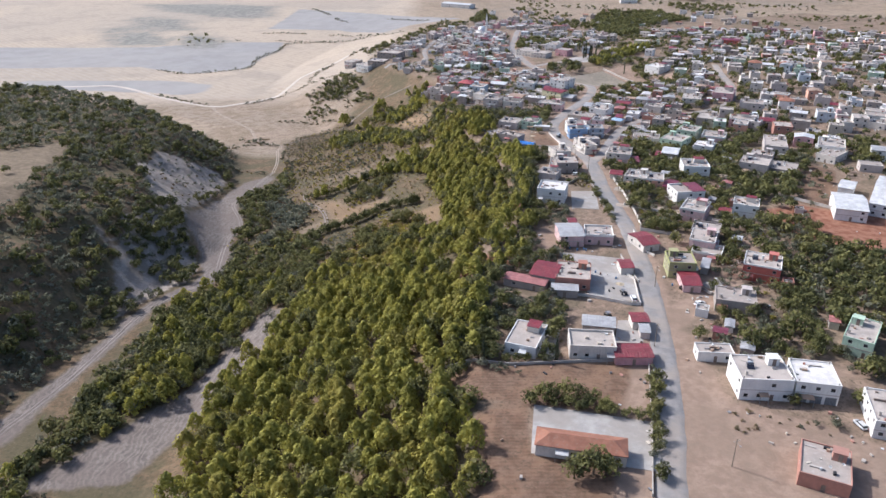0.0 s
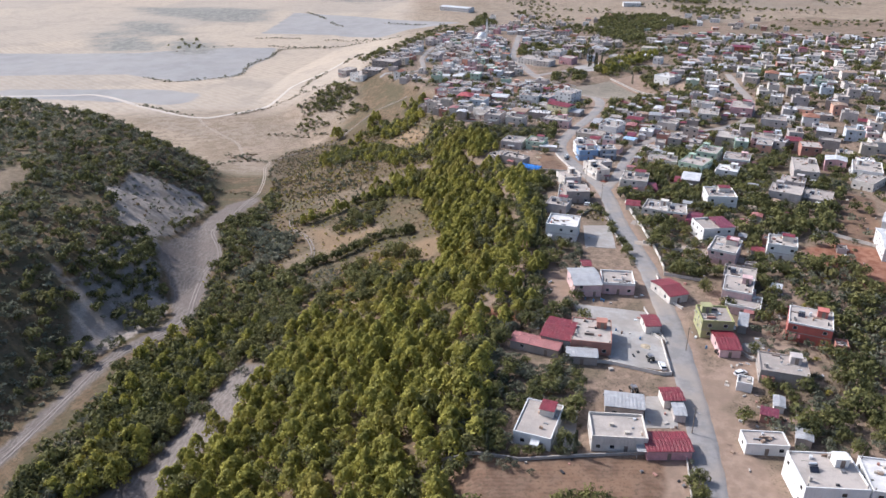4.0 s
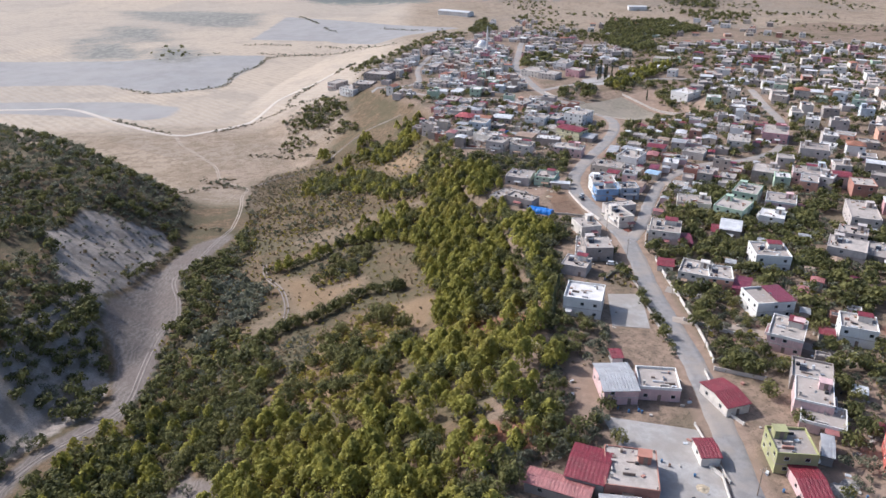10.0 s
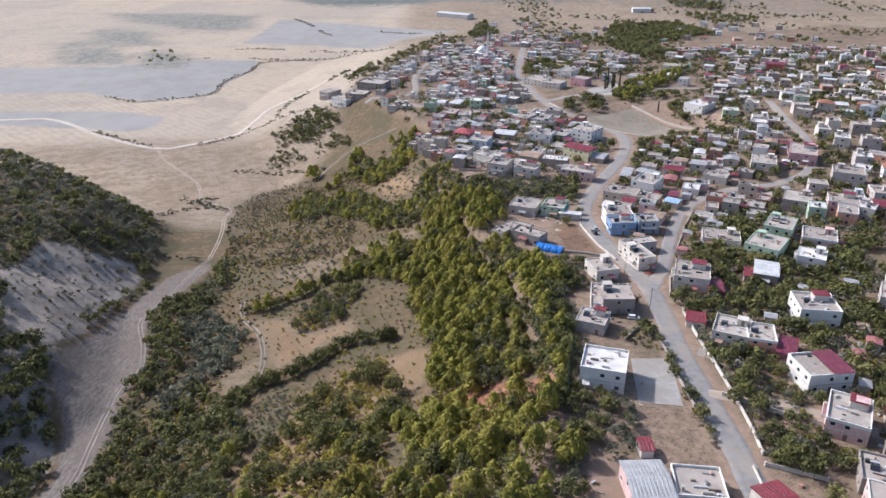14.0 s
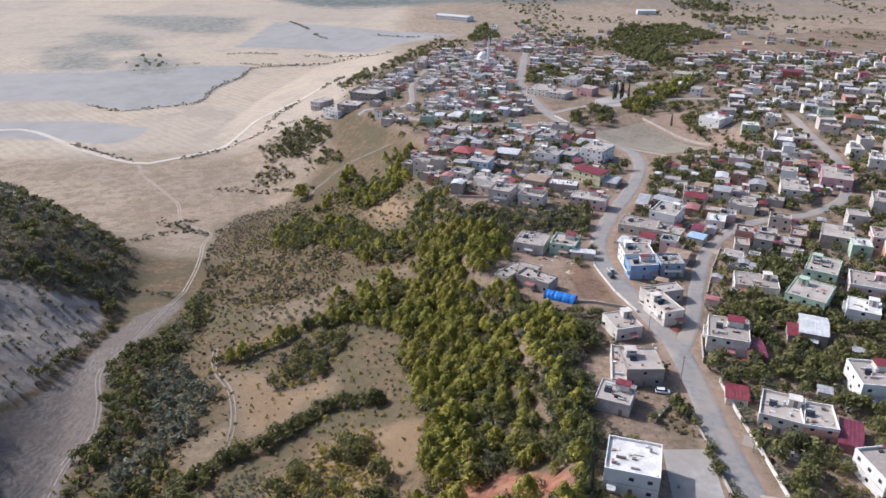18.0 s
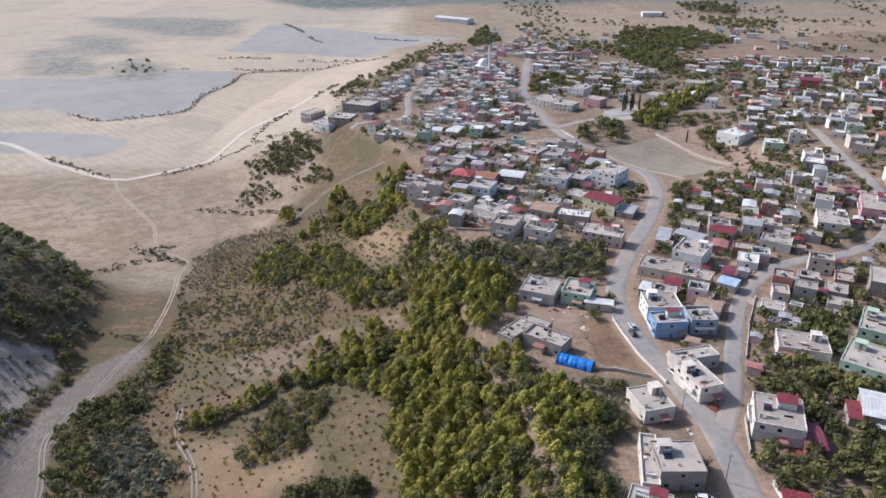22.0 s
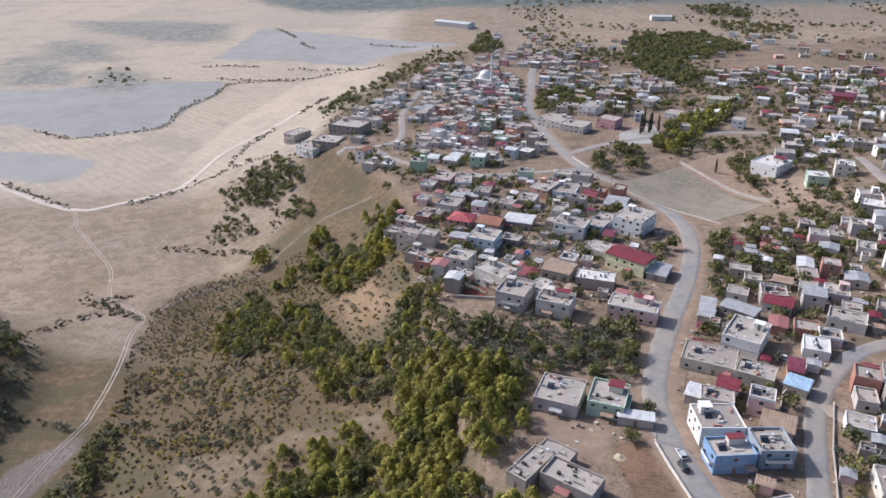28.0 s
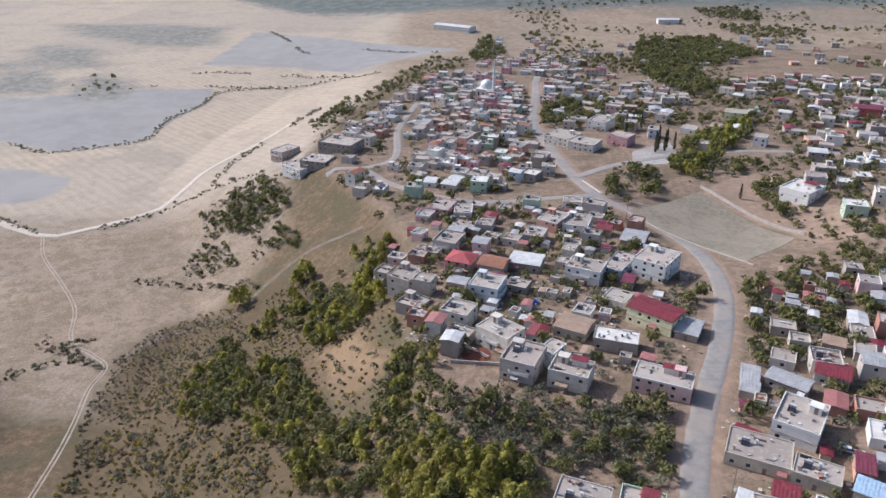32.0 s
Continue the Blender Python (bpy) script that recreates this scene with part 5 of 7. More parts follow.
def loose_bits():
    """Odds and ends on the roofs, and rubbish, blocks and boards lying round the houses."""
    rnd = random.Random(90)
    mats = [M_BLOCK, M_BLOCK, M_STEEL, M_DARK, M_TANK, PAINT["rustsheet"], PAINT["brick"], M_DOOR, PAINT["sand"]]
    J = Joined()
    for x, y, z, ang, X, Y, far in ROOFTOPS:
        m = pose(x, y, z, 0, 0, ang)
        for _ in range(rnd.randint(2, 5) if far else rnd.randint(5, 11)):
            a, b = rnd.uniform(.15, .7), rnd.uniform(.15, .5)
            if rnd.random() < .25:
                a, b = rnd.uniform(.8, 1.6), rnd.uniform(.08, .3)
            if a > X or b > Y:
                continue
            u, v = rnd.uniform(-X + a, X - a), rnd.uniform(-Y + b, Y - b)
            J.box(m @ pose(u, v, 0, 0, 0, rnd.choice((0, 90, rnd.uniform(0, 90))) if a < .8 else 0), (-a, -b, -.02, a, b, rnd.uniform(.12, .8)), rnd.choice(mats))
        if not far and rnd.random() < .5:
            for sx in (-1, 1):
                for sy in (-1, 1):
                    J.box(m @ pose(sx * (X - .1), sy * (Y - .1), 0), (-.15, -.15, -.02, .15, .15, rnd.uniform(.6, 1.1)), M_BLOCK)
    J.make("rooftop_clutter", "boxes, pipes and column stubs lying on flat roofs", "clutter")
    J = Joined()
    for x, y, r in HOUSES:
        if y > 640:
            continue
        for _ in range(rnd.randint(4, 9)):
            a = rnd.random() * math.tau
            q = r * rnd.uniform(1.25, 1.9)
            u, v = x + math.cos(a) * q, y + math.sin(a) * q
            if PLAN.at(PLAN.house, u, v) > -.3 or PLAN.at(PLAN.road, u, v) > -1.2:
                continue
            w, d = rnd.uniform(.15, .7), rnd.uniform(.12, .5)
            J.box(pose(u, v, ground(u, v), 0, 0, rnd.uniform(0, 180)), (-w, -d, -.2, w, d, rnd.uniform(.15, .7)), rnd.choice(mats))
    J.make("yard_clutter", "scattered blocks, boards and scrap beside houses", "clutter")


loose_bits()
# ---------------------------------------------------------------- trees
def leaf_cloud(points, size, upright, rnd):
    """Small pointed leaf sprays that lie roughly along the crown's surface."""
    v, f = [], []
    for c, out in points:
        n = (out + Vector((rnd.gauss(0, .28), rnd.gauss(0, .28), rnd.gauss(0.1, .22)))).normalized()
        t = n.cross(Vector((rnd.gauss(0, 1), rnd.gauss(0, 1), rnd.gauss(0, 1)))).normalized()
        t = (t + Vector((0, 0, upright * (1 if t.z > 0 else -1)))).normalized()
        b = n.cross(t)
        s = size * rnd.uniform(0.65, 1.35)
        k = len(v)
        for q in (c - t * s * .8 - b * s * .62 + n * s * .12, c - t * s * .8 + b * s * .62 + n * s * .12, c + t * s * 1.15):
            v.append(tuple(q))
        f.append((k, k + 1, k + 2))
    return v, f


def crown_points(kind, rnd, count, H, R):
    """Points on the outside of a crown made of many lobes, each with its outward direction."""
    out = []
    if kind == "cypress":
        for _ in range(count):
            t = rnd.random()
            r = R * (1 - t) ** 0.6 * (0.35 + 0.65 * min(1, t * 6)) * rnd.uniform(0.75, 1.05)
            a = rnd.random() * math.tau
            out.append((Vector((r * math.cos(a), r * math.sin(a), H * (0.04 + 0.96 * t))), Vector((math.cos(a), math.sin(a), .35))))
        return out
    lobes = []
    if kind == "pine":
        for k in range(17):
            q = (k + .5) / 17
            a, zz = k * 2.4 + rnd.random() * .7, .26 + .66 * q
            rr = R * (1.02 - q ** 1.7) * rnd.uniform(.5, .85)
            r = R * (.40 - .16 * q) * rnd.uniform(.8, 1.2)
            lobes.append((Vector((rr * math.cos(a), rr * math.sin(a), H * zz)), r, r * rnd.uniform(.85, 1.2)))
    else:
        for k in range({"olive": 10, "broad": 15, "shrub": 5}[kind]):
            a = k * 2.4 + rnd.random()
            rr = R * (0.3 + 0.42 * rnd.random()) if k else 0.0
            zz = {"olive": .42 + .3 * rnd.random(), "broad": .36 + .36 * rnd.random(), "shrub": .3 + .3 * rnd.random()}[kind] + (.1 if k == 0 else 0)
            r = R * rnd.uniform(.30, .48)
            lobes.append((Vector((rr * math.cos(a), rr * math.sin(a), H * zz)), r, r * (H / R) * rnd.uniform(.42, .62)))
    while len(out) < count:
        c, r, rz = lobes[len(out) % len(lobes)]
        d = Vector((rnd.gauss(0, 1), rnd.gauss(0, 1), rnd.gauss(0.25, 1))).normalized()
        if d.z < -.7:
            continue
        inner = .6 if len(out) % 6 == 0 else 1.0
        q = c + Vector((d.x * r, d.y * r, d.z * rz)) * rnd.uniform(.8, 1.12) * inner
        out.append((q, Vector((d.x, d.y, d.z * .9 + .2)).normalized()))
    return out


def trunk_mesh(H, R, rnd):
    """A tapered trunk with limbs that reach into the crown."""
    v, f = [], []

    def limb(a, b, r0, r1, n=6):
        m0 = len(v)
        axis = (b - a).normalized()
        side = axis.orthogonal().normalized()
        other = axis.cross(side)
        for c, r in ((a, r0), ((a + b) / 2 + side * r0 * .4, (r0 + r1) / 2), (b, r1)):
            for k in range(n):
                t = k * math.tau / n
                v.append(tuple(c + (side * math.cos(t) + other * math.sin(t)) * r))
        for j in range(2):
            for k in range(n):
                f.append((m0 + j * n + k, m0 + j * n + (k + 1) % n, m0 + (j + 1) * n + (k + 1) % n, m0 + (j + 1) * n + k))
    top = Vector((0.1 * R, 0.05 * R, H * 0.6))
    limb(Vector((0, 0, -0.5)), top, 0.05 * H * 0.8, 0.02 * H)
    for k in range(5):
        a = k * 1.3 + rnd.random()
        st = top * (0.5 + 0.1 * k)
        limb(st, st + Vector((math.cos(a) * R * .6, math.sin(a) * R * .6, H * .18)), 0.018 * H, 0.006 * H, 5)
    return v, f


SPECIES = {}


def species(name, kind, count, H, R, leaf, material, variants=3):
    rows = []
    for k in range(variants):
        rnd = random.Random(sum(map(ord, name)) * 10 + k)
        up = .9 if kind == "cypress" else (.35 if kind == "pine" else 0.1)
        cv, cf = leaf_cloud(crown_points(kind, rnd, count, H, R), leaf, up, rnd)
        lv, lf = leaf_cloud(crown_points(kind, rnd, max(24, count // 4), H, R), leaf * 1.85, up, rnd)
        tv, tf = trunk_mesh(H, R, rnd)
        rows.append(dict(cv=np.array(cv, np.float32), cf=np.array(cf, np.int32), lv=np.array(lv, np.float32), lf=np.array(lf, np.int32),
                         crown=mesh_of("crown", cv, cf, material), trunk=mesh_of("trunk", tv, tf, M_BARK), H=H, mat=material))
    SPECIES[name] = rows


species("pine_tree", "pine", 530, 7.6, 3.2, 0.43, M_PINE, 6)
species("olive_tree", "olive", 150, 4.0, 2.3, 0.36, M_OLIVE)
species("broadleaf_tree", "broad", 340, 6.0, 3.3, 0.43, M_BROAD, 4)
species("cypress_tree", "cypress", 240, 10.0, 1.1, 0.36, M_CYPRESS)
species("shrub", "shrub", 44, 1.6, 1.35, 0.36, M_SCRUB, 4)
# pale valley thickets, and hill shrubs with haze put into their colour
species("dusty_shrub", "shrub", 50, 2.1, 1.7, 0.38, M_PALEHAZY)
species("orchard_bush", "shrub", 80, 2.7, 1.5, 0.34, M_YELLOW)
LABELS = {"pine_tree": "bushy yellow-green pine on the slope", "olive_tree": "grey-green olive tree in dry soil", "broadleaf_tree": "dense green garden tree beside houses",
          "cypress_tree": "tall narrow dark cypress", "shrub": "low dry green shrub", "dusty_shrub": "pale grey-green shrub, hazy in colour", "orchard_bush": "low yellow-green orchard bush in dry soil"}
TREES = []


def tree(name, x, y, s=1.0, rnd=random.Random(5)):
    row = SPECIES[name][rnd.randrange(len(SPECIES[name]))]
    root = new(name)
    root.matrix_basis = Matrix.Translation((x, y, ground(x, y) - 0.05)) @ pose(0, 0, 0, 0, 0, rnd.uniform(0, 360)) @ Matrix.Diagonal((s, s, s * rnd.uniform(.9, 1.15), 1))
    tagged(root, LABELS[name], "tree" if name != "shrub" else "shrub", group=name.replace("_", " ") + "s")
    part("trunk", row["trunk"], root)
    part("crown", row["crown"], root)
    TREES.append((x, y))
    return root


def woods(name, kinds, spots, label, seed):
    """A wood too dense to count: one joined mesh of foliage, every tree turned and scaled on its own."""
    rnd = np.random.RandomState(seed)
    for kind in kinds:
        mine = [s for s in spots if s[0] == kind]
        if not mine:
            continue
        V, F, n = [], [], 0
        xy = np.array([(s[1], s[2]) for s in mine])
        zz = height(xy[:, 0], xy[:, 1])
        for (k, x, y, s), z in zip(mine, zz):
            row = SPECIES[kind][rnd.randint(len(SPECIES[kind]))]
            a = rnd.rand() * math.tau
            c, q = math.cos(a) * s, math.sin(a) * s
            near = -100 < x < 125 and y < 330 or -70 < x < 60 and y < 500
            p, q4 = (row["cv"], row["cf"]) if near else (row["lv"], row["lf"])
            sz = s * rnd.uniform(.85, 1.2)
            V.append(np.stack([p[:, 0] * c - p[:, 1] * q + x, p[:, 0] * q + p[:, 1] * c + y, p[:, 2] * sz + z - 0.1], 1))
            F.append(q4 + n)
            n += len(p)
        V, F = np.concatenate(V), np.concatenate(F)
        me = bpy.data.meshes.new(name)
        me.vertices.add(len(V))
        me.vertices.foreach_set("co", V.astype(np.float32).ravel())
        me.loops.add(F.size)
        me.loops.foreach_set("vertex_index", F.ravel().astype(np.int32))
        me.polygons.add(len(F))
        me.polygons.foreach_set("loop_start", np.arange(0, F.size, 3, dtype=np.int32))
        me.update(calc_edges=True)
        me.materials.append(SPECIES[kind][0]["mat"])
        tagged(new(name, me), label, "woods", kind="stuff")


def free(x, y, gap):
    return PLAN.at(PLAN.house, x, y) < -gap


def off_roads(x, y, gap):
    return PLAN.at(PLAN.road, x, y) < -gap


def clear(x, y):
    """Open ground: the dry bed, bare fields and the sports field."""
    return PLAN.at(PLAN.bare, x, y) > 0


def scatter(poly, gap, fill, rnd):
    P = np.array(poly, float)
    (x0, y0), (x1, y1) = P.min(0), P.max(0)
    n, m = int((x1 - x0) / gap) + 1, int((y1 - y0) / gap) + 1
    out = []
    for j in range(m):
        for i in range(n):
            x, y = x0 + (i + rnd.random()) * gap, y0 + (j + rnd.random()) * gap
            if rnd.random() < fill:
                out.append((x, y))
    if not out:
        return out
    a = np.array(out)
    keep = inside(a[:, 0], a[:, 1], poly) > 0
    return [tuple(q) for q, k in zip(out, keep) if k]


def plant():
    rnd = random.Random(77)
    P, O, B, S, Y = "pine_tree", "olive_tree", "broadleaf_tree", "shrub", "orchard_bush"
    wood = [
        # pine wood on the near slope
        ([(-82, 203), (-75, 246), (-64, 271), (-38, 272), (-18, 288), (4, 272), (18, 231), (11, 195), (9, 172), (8, 150), (10, 90), (-70, 90)], 4.3, .96, (P, P, P, P, P, P, P, B), .5, 1.4),
        ([(4, 238), (22, 245), (38, 225), (33, 213), (16, 202), (12, 184), (3, 189)], 3.4, .95, (O, O, O, B, S), .5, .95),
        ([(9, 290), (34, 268), (36, 250), (20, 245), (4, 272)], 3.2, .9, (O, S, S, S, Y), .5, .95),
        # belt of pines climbing to the ridge, and mixed wood behind it
        ([(-17, 341), (2, 340), (0, 361), (4, 371), (-3, 387), (-10, 414), (-11, 442), (-3, 465), (5, 488), (16, 488), (31, 488), (28, 450), (18, 442), (17, 422), (30, 405), (44, 407), (50, 393),
          (42, 373), (29, 381), (16, 383), (12, 359), (17, 342), (30, 330), (41, 334), (38, 312), (32, 303), (0, 296)], 4.1, .97, (P, P, P, P, B), .6, 1.2),
        ([(16, 383), (29, 381), (42, 373), (50, 393), (44, 407), (30, 405), (17, 422), (18, 442), (28, 450), (31, 488), (36, 480), (30, 440), (33, 422), (42, 408), (52, 398), (52, 372), (44, 345), (40, 330),
          (30, 330), (17, 342), (12, 359)], 3.6, .97, (B, B, B, O, O, P), .5, 1.0),
        ([(-62, 276), (-38, 272), (-18, 288), (4, 272), (18, 245), (34, 268), (40, 300), (0, 300), (-15, 310), (-20, 295), (-52, 305), (-60, 300)], 4.2, .9, (P, P, P, B, Y), .5, 1.15),
        # thickets, hedges and dry heath on the upper slope
        ([(-89, 562), (-95, 595), (-87, 607), (-67, 586), (-61, 590), (-47, 584), (-34, 553), (-23, 529), (-13, 530), (-3, 553), (10, 545), (10, 499), (0, 497), (-10, 493), (-30, 501), (-41, 521),
          (-62, 551), (-72, 549)], 3.5, .96, (B, B, B, P, O), .45, .95),
        ([(-7, 484), (-3, 497), (6, 496), (14, 498), (14, 460), (1, 466), (-8, 474)], 4.0, .97, (P, P, B), .6, 1.15),
        ([(-43, 460), (-47, 476), (-38, 476), (-27, 475), (-21, 478), (-11, 476), (-7, 464), (1, 460), (10, 463), (4, 440), (-12, 430), (-20, 442)], 3.9, .97, (P, P, B, Y), .55, 1.1),
        (DOTS, 2.4, .97, (S, S, S, O, Y), .38, .85),
        (CLEAR_LOW, 3.8, .8, (S, O, O), .4, .7),
        (SANDSLIP, 4.2, .6, (S, S, O), .35, .7),
        (FIELD, 4.2, .7, (S, S, Y), .25, .5),
        ([(-110, 478), (-116, 493), (-115, 506), (-114, 518), (-107, 506), (-104, 493), (-106, 485)], 3.2, .9, (Y, B, S), .5, .9),
        ([(-139, 619), (-130, 643), (-117, 657), (-89, 647), (-80, 629), (-100, 627), (-102, 607), (-93, 566), (-116, 571), (-125, 568)], 2.2, .9, (S, S, S, O), .22, .42),
        ([(-80, 617), (-66, 638), (-48, 644), (-28, 625), (-18, 588), (-24, 583), (-38, 586), (-45, 603), (-59, 619), (-69, 615)], 3.7, .8, (B, P, O, S), .45, .95),
        ([(-45, 600), (-34, 612), (-16, 660), (-10, 655), (-14, 604), (-22, 592), (-38, 590)], 3.9, .95, (P, P, B), .55, 1.0),
        ([(-104, 616), (-83, 621), (-69, 593), (-73, 588), (-89, 602)], 3.2, .95, (B, B, O), .45, .8),
        # olive grove under the ridge houses
        ([(19, 515), (76, 509), (68, 476), (39, 480), (30, 462), (16, 476), (8, 525)], 4.0, 1.0, (O, O, O, B, B), .5, 1.0),
        # orchard terraces and the dry grass below them
        (ORCHARD, 3.2, .95, (Y, Y, Y, Y, B), .7, 1.4),
        ([(-40, 318), (-30, 335), (-16, 330), (-18, 308)], 5.5, .6, (P,), .6, .9),
        (REED, 1.7, .95, ("dusty_shrub", "dusty_shrub", "dusty_shrub", S), .3, .6),
        ([(-60, 419), (-59, 443), (-47, 451), (-34, 445), (-32, 436), (-38, 421), (-48, 416)], 2.7, 1.0, (B, Y, Y, O), .5, .95),
        # thickets along the valley floor
        ([(-113, 434), (-104, 449), (-92, 432), (-81, 418), (-82, 397), (-89, 387), (-93, 368), (-99, 361), (-102, 376), (-97, 395)], 3.3, .97, ("dusty_shrub", "dusty_shrub", O), 1.0, 1.5),
        ([(-132, 442), (-132, 462), (-119, 476), (-119, 508), (-116, 520), (-106, 476), (-106, 445), (-112, 430), (-101, 401), (-103, 381), (-116, 381), (-120, 379), (-122, 387), (-118, 404), (-126, 424)],
         3.2, .97, (B, B, O, S), .5, .95),
        ([(-110, 318), (-111, 345), (-110, 363), (-98, 363), (-92, 389), (-79, 369), (-69, 368), (-57, 325), (-50, 305), (-62, 280), (-66, 271), (-80, 288), (-92, 300)], 3.5, .97, (B, B, O, Y), .5, 1.0),
        ([(-115, 205), (-120, 259), (-105, 297), (-107, 327), (-73, 322), (-60, 345), (-62, 280), (-66, 271), (-71, 255), (-80, 235), (-98, 218), (-135, 120), (-165, 120)], 4.2, .9, (B, B, O, P), .55, 1.05),
        ([(-146, 110), (-131, 200), (-126, 255), (-114, 300), (-100, 300), (-90, 262), (-97, 226), (-113, 199), (-136, 168), (-120, 110)], 3.8, .95, (B, B, O), .55, 1.1),
        ([(-128, 282), (-113, 307), (-97, 307), (-73, 258), (-84, 238), (-105, 210), (-124, 202), (-130, 219), (-120, 230), (-116, 262)], 3.6, .9, (B, B, O, P), .55, 1.1),
        ([(-186, 574), (-180, 585), (-167, 569), (-160, 549), (-160, 528), (-200, 540)], 3.6, .8, (O, S, S), .35, .65),
    ]
    wood += [
        ([(4, 371), (12, 359), (17, 346), (40, 336), (52, 372), (50, 398), (33, 420), (30, 440), (18, 442), (17, 422), (-3, 387)], 3.8, .75, (P, B, B, Y, O), .45, .95),
        ([(64, 343), (63.5, 348), (68.5, 353), (72.5, 348), (72, 341)], 1.7, .95, (S, Y, S), .35, .55),
        (HEATH, 2.5, .85, (S, S, S, O, Y), .28, .55),
        ([(-61, 642), (-61, 668), (-55, 664), (-45, 640), (-39, 645), (-30, 669), (-15, 660), (-11, 630), (-22, 613), (-23, 598), (-30, 595), (-32, 573), (-41, 585), (-49, 606)], 4.2, .5, (P, B, B), .45, .95),
        ([(299, 1444), (337, 1416), (416, 1480), (412, 1278), (327, 1196), (297, 1183), (257, 1007), (225, 956), (216, 1050), (235, 1221)], 7.5, .95, (B, B, O), 1.0, 1.6),
        ([(79, 912), (111, 970), (148, 1011), (159, 967), (168, 941), (145, 898), (111, 859), (87, 860)], 5.5, .8, (B, B, O), .8, 1.3),
        ([(99, 729), (111, 741), (129, 759), (138, 741), (129, 718), (108, 697), (97, 704)], 5.4, .7, (B, B, O), .8, 1.25),
        ([(153, 776), (175, 820), (205, 852), (244, 889), (228, 843), (200, 803), (167, 757), (153, 746), (147, 753)], 4.6, .9, (P, B, B), .8, 1.2),
        ([(185, 723), (196, 734), (213, 715), (207, 695), (189, 685), (180, 705)], 3.8, .9, (B, B, O), .6, 1.1),
        ([(181, 692), (220, 690), (229, 663), (217, 640), (181, 642), (180, 669)], 4.5, .6, (O, S, B), .4, .8),
        ([(43, 1255), (61, 1433), (88, 1466), (94, 1325), (70, 1193)], 8, .9, (B, O), 1.0, 1.6),
        ([(464, 1729), (531, 1743), (579, 1702), (553, 1635), (470, 1648)], 9, .9, (B, O), 1.2, 1.8),
        ([(452, 1565), (538, 1595), (571, 1502), (514, 1448), (461, 1488)], 10, .8, (B, O), 1.0, 1.6),
        ([(77, 165), (83, 165), (83, 153), (76, 154)], 2.6, .7, (S, S, "dusty_shrub"), .4, .8),
        ([(86, 161), (108, 160), (102, 152), (90, 157)], 2.6, .7, (S, S, "dusty_shrub", O), .3, .7),
        ([(130, 828), (158, 864), (176, 934), (148, 906)], 6.5, .75, ("cypress_tree", B, B), .9, 1.3),
        ([(-127, 757), (-121, 780), (-91, 775), (-79, 747), (-95, 736), (-110, 734)], 4.0, .95, (B, B, O), .5, .9),
        ([(-137, 708), (-139, 738), (-116, 733), (-102, 705), (-120, 700)], 3.6, .8, (S, O, B), .5, .8),
        ([(-88, 708), (-85, 730), (-66, 707), (-66, 694)], 3.6, .9, (B, O), .5, .8),
        ([(-169, 634), (-142, 619), (-148, 614), (-166, 626)], 2.6, .9, (S, O), .4, .7),
        ([(14, 517), (28, 526), (64, 508), (68, 490), (45, 483), (18, 490)], 3.3, 1.0, (O, O, O, S), .45, .75),
        ([(122, 577), (165, 599), (189, 601), (157, 544), (120, 540), (116, 563)], 4.2, .8, (B, B, O, S), .5, .95),
    ]
    spots = []
    for poly, gap, fill, kinds, a, b in wood:
        for x, y in scatter(poly, gap, fill, rnd):
            if (poly is DOTS or poly is HEATH) and noise.noise((x * .07, y * .07, 2.0)) < -.08:
                continue
            if (not clear(x, y) or poly in (FIELD, CLEAR_LOW, SANDSLIP) or rnd.random() < .06) and free(x, y, 2.2) and off_roads(x, y, 1.2):
                spots.append((rnd.choice(kinds), x, y, rnd.uniform(a, b)))
    for line, kinds in (([(-87, 445), (-74, 446), (-62, 452), (-50, 458), (-42, 455), (-32, 457), (-19, 461), (-8, 461)], (B, B, P)), ([(-74, 367), (-64, 378), (-54, 381), (-45, 389), (-36, 398), (-26, 398), (-14, 393)], (B, B)),
                        ([(-153, 426), (-151, 445), (-149, 465), (-147, 484)], (B, O)), ([(-159, 518), (-151, 524), (-132, 516)], (S, O)), ([(-127, 561), (-131, 578), (-131, 593)], (S, O)), ([(-167, 631), (-157, 619), (-142, 613)], (S, O)),
                        ([(62, 183), (58, 165), (52, 135)], (B, O)), ([(24, 168), (46, 163), (56, 160)], (B,)), ([(-150, 392), (-144, 372), (-138, 360), (-130, 346)], (B, O)), ([(-114, 404), (-114, 376), (-108, 336), (-108, 316)], (B, O, O)), ([(-118, 236), (-115, 262), (-119, 282)], (B, O)), ([(73.8, 296), (74.2, 318), (73.4, 340), (70, 355)], (O, B, S)), ([(64, 348), (69, 353), (73, 349)], (B, O)), ([(88, 366), (89, 340), (89.5, 318)], (O, S)), ([(87.5, 300), (87, 288)], (O, S)), ([(41.5, 300), (41, 330), (40, 345)], (B, O)), ([(0, 186), (22, 182)], (O,))):
        tall = 1.45 if B in kinds and line[0][0] < -70 and line[-1][0] > -20 else 1.0
        for q in smooth_line(line, 2.0):
            spots.append((rnd.choice(kinds), q.x + rnd.uniform(-1.6, 1.6), q.y + rnd.uniform(-1.6, 1.6), tall * rnd.uniform(.42, .75)))
    slope = [(-120, 290), (-40, 272), (10, 290), (30, 340), (30, 430), (-2, 560), (-10, 620), (-60, 640), (-110, 600), (-122, 520), (-118, 420)]
    for x, y in scatter(slope, 2.8, 0.75, rnd):
        if not (clear(x, y) and rnd.random() < .8) and off_roads(x, y, 0.6) and free(x, y, 2):
            spots.append((rnd.choice((S, S, S, Y, Y)) if y > 300 else S, x, y, rnd.uniform(.25, .7)))
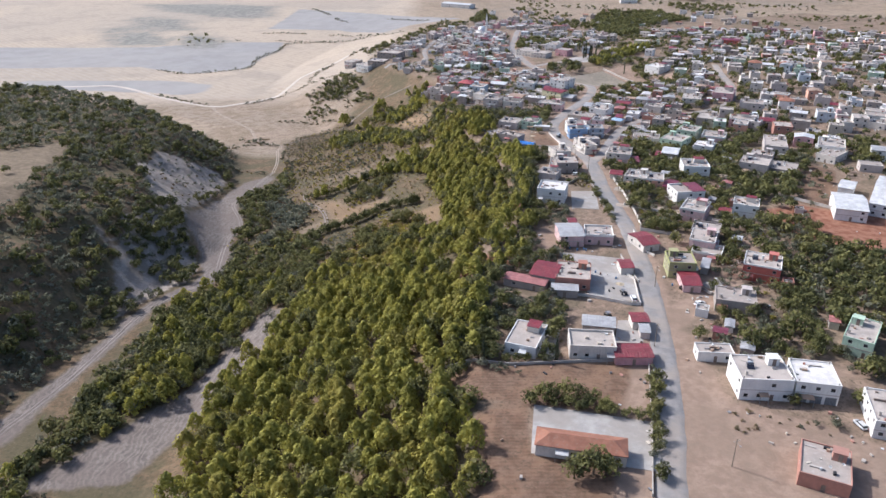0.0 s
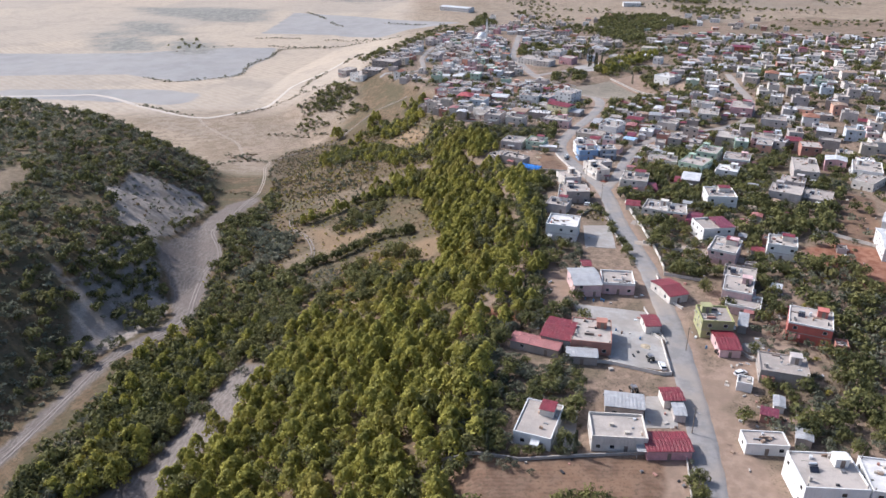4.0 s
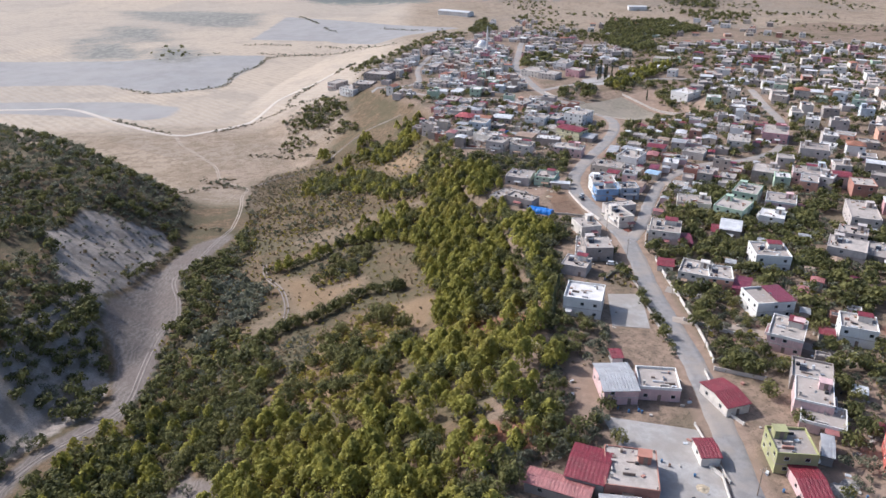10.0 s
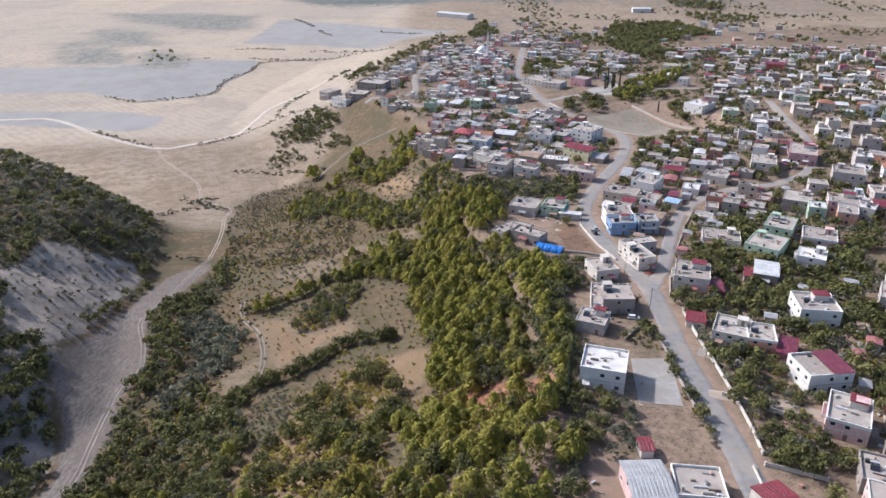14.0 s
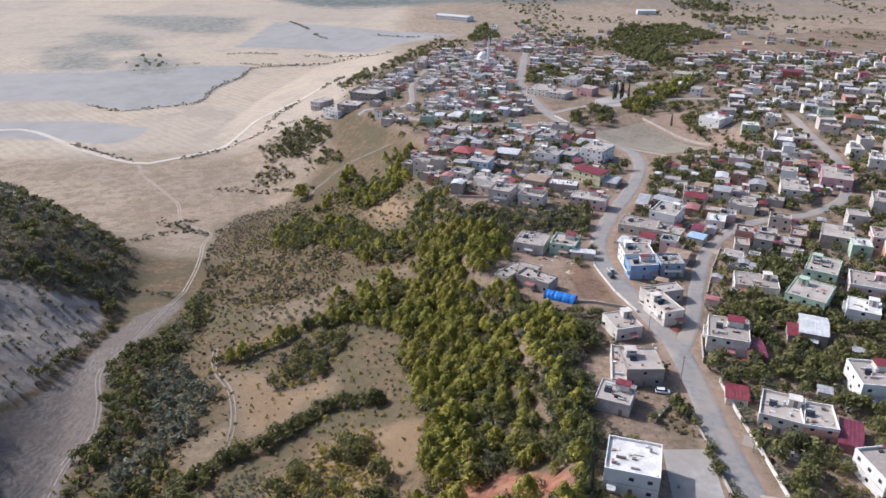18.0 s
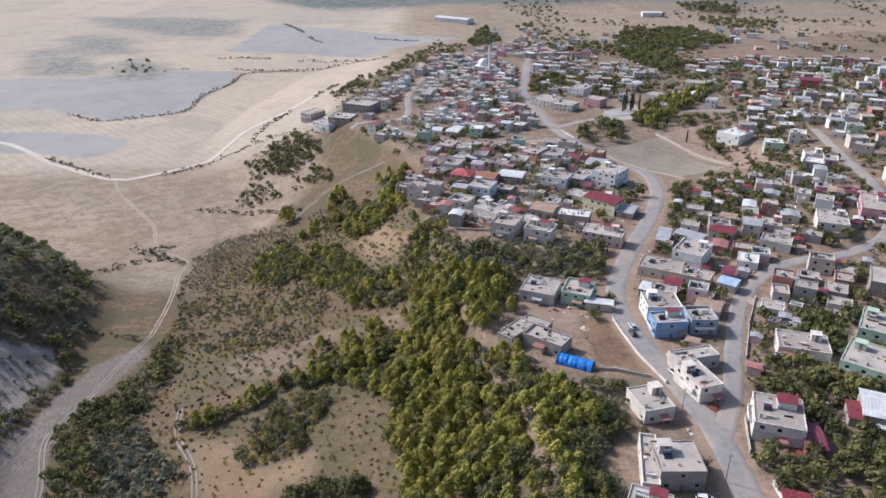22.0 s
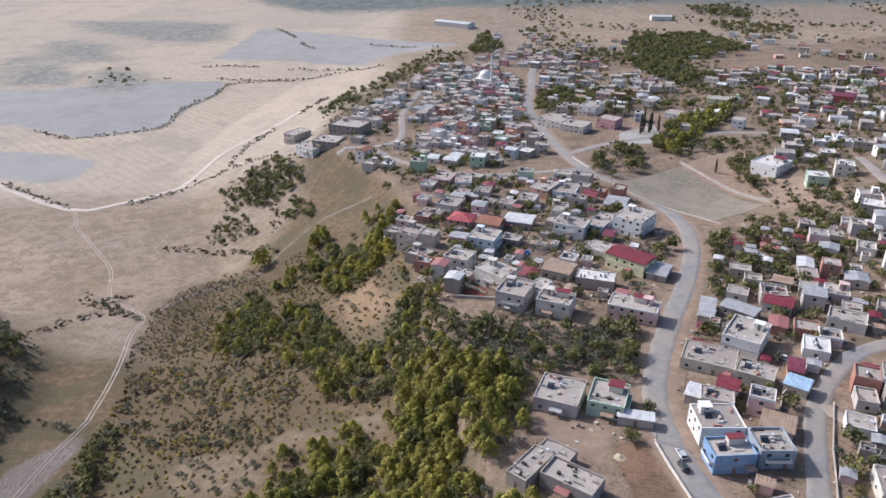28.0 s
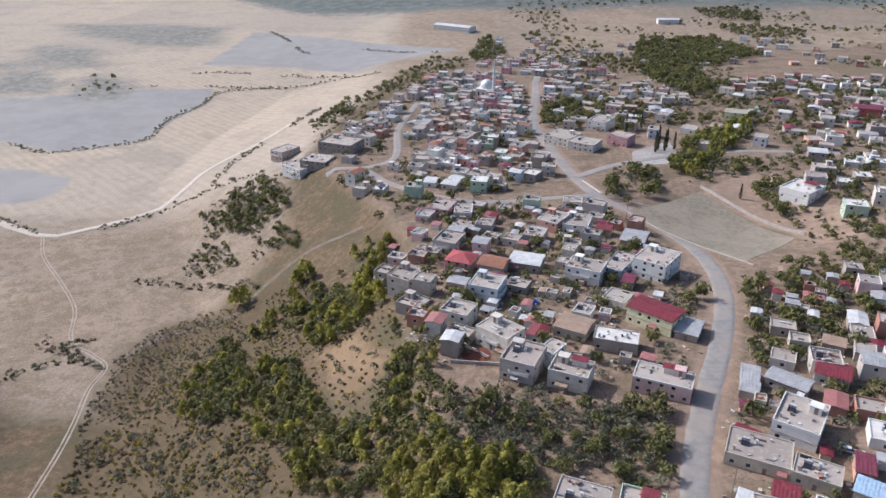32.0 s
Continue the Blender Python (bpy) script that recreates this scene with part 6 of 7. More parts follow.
    for x, y, s in ((-91, 656, 1.4), (-88, 660, 1.2), (-57, 661, 1.5), (-60, 657, 1.2), (-54, 658, 1.1), (-98, 215, 1.2), (-101, 222, 1.1)):
        spots.append((P, x, y, s))
    woods("hillside_wood", list(SPECIES), spots, "dense green and yellow-green wood on the slope", 1)
    # scrub on the west hill
    hill = []
    west = [(-460, 110), (-160, 110), (-158, 190), (-148, 235), (-141, 262), (-140, 280), (-130, 306), (-124, 320), (-124, 332), (-132, 352), (-146, 376), (-152, 400), (-152, 440), (-150, 480), (-150, 498),
            (-158, 530), (-175, 570), (-230, 630), (-300, 665), (-460, 680)]
    for x, y in scatter(west, 3.7, 0.95, rnd):
        if clear(x, y) or not off_roads(x, y, 1):
            continue
        low = inside(np.array([x]), np.array([y]), FLANK)[0] > -1
        gap = noise.noise((x * .05, y * .05, 3.0))
        if low and gap < -.2 or gap < -.42 or along(np.array([x]), np.array([y]), HILLPATH, [2.2] * 5)[0] > 0:
            continue
        # the palest shrub carries the haze over the hill in its leaf colour
        hill.append((rnd.choice((O, B, B) if low else (O, O, O, B, "dusty_shrub")), x, y, rnd.uniform(.55, 1.0) if low else rnd.uniform(.5, .95) * (1.5 if rnd.random() < .12 else 1)))
    hill.append((B, -232, 372, .8))
    for x, y in scatter(SCAR, 4.0, 0.6, rnd):
        hill.append((rnd.choice((S, "dusty_shrub", O)), x, y, rnd.uniform(.2, .9)))
    woods("hill_scrub", list(SPECIES), hill, "grey-green dry scrub covering the hill", 2)
    # hedges and thickets on the plain, greenery inside the far village
    far = []
    for line in ([(-323, 818), (-297, 801), (-275, 785), (-248, 767)], [(-211, 770), (-197, 785), (-176, 806), (-159, 812), (-137, 816), (-108, 814)], [(-150, 820), (-140, 880), (-118, 950), (-100, 1010)],
                 [(-371, 967), (-332, 942), (-304, 948), (-284, 959), (-255, 978), (-257, 1040), (-241, 1096), (-238, 1149), (-199, 1174), (-129, 1191), (-65, 1210)], [(-321, 1175), (-264, 1179), (-227, 1176), (-164, 1177)],
                 [(-296, 1243), (-265, 1252), (-225, 1249)], [(-287, 1584), (-232, 1499), (-191, 1395), (-170, 1365)], [(-106, 1381), (-49, 1352), (4, 1324)], [(-184, 1237), (-165, 1239), (-94, 1212), (-63, 1246)],
                 [(-130, 800), (-120, 760), (-100, 735), (-90, 700)], [(-40, 960), (-70, 900), (-80, 860)], [(-160, 700), (-120, 690), (-80, 668)], [(-160, 620), (-175, 610), (-190, 580)], [(-155, 640), (-172, 628), (-180, 640)]):
        for q in smooth_line(line, 1.5):
            if noise.noise((q.x * .02, q.y * .02, 1.0)) > -.25:
                far.append((rnd.choice((O, S, S)), q.x + rnd.uniform(-3, 3), q.y + rnd.uniform(-3, 3), rnd.uniform(.4, .8)))
    for poly, gap, fill in (([(-135, 742), (-86, 752), (-80, 785), (-110, 805), (-146, 780)], 4.5, .9), ([(-60, 1080), (-20, 1000), (20, 1130), (60, 1240), (0, 1260)], 8, .9),
                            ([(-76, 900), (-40, 1000), (-20, 1090), (-50, 1100), (-90, 960)], 8, .7),
                            ([(150, 900), (240, 860), (250, 1010), (220, 1130), (330, 1160), (300, 1040)], 8, .9), ([(116, 574), (147, 600), (160, 612), (195, 630), (180, 560), (153, 548), (123, 544), (109, 552)], 5, .92),
                            ([(186, 555), (214, 600), (214, 675), (195, 640), (180, 590)], 5.5, .8), ([(150, 735), (240, 760), (235, 790), (160, 770)], 5.5, .85), ([(105, 745), (135, 740), (140, 765), (110, 770)], 5, .9),
                            ([(205, 700), (230, 690), (240, 740), (210, 745)], 6, .9), 
                            ([(200, 280), (420, 280), (330, 470), (260, 430), (230, 400)], 8, .75), ([(120, 190), (300, 150), (300, 240), (175, 270), (140, 270), (117, 235)], 4.8, .9),
                            ([(-75, 800), (-40, 720), (20, 700), (78, 745), (90, 1010), (60, 1120), (0, 1100), (-30, 960)], 9, .6), ([(10, 640), (90, 620), (92, 700), (0, 690)], 8, .6),
                            ([(190, 560), (420, 520), (640, 900), (560, 1080), (250, 1090), (240, 800)], 6.8, .85), ([(100, 860), (220, 860), (215, 1040), (120, 1150)], 9, .75),
                            ([(150, 440), (320, 440), (320, 540), (180, 560)], 8, .7), ([(140, 300), (230, 330), (240, 430), (170, 440), (140, 380)], 7, .75),
                            ([(100, 1180), (230, 1120), (330, 1180), (300, 1300), (150, 1330)], 8, .85), ([(60, 1210), (600, 1130), (900, 1300), (900, 1900), (100, 1900)], 15.5, 1.0), ([(700, 500), (1200, 800), (1200, 1300), (700, 1200)], 16, .9),
                            
                            ([(-97, 930), (-90, 978), (-81, 1051), (-64, 947), (-81, 911), (-88, 891)], 5, .9), ([(-433, 1222), (-417, 1243), (-354, 1202), (-326, 1161), (-344, 1117), (-387, 1127)], 14, .6)):
        for x, y in scatter(poly, gap, fill, rnd):
            if gap > 15 and noise.noise((x * .008, y * .008, 5.0)) < .1:
                continue
            if free(x, y, 1.0) and off_roads(x, y, 2) and not clear(x, y):
                far.append((rnd.choice((B, B, O, O, S)), x, y, rnd.uniform(.5, 1.05) * (1.25 if gap > 15 else 1)))
    for poly, gap, fill, kinds in (([(84, 182), (120, 190), (150, 240), (160, 300), (130, 300), (108, 262), (92, 222)], 3.2, .85, (O, O, B, S)), ([(84, 288), (128, 270), (150, 330), (150, 400), (110, 404), (86, 372)], 3.2, .8, (O, B, B, S, Y)),
                                   ([(96, 402), (124, 398), (150, 470), (118, 452)], 3.4, .7, (O, B, S)), ([(118, 178), (190, 160), (215, 262), (160, 268), (140, 240)], 3.6, .85, (O, O, B, B, B)), ([(146, 322), (165, 322), (200, 385), (240, 380), (260, 430), (170, 440), (146, 400)], 3.6, .8, (O, B, B)),
                                   ([(0, 180), (34, 176), (44, 236), (34, 262), (10, 250)], 2.7, .9, (O, O, O, B, S)), ([(40, 232), (46, 270), (36, 300), (44, 340), (52, 372), (52, 400), (38, 400), (34, 300), (28, 262), (34, 240)], 2.9, .9, (O, B, S, O)),
                                   ([(96, 470), (150, 500), (160, 560), (120, 560)], 4.5, .6, (O, B, S)), ([(0, 540), (90, 520), (110, 580), (96, 640), (10, 650)], 5.0, .55, (O, B, S)), ([(60, 452), (88, 520), (96, 540), (76, 520), (52, 505)], 3.6, .7, (O, S, B)),
                                   ([(84, 400), (130, 395), (240, 470), (240, 610), (120, 610), (110, 540), (80, 470)], 4.6, .34, (B, B, O)), ([(-10, 545), (80, 530), (112, 600), (112, 690), (0, 690)], 5.0, .3, (B, O)), ([(112, 396), (165, 400), (172, 440), (135, 468)], 3.2, .95, (B, O)), ([(42, 262), (50, 262), (54, 300), (58, 316), (52, 345), (56, 372), (66, 400), (52, 420), (42, 420)], 2.9, .8, (O, S, B, O)), ([(80, 80), (180, 80), (180, 150), (124, 150), (110, 130)], 4.0, .5, (O, B, S)), ([(-26, 690), (30, 640), (60, 700), (10, 740), (-40, 760)], 5, .6, (O, S, B))):
        for x, y in scatter(poly, gap, fill, rnd):
            if free(x, y, .3) and off_roads(x, y, 3.2 if x > 60 else 1.5) and not clear(x, y):
                far.append((rnd.choice(kinds), x, y, rnd.uniform(.42, 1.05)))
    woods("village_greenery", list(SPECIES), far, "scattered green trees between far houses", 3)
    # single trees in gardens beside the houses
    gardens = [[(84, 290), (120, 280), (130, 330), (100, 332), (84, 325)], [(84, 366), (110, 330), (147, 328), (147, 380), (110, 400)], [(97, 405), (121, 402), (136, 419), (128, 440), (108, 446), (99, 419)],
               [(82, 190), (118, 195), (140, 240), (110, 235), (92, 205)], [(118, 250), (170, 250), (160, 300), (130, 300)],
               [(0, 190), (30, 185), (45, 240), (30, 270), (10, 260)], [(96, 480), (140, 470), (150, 530), (110, 545)],
               [(0, 560), (70, 540), (100, 560), (90, 620), (20, 640)], [(150, 340), (200, 390), (180, 420), (145, 380)]]
    for g in gardens:
        for x, y in scatter(g, 5.4, 0.75, rnd):
            if free(x, y, 0.8) and off_roads(x, y, 1.5) and len(TREES) < 225:
                tree(rnd.choice((O, O, B, B, Y)), x, y, rnd.uniform(.5, .95))
    for x, y, s in ((40, 318, 1.0), (41, 324, .9), (43, 330, 1.1), (44, 336, .85), (39, 312, .8), (174, 714, .9), (34, 187.6, .8), (12, 188, .75), (150, 800, 1.3), (153, 805, 1.5), (157, 803, 1.4), (160, 810, 1.3), (164, 806, 1.2)):
        tree("cypress_tree", x, y, s)
    for x, y, s in ((36, 138.5, 1.45), (31.5, 137, 1.0), (39.5, 138, 1.1), (140, 290, 1.3), (132, 265, 1.1), (96, 197, 1.25), (103, 198, 1.05), (113, 204, 1.3), (117, 199, 1.0), (81.5, 201, .85), (95, 275, 1.0), (113.5, 265, .9), (96.5, 166, .6), (115, 167, .8), (24, 166.5, .75), (27.5, 169, .85), (31, 170, .9), (34.5, 170, .9), (38, 169, .85), (41.5, 167, .75), (44.5, 164.5, .65), (19, 187.5, .5), (22, 187.5, .55), (25, 187.5, .5), (60, 450, .8), (68, 463, .7), (118, 372, 1.15), (124, 376, 1.0), (120, 367, .9), (98, 262, .9), (72, 372, .6), (62.5, 178, .7), (61, 172, .7), (59, 165, .6), (141, 290, 1.2), (48, 255, .8)):
        tree("broadleaf_tree", x, y, s)


plant()

# ---------------------------------------------------------------- garden and road walls
def wall_run(pts, h, thick, material, label, coping=True):
    """A free-standing wall stepped along the land, with a coping course and piers as parts."""
    line = [Vector(p) for p in pts]
    x0, y0 = pts[0]
    root = new("garden_wall")
    root.matrix_basis = Matrix.Translation((x0, y0, ground(x0, y0)))
    base = root.matrix_basis.translation
    tagged(root, label, "wall", group="garden walls")
    v, f, cv, cf = [], [], [], []
    for a, b in zip(line, line[1:]):
        n = max(1, int((b - a).length / 4))
        for k in range(n):
            p, q = a.lerp(b, k / n), a.lerp(b, (k + 1) / n)
            way = (q - p).normalized()
            s = Vector((-way.y, way.x)) * thick / 2
            zp, zq = ground(*p), ground(*q)
            for V, F, t, lo, hi in ((v, f, 1.0, -0.5, h), (cv, cf, 1.25, h + .003, h + .09)):
                m = len(V)
                for c, zc in ((p - s * t, zp), (q - s * t, zq), (q + s * t, zq), (p + s * t, zp)):
                    V.append((c.x - base.x, c.y - base.y, zc + lo - base.z))
                for c, zc in ((p - s * t, zp), (q - s * t, zq), (q + s * t, zq), (p + s * t, zp)):
                    V.append((c.x - base.x, c.y - base.y, zc + hi - base.z))
                F += [tuple(m + i for i in g) for g in BOX_F]
    part("wall", mesh_of("wall", v, f, material), root)
    if coping:
        part("coping", mesh_of("coping", cv, cf, M_BLOCK), root)
    pier = boxes("pier", [(-.2, -.2, -.5, .2, .2, h + .2)], material)
    for p in pts:
        part("pier", pier, root, Matrix.Translation((p[0] - base.x, p[1] - base.y, ground(*p) - base.z)))
    return root


wall_run([(87, 366), (86.2, 350), (86.6, 334), (86.6, 316), (86, 301), (85, 292)], 1.3, 0.22, M_LIME, "pale plastered wall along the road")
wall_run([(66.2, 449), (67.2, 440), (69.4, 425), (73.6, 410)], 1.0, 0.2, M_LIME, "pale plastered wall beside a ploughed plot")
wall_run([(51, 418), (60, 417), (70, 413)], 0.9, 0.2, M_BLOCK, "rough block wall below a ploughed plot")
wall_run([(0, 190), (20, 185.5), (38, 187), (59, 188)], 0.8, 0.25, M_BLOCK, "low grey block wall at a field edge")
wall_run([(61.6, 186), (55.2, 157), (48.6, 131)], 0.8, 0.22, M_BLOCK, "low grey wall along the road")
wall_run([(40, 230.5), (51, 228.6), (65, 222.5), (68, 222.5), (70.4, 242), (68.4, 245)], 1.1, 0.22, M_LIME, "pale wall round a concrete farmyard")
wall_run([(63, 347), (69, 354.4), (73, 351), (74.2, 338), (73.6, 325), (74, 312)], 0.9, 0.22, M_BLOCK, "curved block wall round a green plot")
wall_run([(157, 729), (172, 696), (187, 664)], 1.6, 0.25, M_BLOCK, "pale retaining wall of the sports field")
wall_run([(105, 692), (122, 659), (141, 612)], 0.5, 0.2, M_BLOCK, "low pale wall of the sports field")
wall_run([(86, 378), (90, 392), (96, 402)], 1.2, 0.22, M_BLOCK, "block wall beside the side road")
wall_run([(102.6, 424), (112, 446), (122, 466)], 0.8, 0.22, M_BLOCK, "low stone wall beside the side road")
wall_run([(99, 452), (109, 470), (128, 489)], 1.6, 0.3, M_BLOCK, "stone retaining wall along the side road")
wall_run([(83.5, 317), (97, 308), (110, 301)], 1.2, 0.2, M_LIME, "pale wall along a garden lane")
wall_run([(84, 288), (97, 282.5)], 1.2, 0.2, M_LIME, "short pale wall along a garden lane")
wall_run([(89, 339), (100, 337), (122, 335)], 1.0, 0.2, M_BLOCK, "grey block wall along a lane")
wall_run([(80.8, 287), (79.8, 268), (83, 262)], 0.9, 0.25, M_LIME, "pale low wall beside a red-roofed shed")
wall_run([(70, 262), (71.5, 240)], 0.8, 0.2, M_LIME, "short pale wall at the road edge")
wall_run([(-2, 560), (4, 553), (18, 547), (26, 538)], 1.2, 0.25, M_BLOCK, "grey terrace wall below ridge houses")
wall_run([(14, 536), (30, 534)], 1.0, 0.25, M_BLOCK, "grey terrace wall above a red plot")
wall_run([(160, 330), (179, 311)], 1.3, 0.2, M_LIME, "pale wall between brown plots")
wall_run([(92, 236), (95, 230), (104, 229)], 1.0, 0.2, M_BLOCK, "block wall round a cluttered yard")
wall_run([(120, 700), (98, 716), (92, 738)], 0.9, 0.25, M_LIME, "low pale wall above the bend")


# ---------------------------------------------------------------- vehicles
def lofted(sections):
    """A closed hull through rounded cross-sections (x, half width, z low, z high)."""
    v, f = [], []
    for x, w, z0, z1 in sections:
        r = min(0.12, (z1 - z0) * .3, w * .3)
        v += [(x, -w, z0 + r), (x, -w + r, z0), (x, w - r, z0), (x, w, z0 + r), (x, w, z1 - r), (x, w - r, z1), (x, -w + r, z1), (x, -w, z1 - r)]
    n = len(sections)
    for k in range(n - 1):
        for j in range(8):
            a, b = k * 8 + j, k * 8 + (j + 1) % 8
            f.append((a, b, b + 8, a + 8))
    f += [tuple(range(7, -1, -1)), tuple(range((n - 1) * 8, n * 8))]
    return v, f


def wheel_meshes(r, w):
    v, f = tube(r, w, 14)
    rv, rf = tube(r * .58, w + .02, 10)
    turn = pose(0, 0, 0, 90)
    return (mesh_of("wheel", [tuple(turn @ Vector(q)) for q in v], f, M_TYRE), mesh_of("rim", [tuple(turn @ Vector(q)) for q in rv], rf, M_STEEL))


M_CARGLASS = simple("car_glass", (0.02, 0.025, 0.03), 0.08, vary=0.1)
M_LAMP = simple("car_lamp", (0.7, 0.7, 0.68), 0.2, vary=0.1)
M_REDLAMP = simple("car_red_lamp", (0.4, 0.02, 0.02), 0.3, vary=0.1)
CARWHEEL = wheel_meshes(0.31, 0.2)
BIGWHEEL = wheel_meshes(0.72, 0.4)
MIDWHEEL = wheel_meshes(0.42, 0.28)


def car(x, y, ang, colour, lift, van=False):
    paint = simple("car_paint_" + colour, {"white": (0.78, 0.78, 0.78), "silver": (0.5, 0.51, 0.53), "dark": (0.05, 0.055, 0.06), "beige": (0.62, 0.56, 0.46)}[colour], 0.25, 0.1, vary=0.08)
    root = new("van" if van else "car")
    root.matrix_basis = pose(x, y, ground(x, y) + lift, 0, 0, ang)
    tagged(root, f"{colour} {'minibus standing' if van else 'saloon car parked'} on dusty ground", "van" if van else "car", group="parked vehicles")
    L = 2.4 if van else 2.1
    v, f = lofted([(-L, .72, .35, .8), (-L + .15, .82, .25, .92), (-.6, .86, .22, .95), (L - .5, .84, .22, .88), (L - .12, .76, .26, .8), (L, .66, .35, .68)])
    part("body", mesh_of("body", v, f, paint, True), root)
    top = 1.95 if van else 1.42
    v, f = lofted([(-L + .12, .70, .88, 1.0), (-L + .35, .72, .88, top - .06), (0, .74, .88, top), (.55, .72, .88, top - .06), (1.35 if not van else 1.75, .74, .86, .98)])
    part("cabin_glass", mesh_of("cabin_glass", v, f, M_CARGLASS, True), root)
    part("roof", boxes("roof", [(-L + .4, -.66, top - .03, .5, .66, top + .025)], paint), root)
    for sx in (-1.32, 1.3):
        for sy in (-1, 1):
            w = part("wheel", CARWHEEL[0], root, pose(sx, .84 if sy > 0 else -.64, .31))
            part("rim", CARWHEEL[1], w)
    for sy in (-.55, .55):
        part("headlight", boxes("headlight", [(L - .08, -.14, .55, L + .02, .14, .68)], M_LAMP), root, pose(0, sy, 0))
        part("tail_light", boxes("tail_light", [(-L - .02, -.12, .62, -L + .06, .12, .8)], M_REDLAMP), root, pose(0, sy, 0))
    part("bumper", boxes("bumper", [(L - .05, -.6, .3, L + .05, .6, .45)], M_TYRE), root)


car(68.8, 360.9, -12, "white", 0.0)
car(77.3, 414.6, 112, "beige", 0.2, van=True)
car(71.5, 443.5, 100, "silver", 0.2)
car(70.6, 438.8, 100, "dark", 0.2)
car(78.9, 444.0, 105, "white", 0.0)
car(110.0, 156.6, 100, "silver", 0.02)
car(41.5, 598.2, -20, "white", 0.0)
car(88.6, 222.9, 20, "white", 0.02)
car(118.4, 490.5, -25, "white", 0.0)
car(106.0, 729.4, 60, "dark", 0.0)
car(66.5, 226.5, 90, "white", 0.14)


def tractor(x, y, ang, lift):
    paint = simple("tractor_paint", (0.10, 0.11, 0.13), 0.5)
    root = new("tractor")
    root.matrix_basis = pose(x, y, ground(x, y) + lift, 0, 0, ang)
    tagged(root, "dark farm tractor standing in a yard", "tractor", group="parked vehicles")
    v, f = lofted([(-.6, .35, .75, 1.15), (.2, .36, .7, 1.35), (1.5, .34, .7, 1.3), (1.75, .28, .75, 1.2)])
    part("bonnet", mesh_of("bonnet", v, f, paint, True), root)
    part("cab", boxes("cab", [(-1.1, -.55, 2.1, .1, .55, 2.2)] + [(a, b, 1.0, a + .06, b + .06, 2.1) for a in (-1.05, 0.0) for b in (-.52, .46)], M_STEEL), root)
    part("seat", boxes("seat", [(-.9, -.25, .95, -.45, .25, 1.1), (-.95, -.25, 1.1, -.85, .25, 1.5)], M_TYRE), root)
    for sy in (-1, 1):
        w = part("wheel", BIGWHEEL[0], root, pose(-.75, .95 if sy > 0 else -.55, .72))
        part("rim", BIGWHEEL[1], w)
        w = part("wheel", MIDWHEEL[0], root, pose(1.35, .72 if sy > 0 else -.44, .42))
        part("rim", MIDWHEEL[1], w)
    part("exhaust", mesh_of("exhaust", *tube(.04, .9, 8), M_STEEL), root, pose(.9, .1, 1.25))


tractor(55.1, 214.6, 100, 0.0)
tractor(63.9, 230.5, 95, 0.14)
tractor(86.4, 234.0, 20, 0.0)


# ---------------------------------------------------------------- tarpaulin tunnel, poles, heaps
def tunnel(x, y, ang, L, R, label):
    """A hooped shelter under a creased blue tarpaulin, with its hoops and end sheet."""
    root = new("tarpaulin_shelter")
    root.matrix_basis = pose(x, y, ground(x, y), 0, 0, ang)
    tagged(root, label, "shelter")
    v, f = [], []
    nu, nv = 36, 14
    for i in range(nu + 1):
        u = -L / 2 + L * i / nu
        for j in range(nv + 1):
            a = math.pi * j / nv
            r = R * (1 + .07 * noise.noise((u * .9, a * 2.2, x)) + .03 * math.sin(u * 4.2))
            v.append((u, -r * math.cos(a), max(r * math.sin(a) * .95, -.3) - (.3 if j in (0, nv) else 0)))
    for i in range(nu):
        for j in range(nv):
            q = i * (nv + 1) + j
            f.append((q, q + 1, q + nv + 2, q + nv + 1))
    f += [tuple(range(nv + 1)), tuple(range(nu * (nv + 1) + nv, nu * (nv + 1) - 1, -1))]
    part("tarpaulin", mesh_of("tarpaulin", v, f, M_TARP, True), root)
    for i in range(5):
        u = -L / 2 + L * i / 4
        hv, hf = [], []
        for j in range(13):
            a = math.pi * j / 12
            for dr, du in ((1.1, -.04), (1.14, -.04), (1.14, .04), (1.1, .04)):
                hv.append((u + du, -R * dr * math.cos(a), R * dr * math.sin(a) * .95 - (.3 if j in (0, 12) else 0)))
        for j in range(12):
            for k in range(4):
                hf.append((j * 4 + k, j * 4 + (k + 1) % 4, j * 4 + 4 + (k + 1) % 4, j * 4 + 4 + k))
        part("hoop", mesh_of("hoop", hv, hf, M_TARP), root)


tunnel(48.6, 420.6, -27, 11.0, 2.5, "crumpled bright blue tarpaulin over hooped shelter")
tunnel(44.4, 578.0, 8, 4.6, 1.4, "small bright blue tarpaulin over stacked goods")


def pole(x, y, h=8.5):
    root = new("utility_pole")
    root.matrix_basis = pose(x, y, ground(x, y), 0, 0, 20)
    tagged(root, "thin grey utility pole beside the road", "pole", group="utility poles")
    part("post", mesh_of("post", *tube(.14, h + .5, 8, .09), M_WOODPOLE), root, pose(0, 0, -.5))
    part("crossarm", boxes("crossarm", [(-.9, -.05, h - .7, .9, .05, h - .6)], M_WOODPOLE), root)
    for s in (-.8, 0.25, .8):
        part("insulator", mesh_of("insulator", *tube(.05, .16, 6), M_TANK), root, pose(s, 0, h - .6))
    part("lamp_arm", boxes("lamp_arm", [(-.03, -1.3, h - 1.2, .03, 0, h - 1.14), (-.1, -1.6, h - 1.24, .1, -1.1, h - 1.12)], M_STEEL), root)


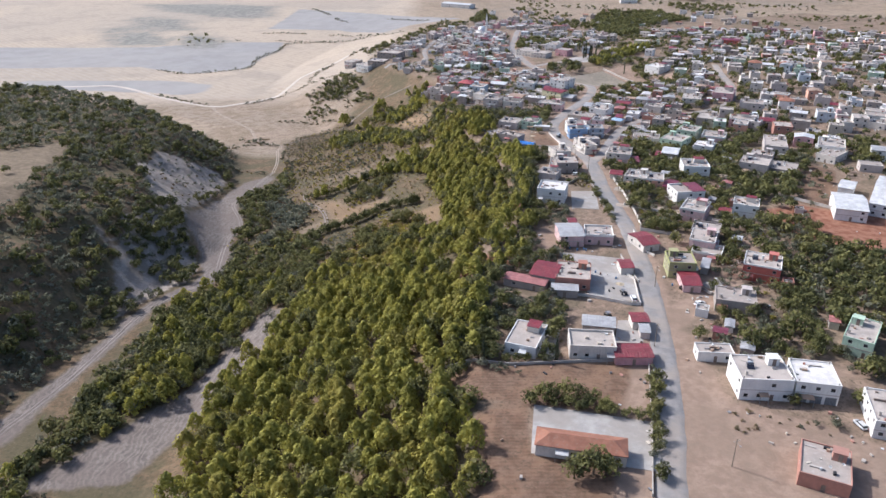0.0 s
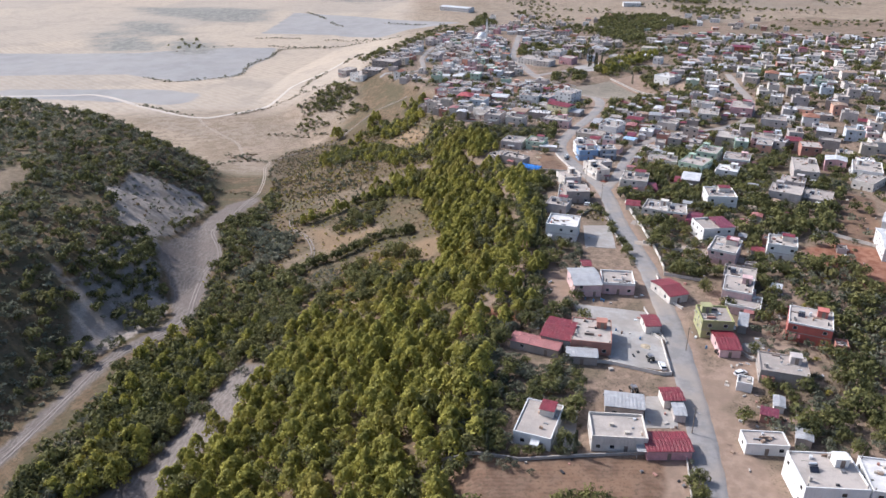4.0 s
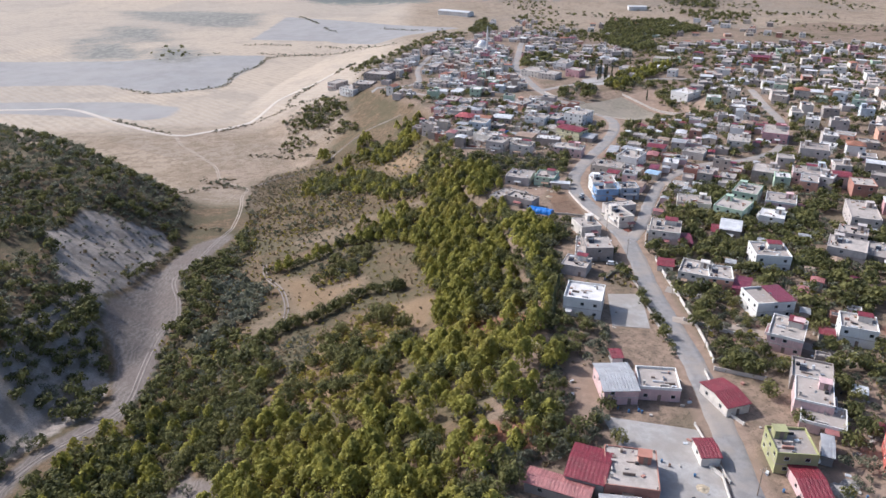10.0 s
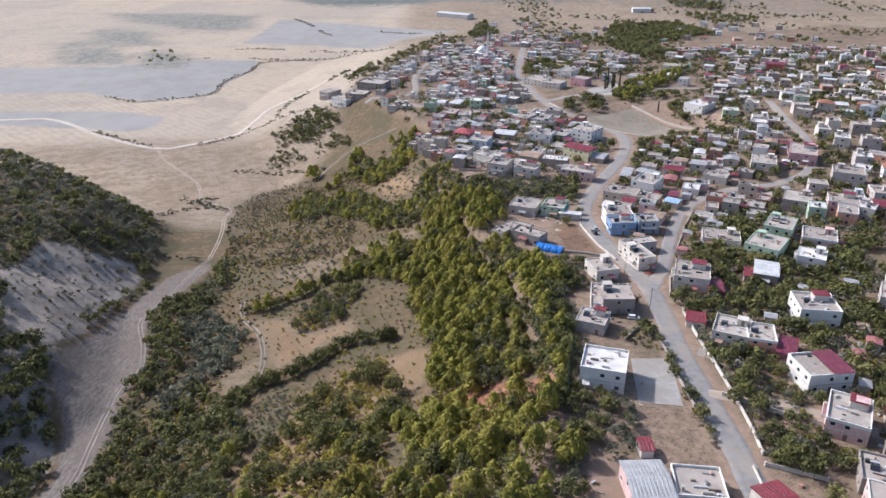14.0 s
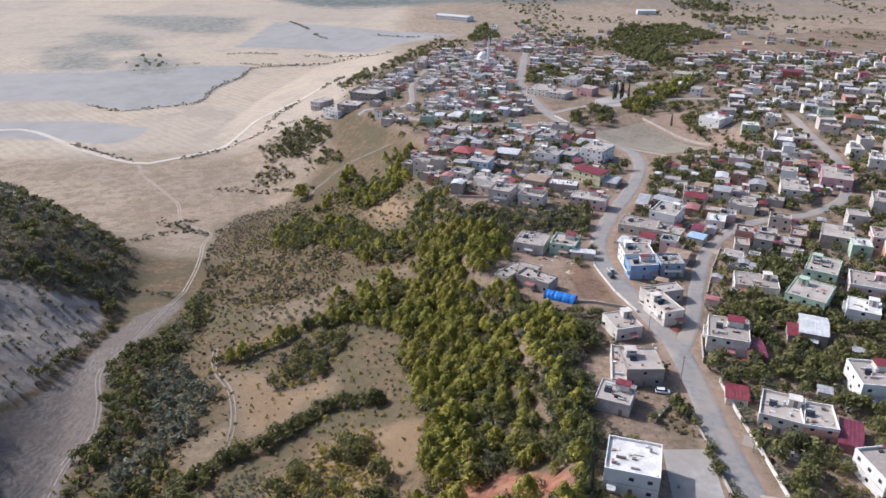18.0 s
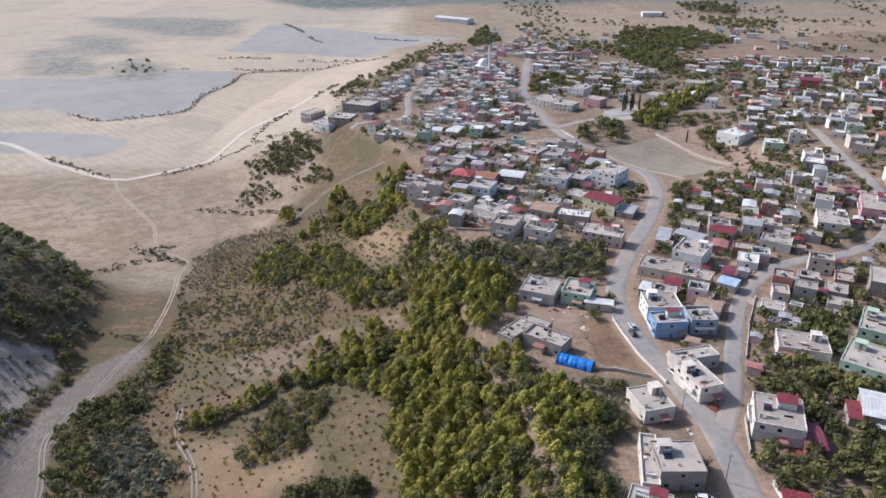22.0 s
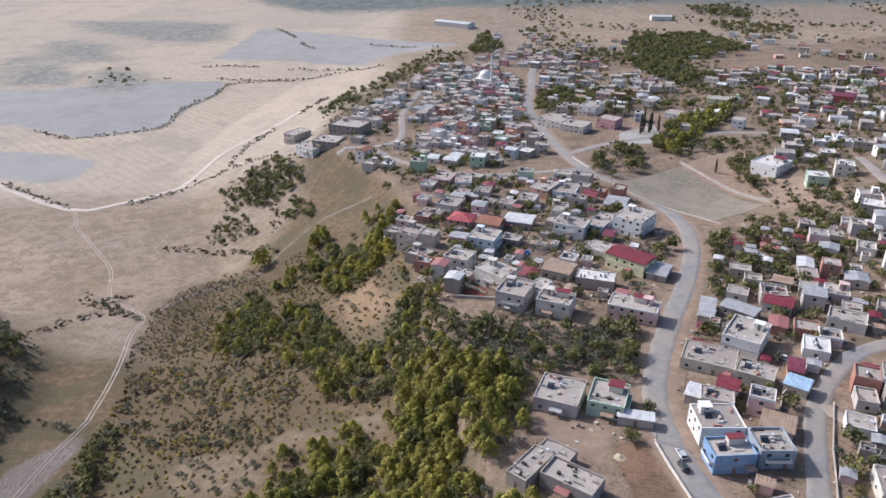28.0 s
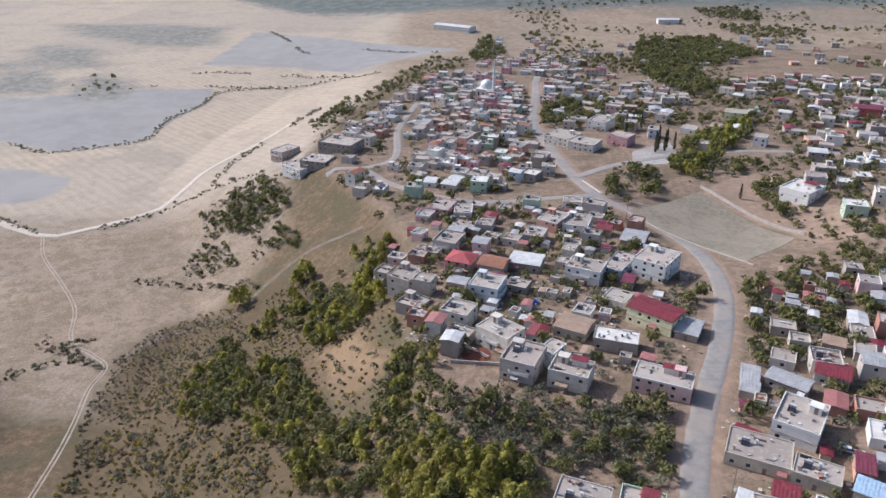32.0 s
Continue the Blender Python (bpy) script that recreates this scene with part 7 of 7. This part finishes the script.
for px, py in ((76.0, 367.4), (70.6, 141.1), (66.0, 196.0), (85.0, 300.0), (84.6, 335.0), (66.8, 450.0), (81.6, 474.0), (103.0, 677.0), (76.5, 236.0), (73.6, 395.0)):
    pole(px, py)


def heap(x, y, r, h, material, label, name="heap", seed=0):
    """A loose tipped heap with lumps round its foot."""
    root = new(name)
    root.matrix_basis = pose(x, y, ground(x, y))
    tagged(root, label, "heap", group="heaps")
    v, f = [(0, 0, h)], []
    nr, na = 7, 22
    for i in range(1, nr + 1):
        for j in range(na):
            a = j * math.tau / na
            rr = r * i / nr * (1 + .25 * noise.noise((math.cos(a) * 1.5 + x, math.sin(a) * 1.5, seed)))
            z = h * (1 - i / nr) ** 1.2 * (1 + .5 * noise.noise((rr * math.cos(a) * 1.3, rr * math.sin(a) * 1.3, y)))
            v.append((rr * math.cos(a), rr * math.sin(a), z - (.25 if i == nr else 0)))
    f += [(0, 1 + j, 1 + (j + 1) % na) for j in range(na)]
    for i in range(nr - 1):
        for j in range(na):
            a, b = 1 + i * na + j, 1 + i * na + (j + 1) % na
            f.append((a, a + na, b + na, b))
    part("mound", mesh_of("mound", v, f, material), root)
    rnd = random.Random(seed)
    for k in range(6):
        s = rnd.uniform(.15, .35)
        a = rnd.random() * math.tau
        part("lump", LUMP, root, pose(math.cos(a) * r * .9, math.sin(a) * r * .9, s * .4, 20, 30, rnd.uniform(0, 90)) @ Matrix.Diagonal((s, s * 1.3, s * .8, 1)))


M_REDEARTH = simple("red_earth", (0.17, 0.055, 0.035), 0.95, vary=0.45)
M_SAND = simple("pale_sand", (0.45, 0.37, 0.26), 0.95, vary=0.3)
M_RUBBLE = simple("grey_rubble", (0.30, 0.28, 0.26), 0.95, vary=0.5)
LUMP = mesh_of("lump", [(-.5, -.4, -.4), (.5, -.5, -.35), (.45, .5, -.4), (-.5, .42, -.45), (-.35, -.3, .4), (.3, -.4, .45), (.35, .3, .35), (-.3, .4, .42)], BOX_F, M_RUBBLE)
heap(98.4, 375.6, 4.6, 0.9, M_REDEARTH, "dark red earth tipped on a yard", seed=1)
heap(83.6, 397.6, 2.4, 0.7, M_REDEARTH, "dark red earth tipped by the road", seed=2)
heap(22.5, 539.5, 5.5, 0.7, M_REDEARTH, "dark red earth spread on a terrace", seed=3)
heap(64.5, 238.0, 2.2, 0.5, M_SAND, "small pile of yellow sand on concrete", seed=4)
heap(80.4, 425.6, 2.6, 1.0, M_SAND, "pile of pale sand beside the road", seed=5)
heap(97.0, 237.5, 3.0, 0.8, M_RUBBLE, "grey rubble heaped in a cluttered yard", seed=6)
heap(100.5, 239.5, 2.4, 0.6, M_RUBBLE, "grey rubble beside a red house", seed=7)
heap(55.5, 443.0, 1.8, 0.7, M_SAND, "small heap of sandy soil on a farmyard", seed=8)
heap(46.0, 568.0, 4.0, 0.8, M_SAND, "heap of orange sandy earth between houses", seed=9)
heap(31.0, 303.0, 3.2, 0.8, M_SAND, "pale earth bank beside bushes", seed=10)

M_CRATE = simple("weathered_wood", (0.26, 0.20, 0.14), 0.9, vary=0.4)
M_DRUM = simple("blue_drum", (0.06, 0.16, 0.32), 0.5, vary=0.3)
M_RUSTDRUM = simple("rusty_drum", (0.20, 0.10, 0.06), 0.8, vary=0.4)
ME_DRUMS = [mesh_of("drum_body", *tube(.3, .88, 12), mt) for mt in (M_DRUM, M_RUSTDRUM)]
ME_RING = mesh_of("drum_ring", *tube(.32, .05, 12), M_STEEL)
ME_SLAT = boxes("slat", [(-.6, -.05, 0, .6, .05, .025)], M_CRATE)
ME_BLOCKS = boxes("runner", [(-.05, -.5, 0, .05, .5, .1)], M_CRATE)


def drum(x, y, k):
    root = new("steel_drum")
    root.matrix_basis = pose(x, y, ground(x, y) + .02)
    tagged(root, ("blue" if k == 0 else "rusty brown") + " steel drum standing in a yard", "drum", group="yard drums")
    part("drum_body", ME_DRUMS[k], root)
    for z in (.28, .58):
        part("drum_ring", ME_RING, root, pose(0, 0, z))


def pallet(x, y, ang):
    root = new("wooden_pallet")
    root.matrix_basis = pose(x, y, ground(x, y) + .02, 0, 0, ang)
    tagged(root, "weathered grey-brown wooden pallet on dusty ground", "pallet", group="wooden pallets")
    for s in (-.52, 0, .52):
        part("runner", ME_BLOCKS, root, pose(s, 0, 0))
    for k in range(6):
        part("slat", ME_SLAT, root, pose(0, -.45 + .18 * k, .1))


rnd_yard = random.Random(8)
for cx, cy, n in ((54, 268, 5), (100, 234, 6), (63, 213, 3), (86, 237, 4), (92, 451, 6), (36, 447, 4), (60, 245, 3), (96, 474, 5), (58, 357, 3), (104, 512, 4)):
    for k in range(n):
        qx, qy = cx + rnd_yard.uniform(-4, 4), cy + rnd_yard.uniform(-3, 3)
        if PLAN.at(PLAN.house, qx, qy) > 0.5:
            continue
        if rnd_yard.random() < .55:
            drum(qx, qy, rnd_yard.randrange(2))
        else:
            pallet(qx, qy, rnd_yard.uniform(0, 90))


# ---------------------------------------------------------------- mosque and far sheds
def mosque(x, y, ang):
    root = new("mosque")
    root.matrix_basis = pose(x, y, ground(x, y), 0, 0, ang)
    tagged(root, "white mosque with a dome and slender minaret", "mosque")
    W = PAINT["white"]
    v, f = [], []
    cs = [(-8, -8), (8, -8), (8, 8), (-8, 8)]
    holes = [(2.2 + 4.2 * k, 3.6 + 4.2 * k, 1.5, 4.6) for k in range(3)]
    for k in range(4):
        facade(v, f, cs[k], cs[(k + 1) % 4], 7, holes, .3)
    part("wall", mesh_of("wall", v, f, W), root)
    part("roof", boxes("roof", [(-8.3, -8.3, 7, 8.3, 8.3, 7.4)], M_WHITESLAB), root)
    for k in range(4):
        a, b = cs[k], cs[(k + 1) % 4]
        ux, uy = (b[0] - a[0]) / 16, (b[1] - a[1]) / 16
        for h in holes:
            c = (h[0] + h[1]) / 2
            part("window", boxes("window", [(-.7, .2, 1.5, .7, .25, 4.6)], M_GLASS), root, pose(a[0] + ux * c, a[1] + uy * c, 0, 0, 0, math.degrees(math.atan2(uy, ux))))
    part("drum", mesh_of("drum", *tube(6.2, 2.0, 24), W), root, pose(0, 0, 7.4))
    dv, df = [], []
    for i in range(9):
        a = math.pi / 2 * i / 8
        for j in range(24):
            dv.append((6 * math.cos(a) * math.cos(j * math.tau / 24), 6 * math.cos(a) * math.sin(j * math.tau / 24), 5.4 * math.sin(a)))
    for i in range(8):
        for j in range(24):
            df.append((i * 24 + j, i * 24 + (j + 1) % 24, i * 24 + 24 + (j + 1) % 24, i * 24 + 24 + j))
    part("dome", mesh_of("dome", dv, df, M_TANK, True), root, pose(0, 0, 9.4))
    shaft = part("minaret", mesh_of("minaret", *tube(1.3, 27, 12, 1.0), W), root, pose(9.5, -9.5, -1))
    part("gallery", mesh_of("gallery", *tube(1.7, .9, 12), W), shaft, pose(0, 0, 20))
    part("spire", mesh_of("spire", *tube(1.05, 7, 12, .05), M_TANK), shaft, pose(0, 0, 27))


mosque(51, 992, -24)
house(49, 955, -20, 15, 11, 6.5, "rose", "flat", "s")
for args in ((30, 1548, -33, 66, 22, 7.0, "white", "palesheet"), (386, 1610, -5, 34, 18, 7.0, "white", "palesheet"), (474, 1420, -20, 14, 10, 6.5, "white", "flat"),
             (452, 1446, -20, 12, 10, 6.5, "white", "flat"), (470, 1356, -24, 15, 11, 6.5, "white", "flat"), (233, 885, -24, 16, 13, 8.0, "lemon", "flat"), (344, 908, -24, 20, 14, 7.0, "red", "maroonsheet")):
    house(*args, "", far=True)
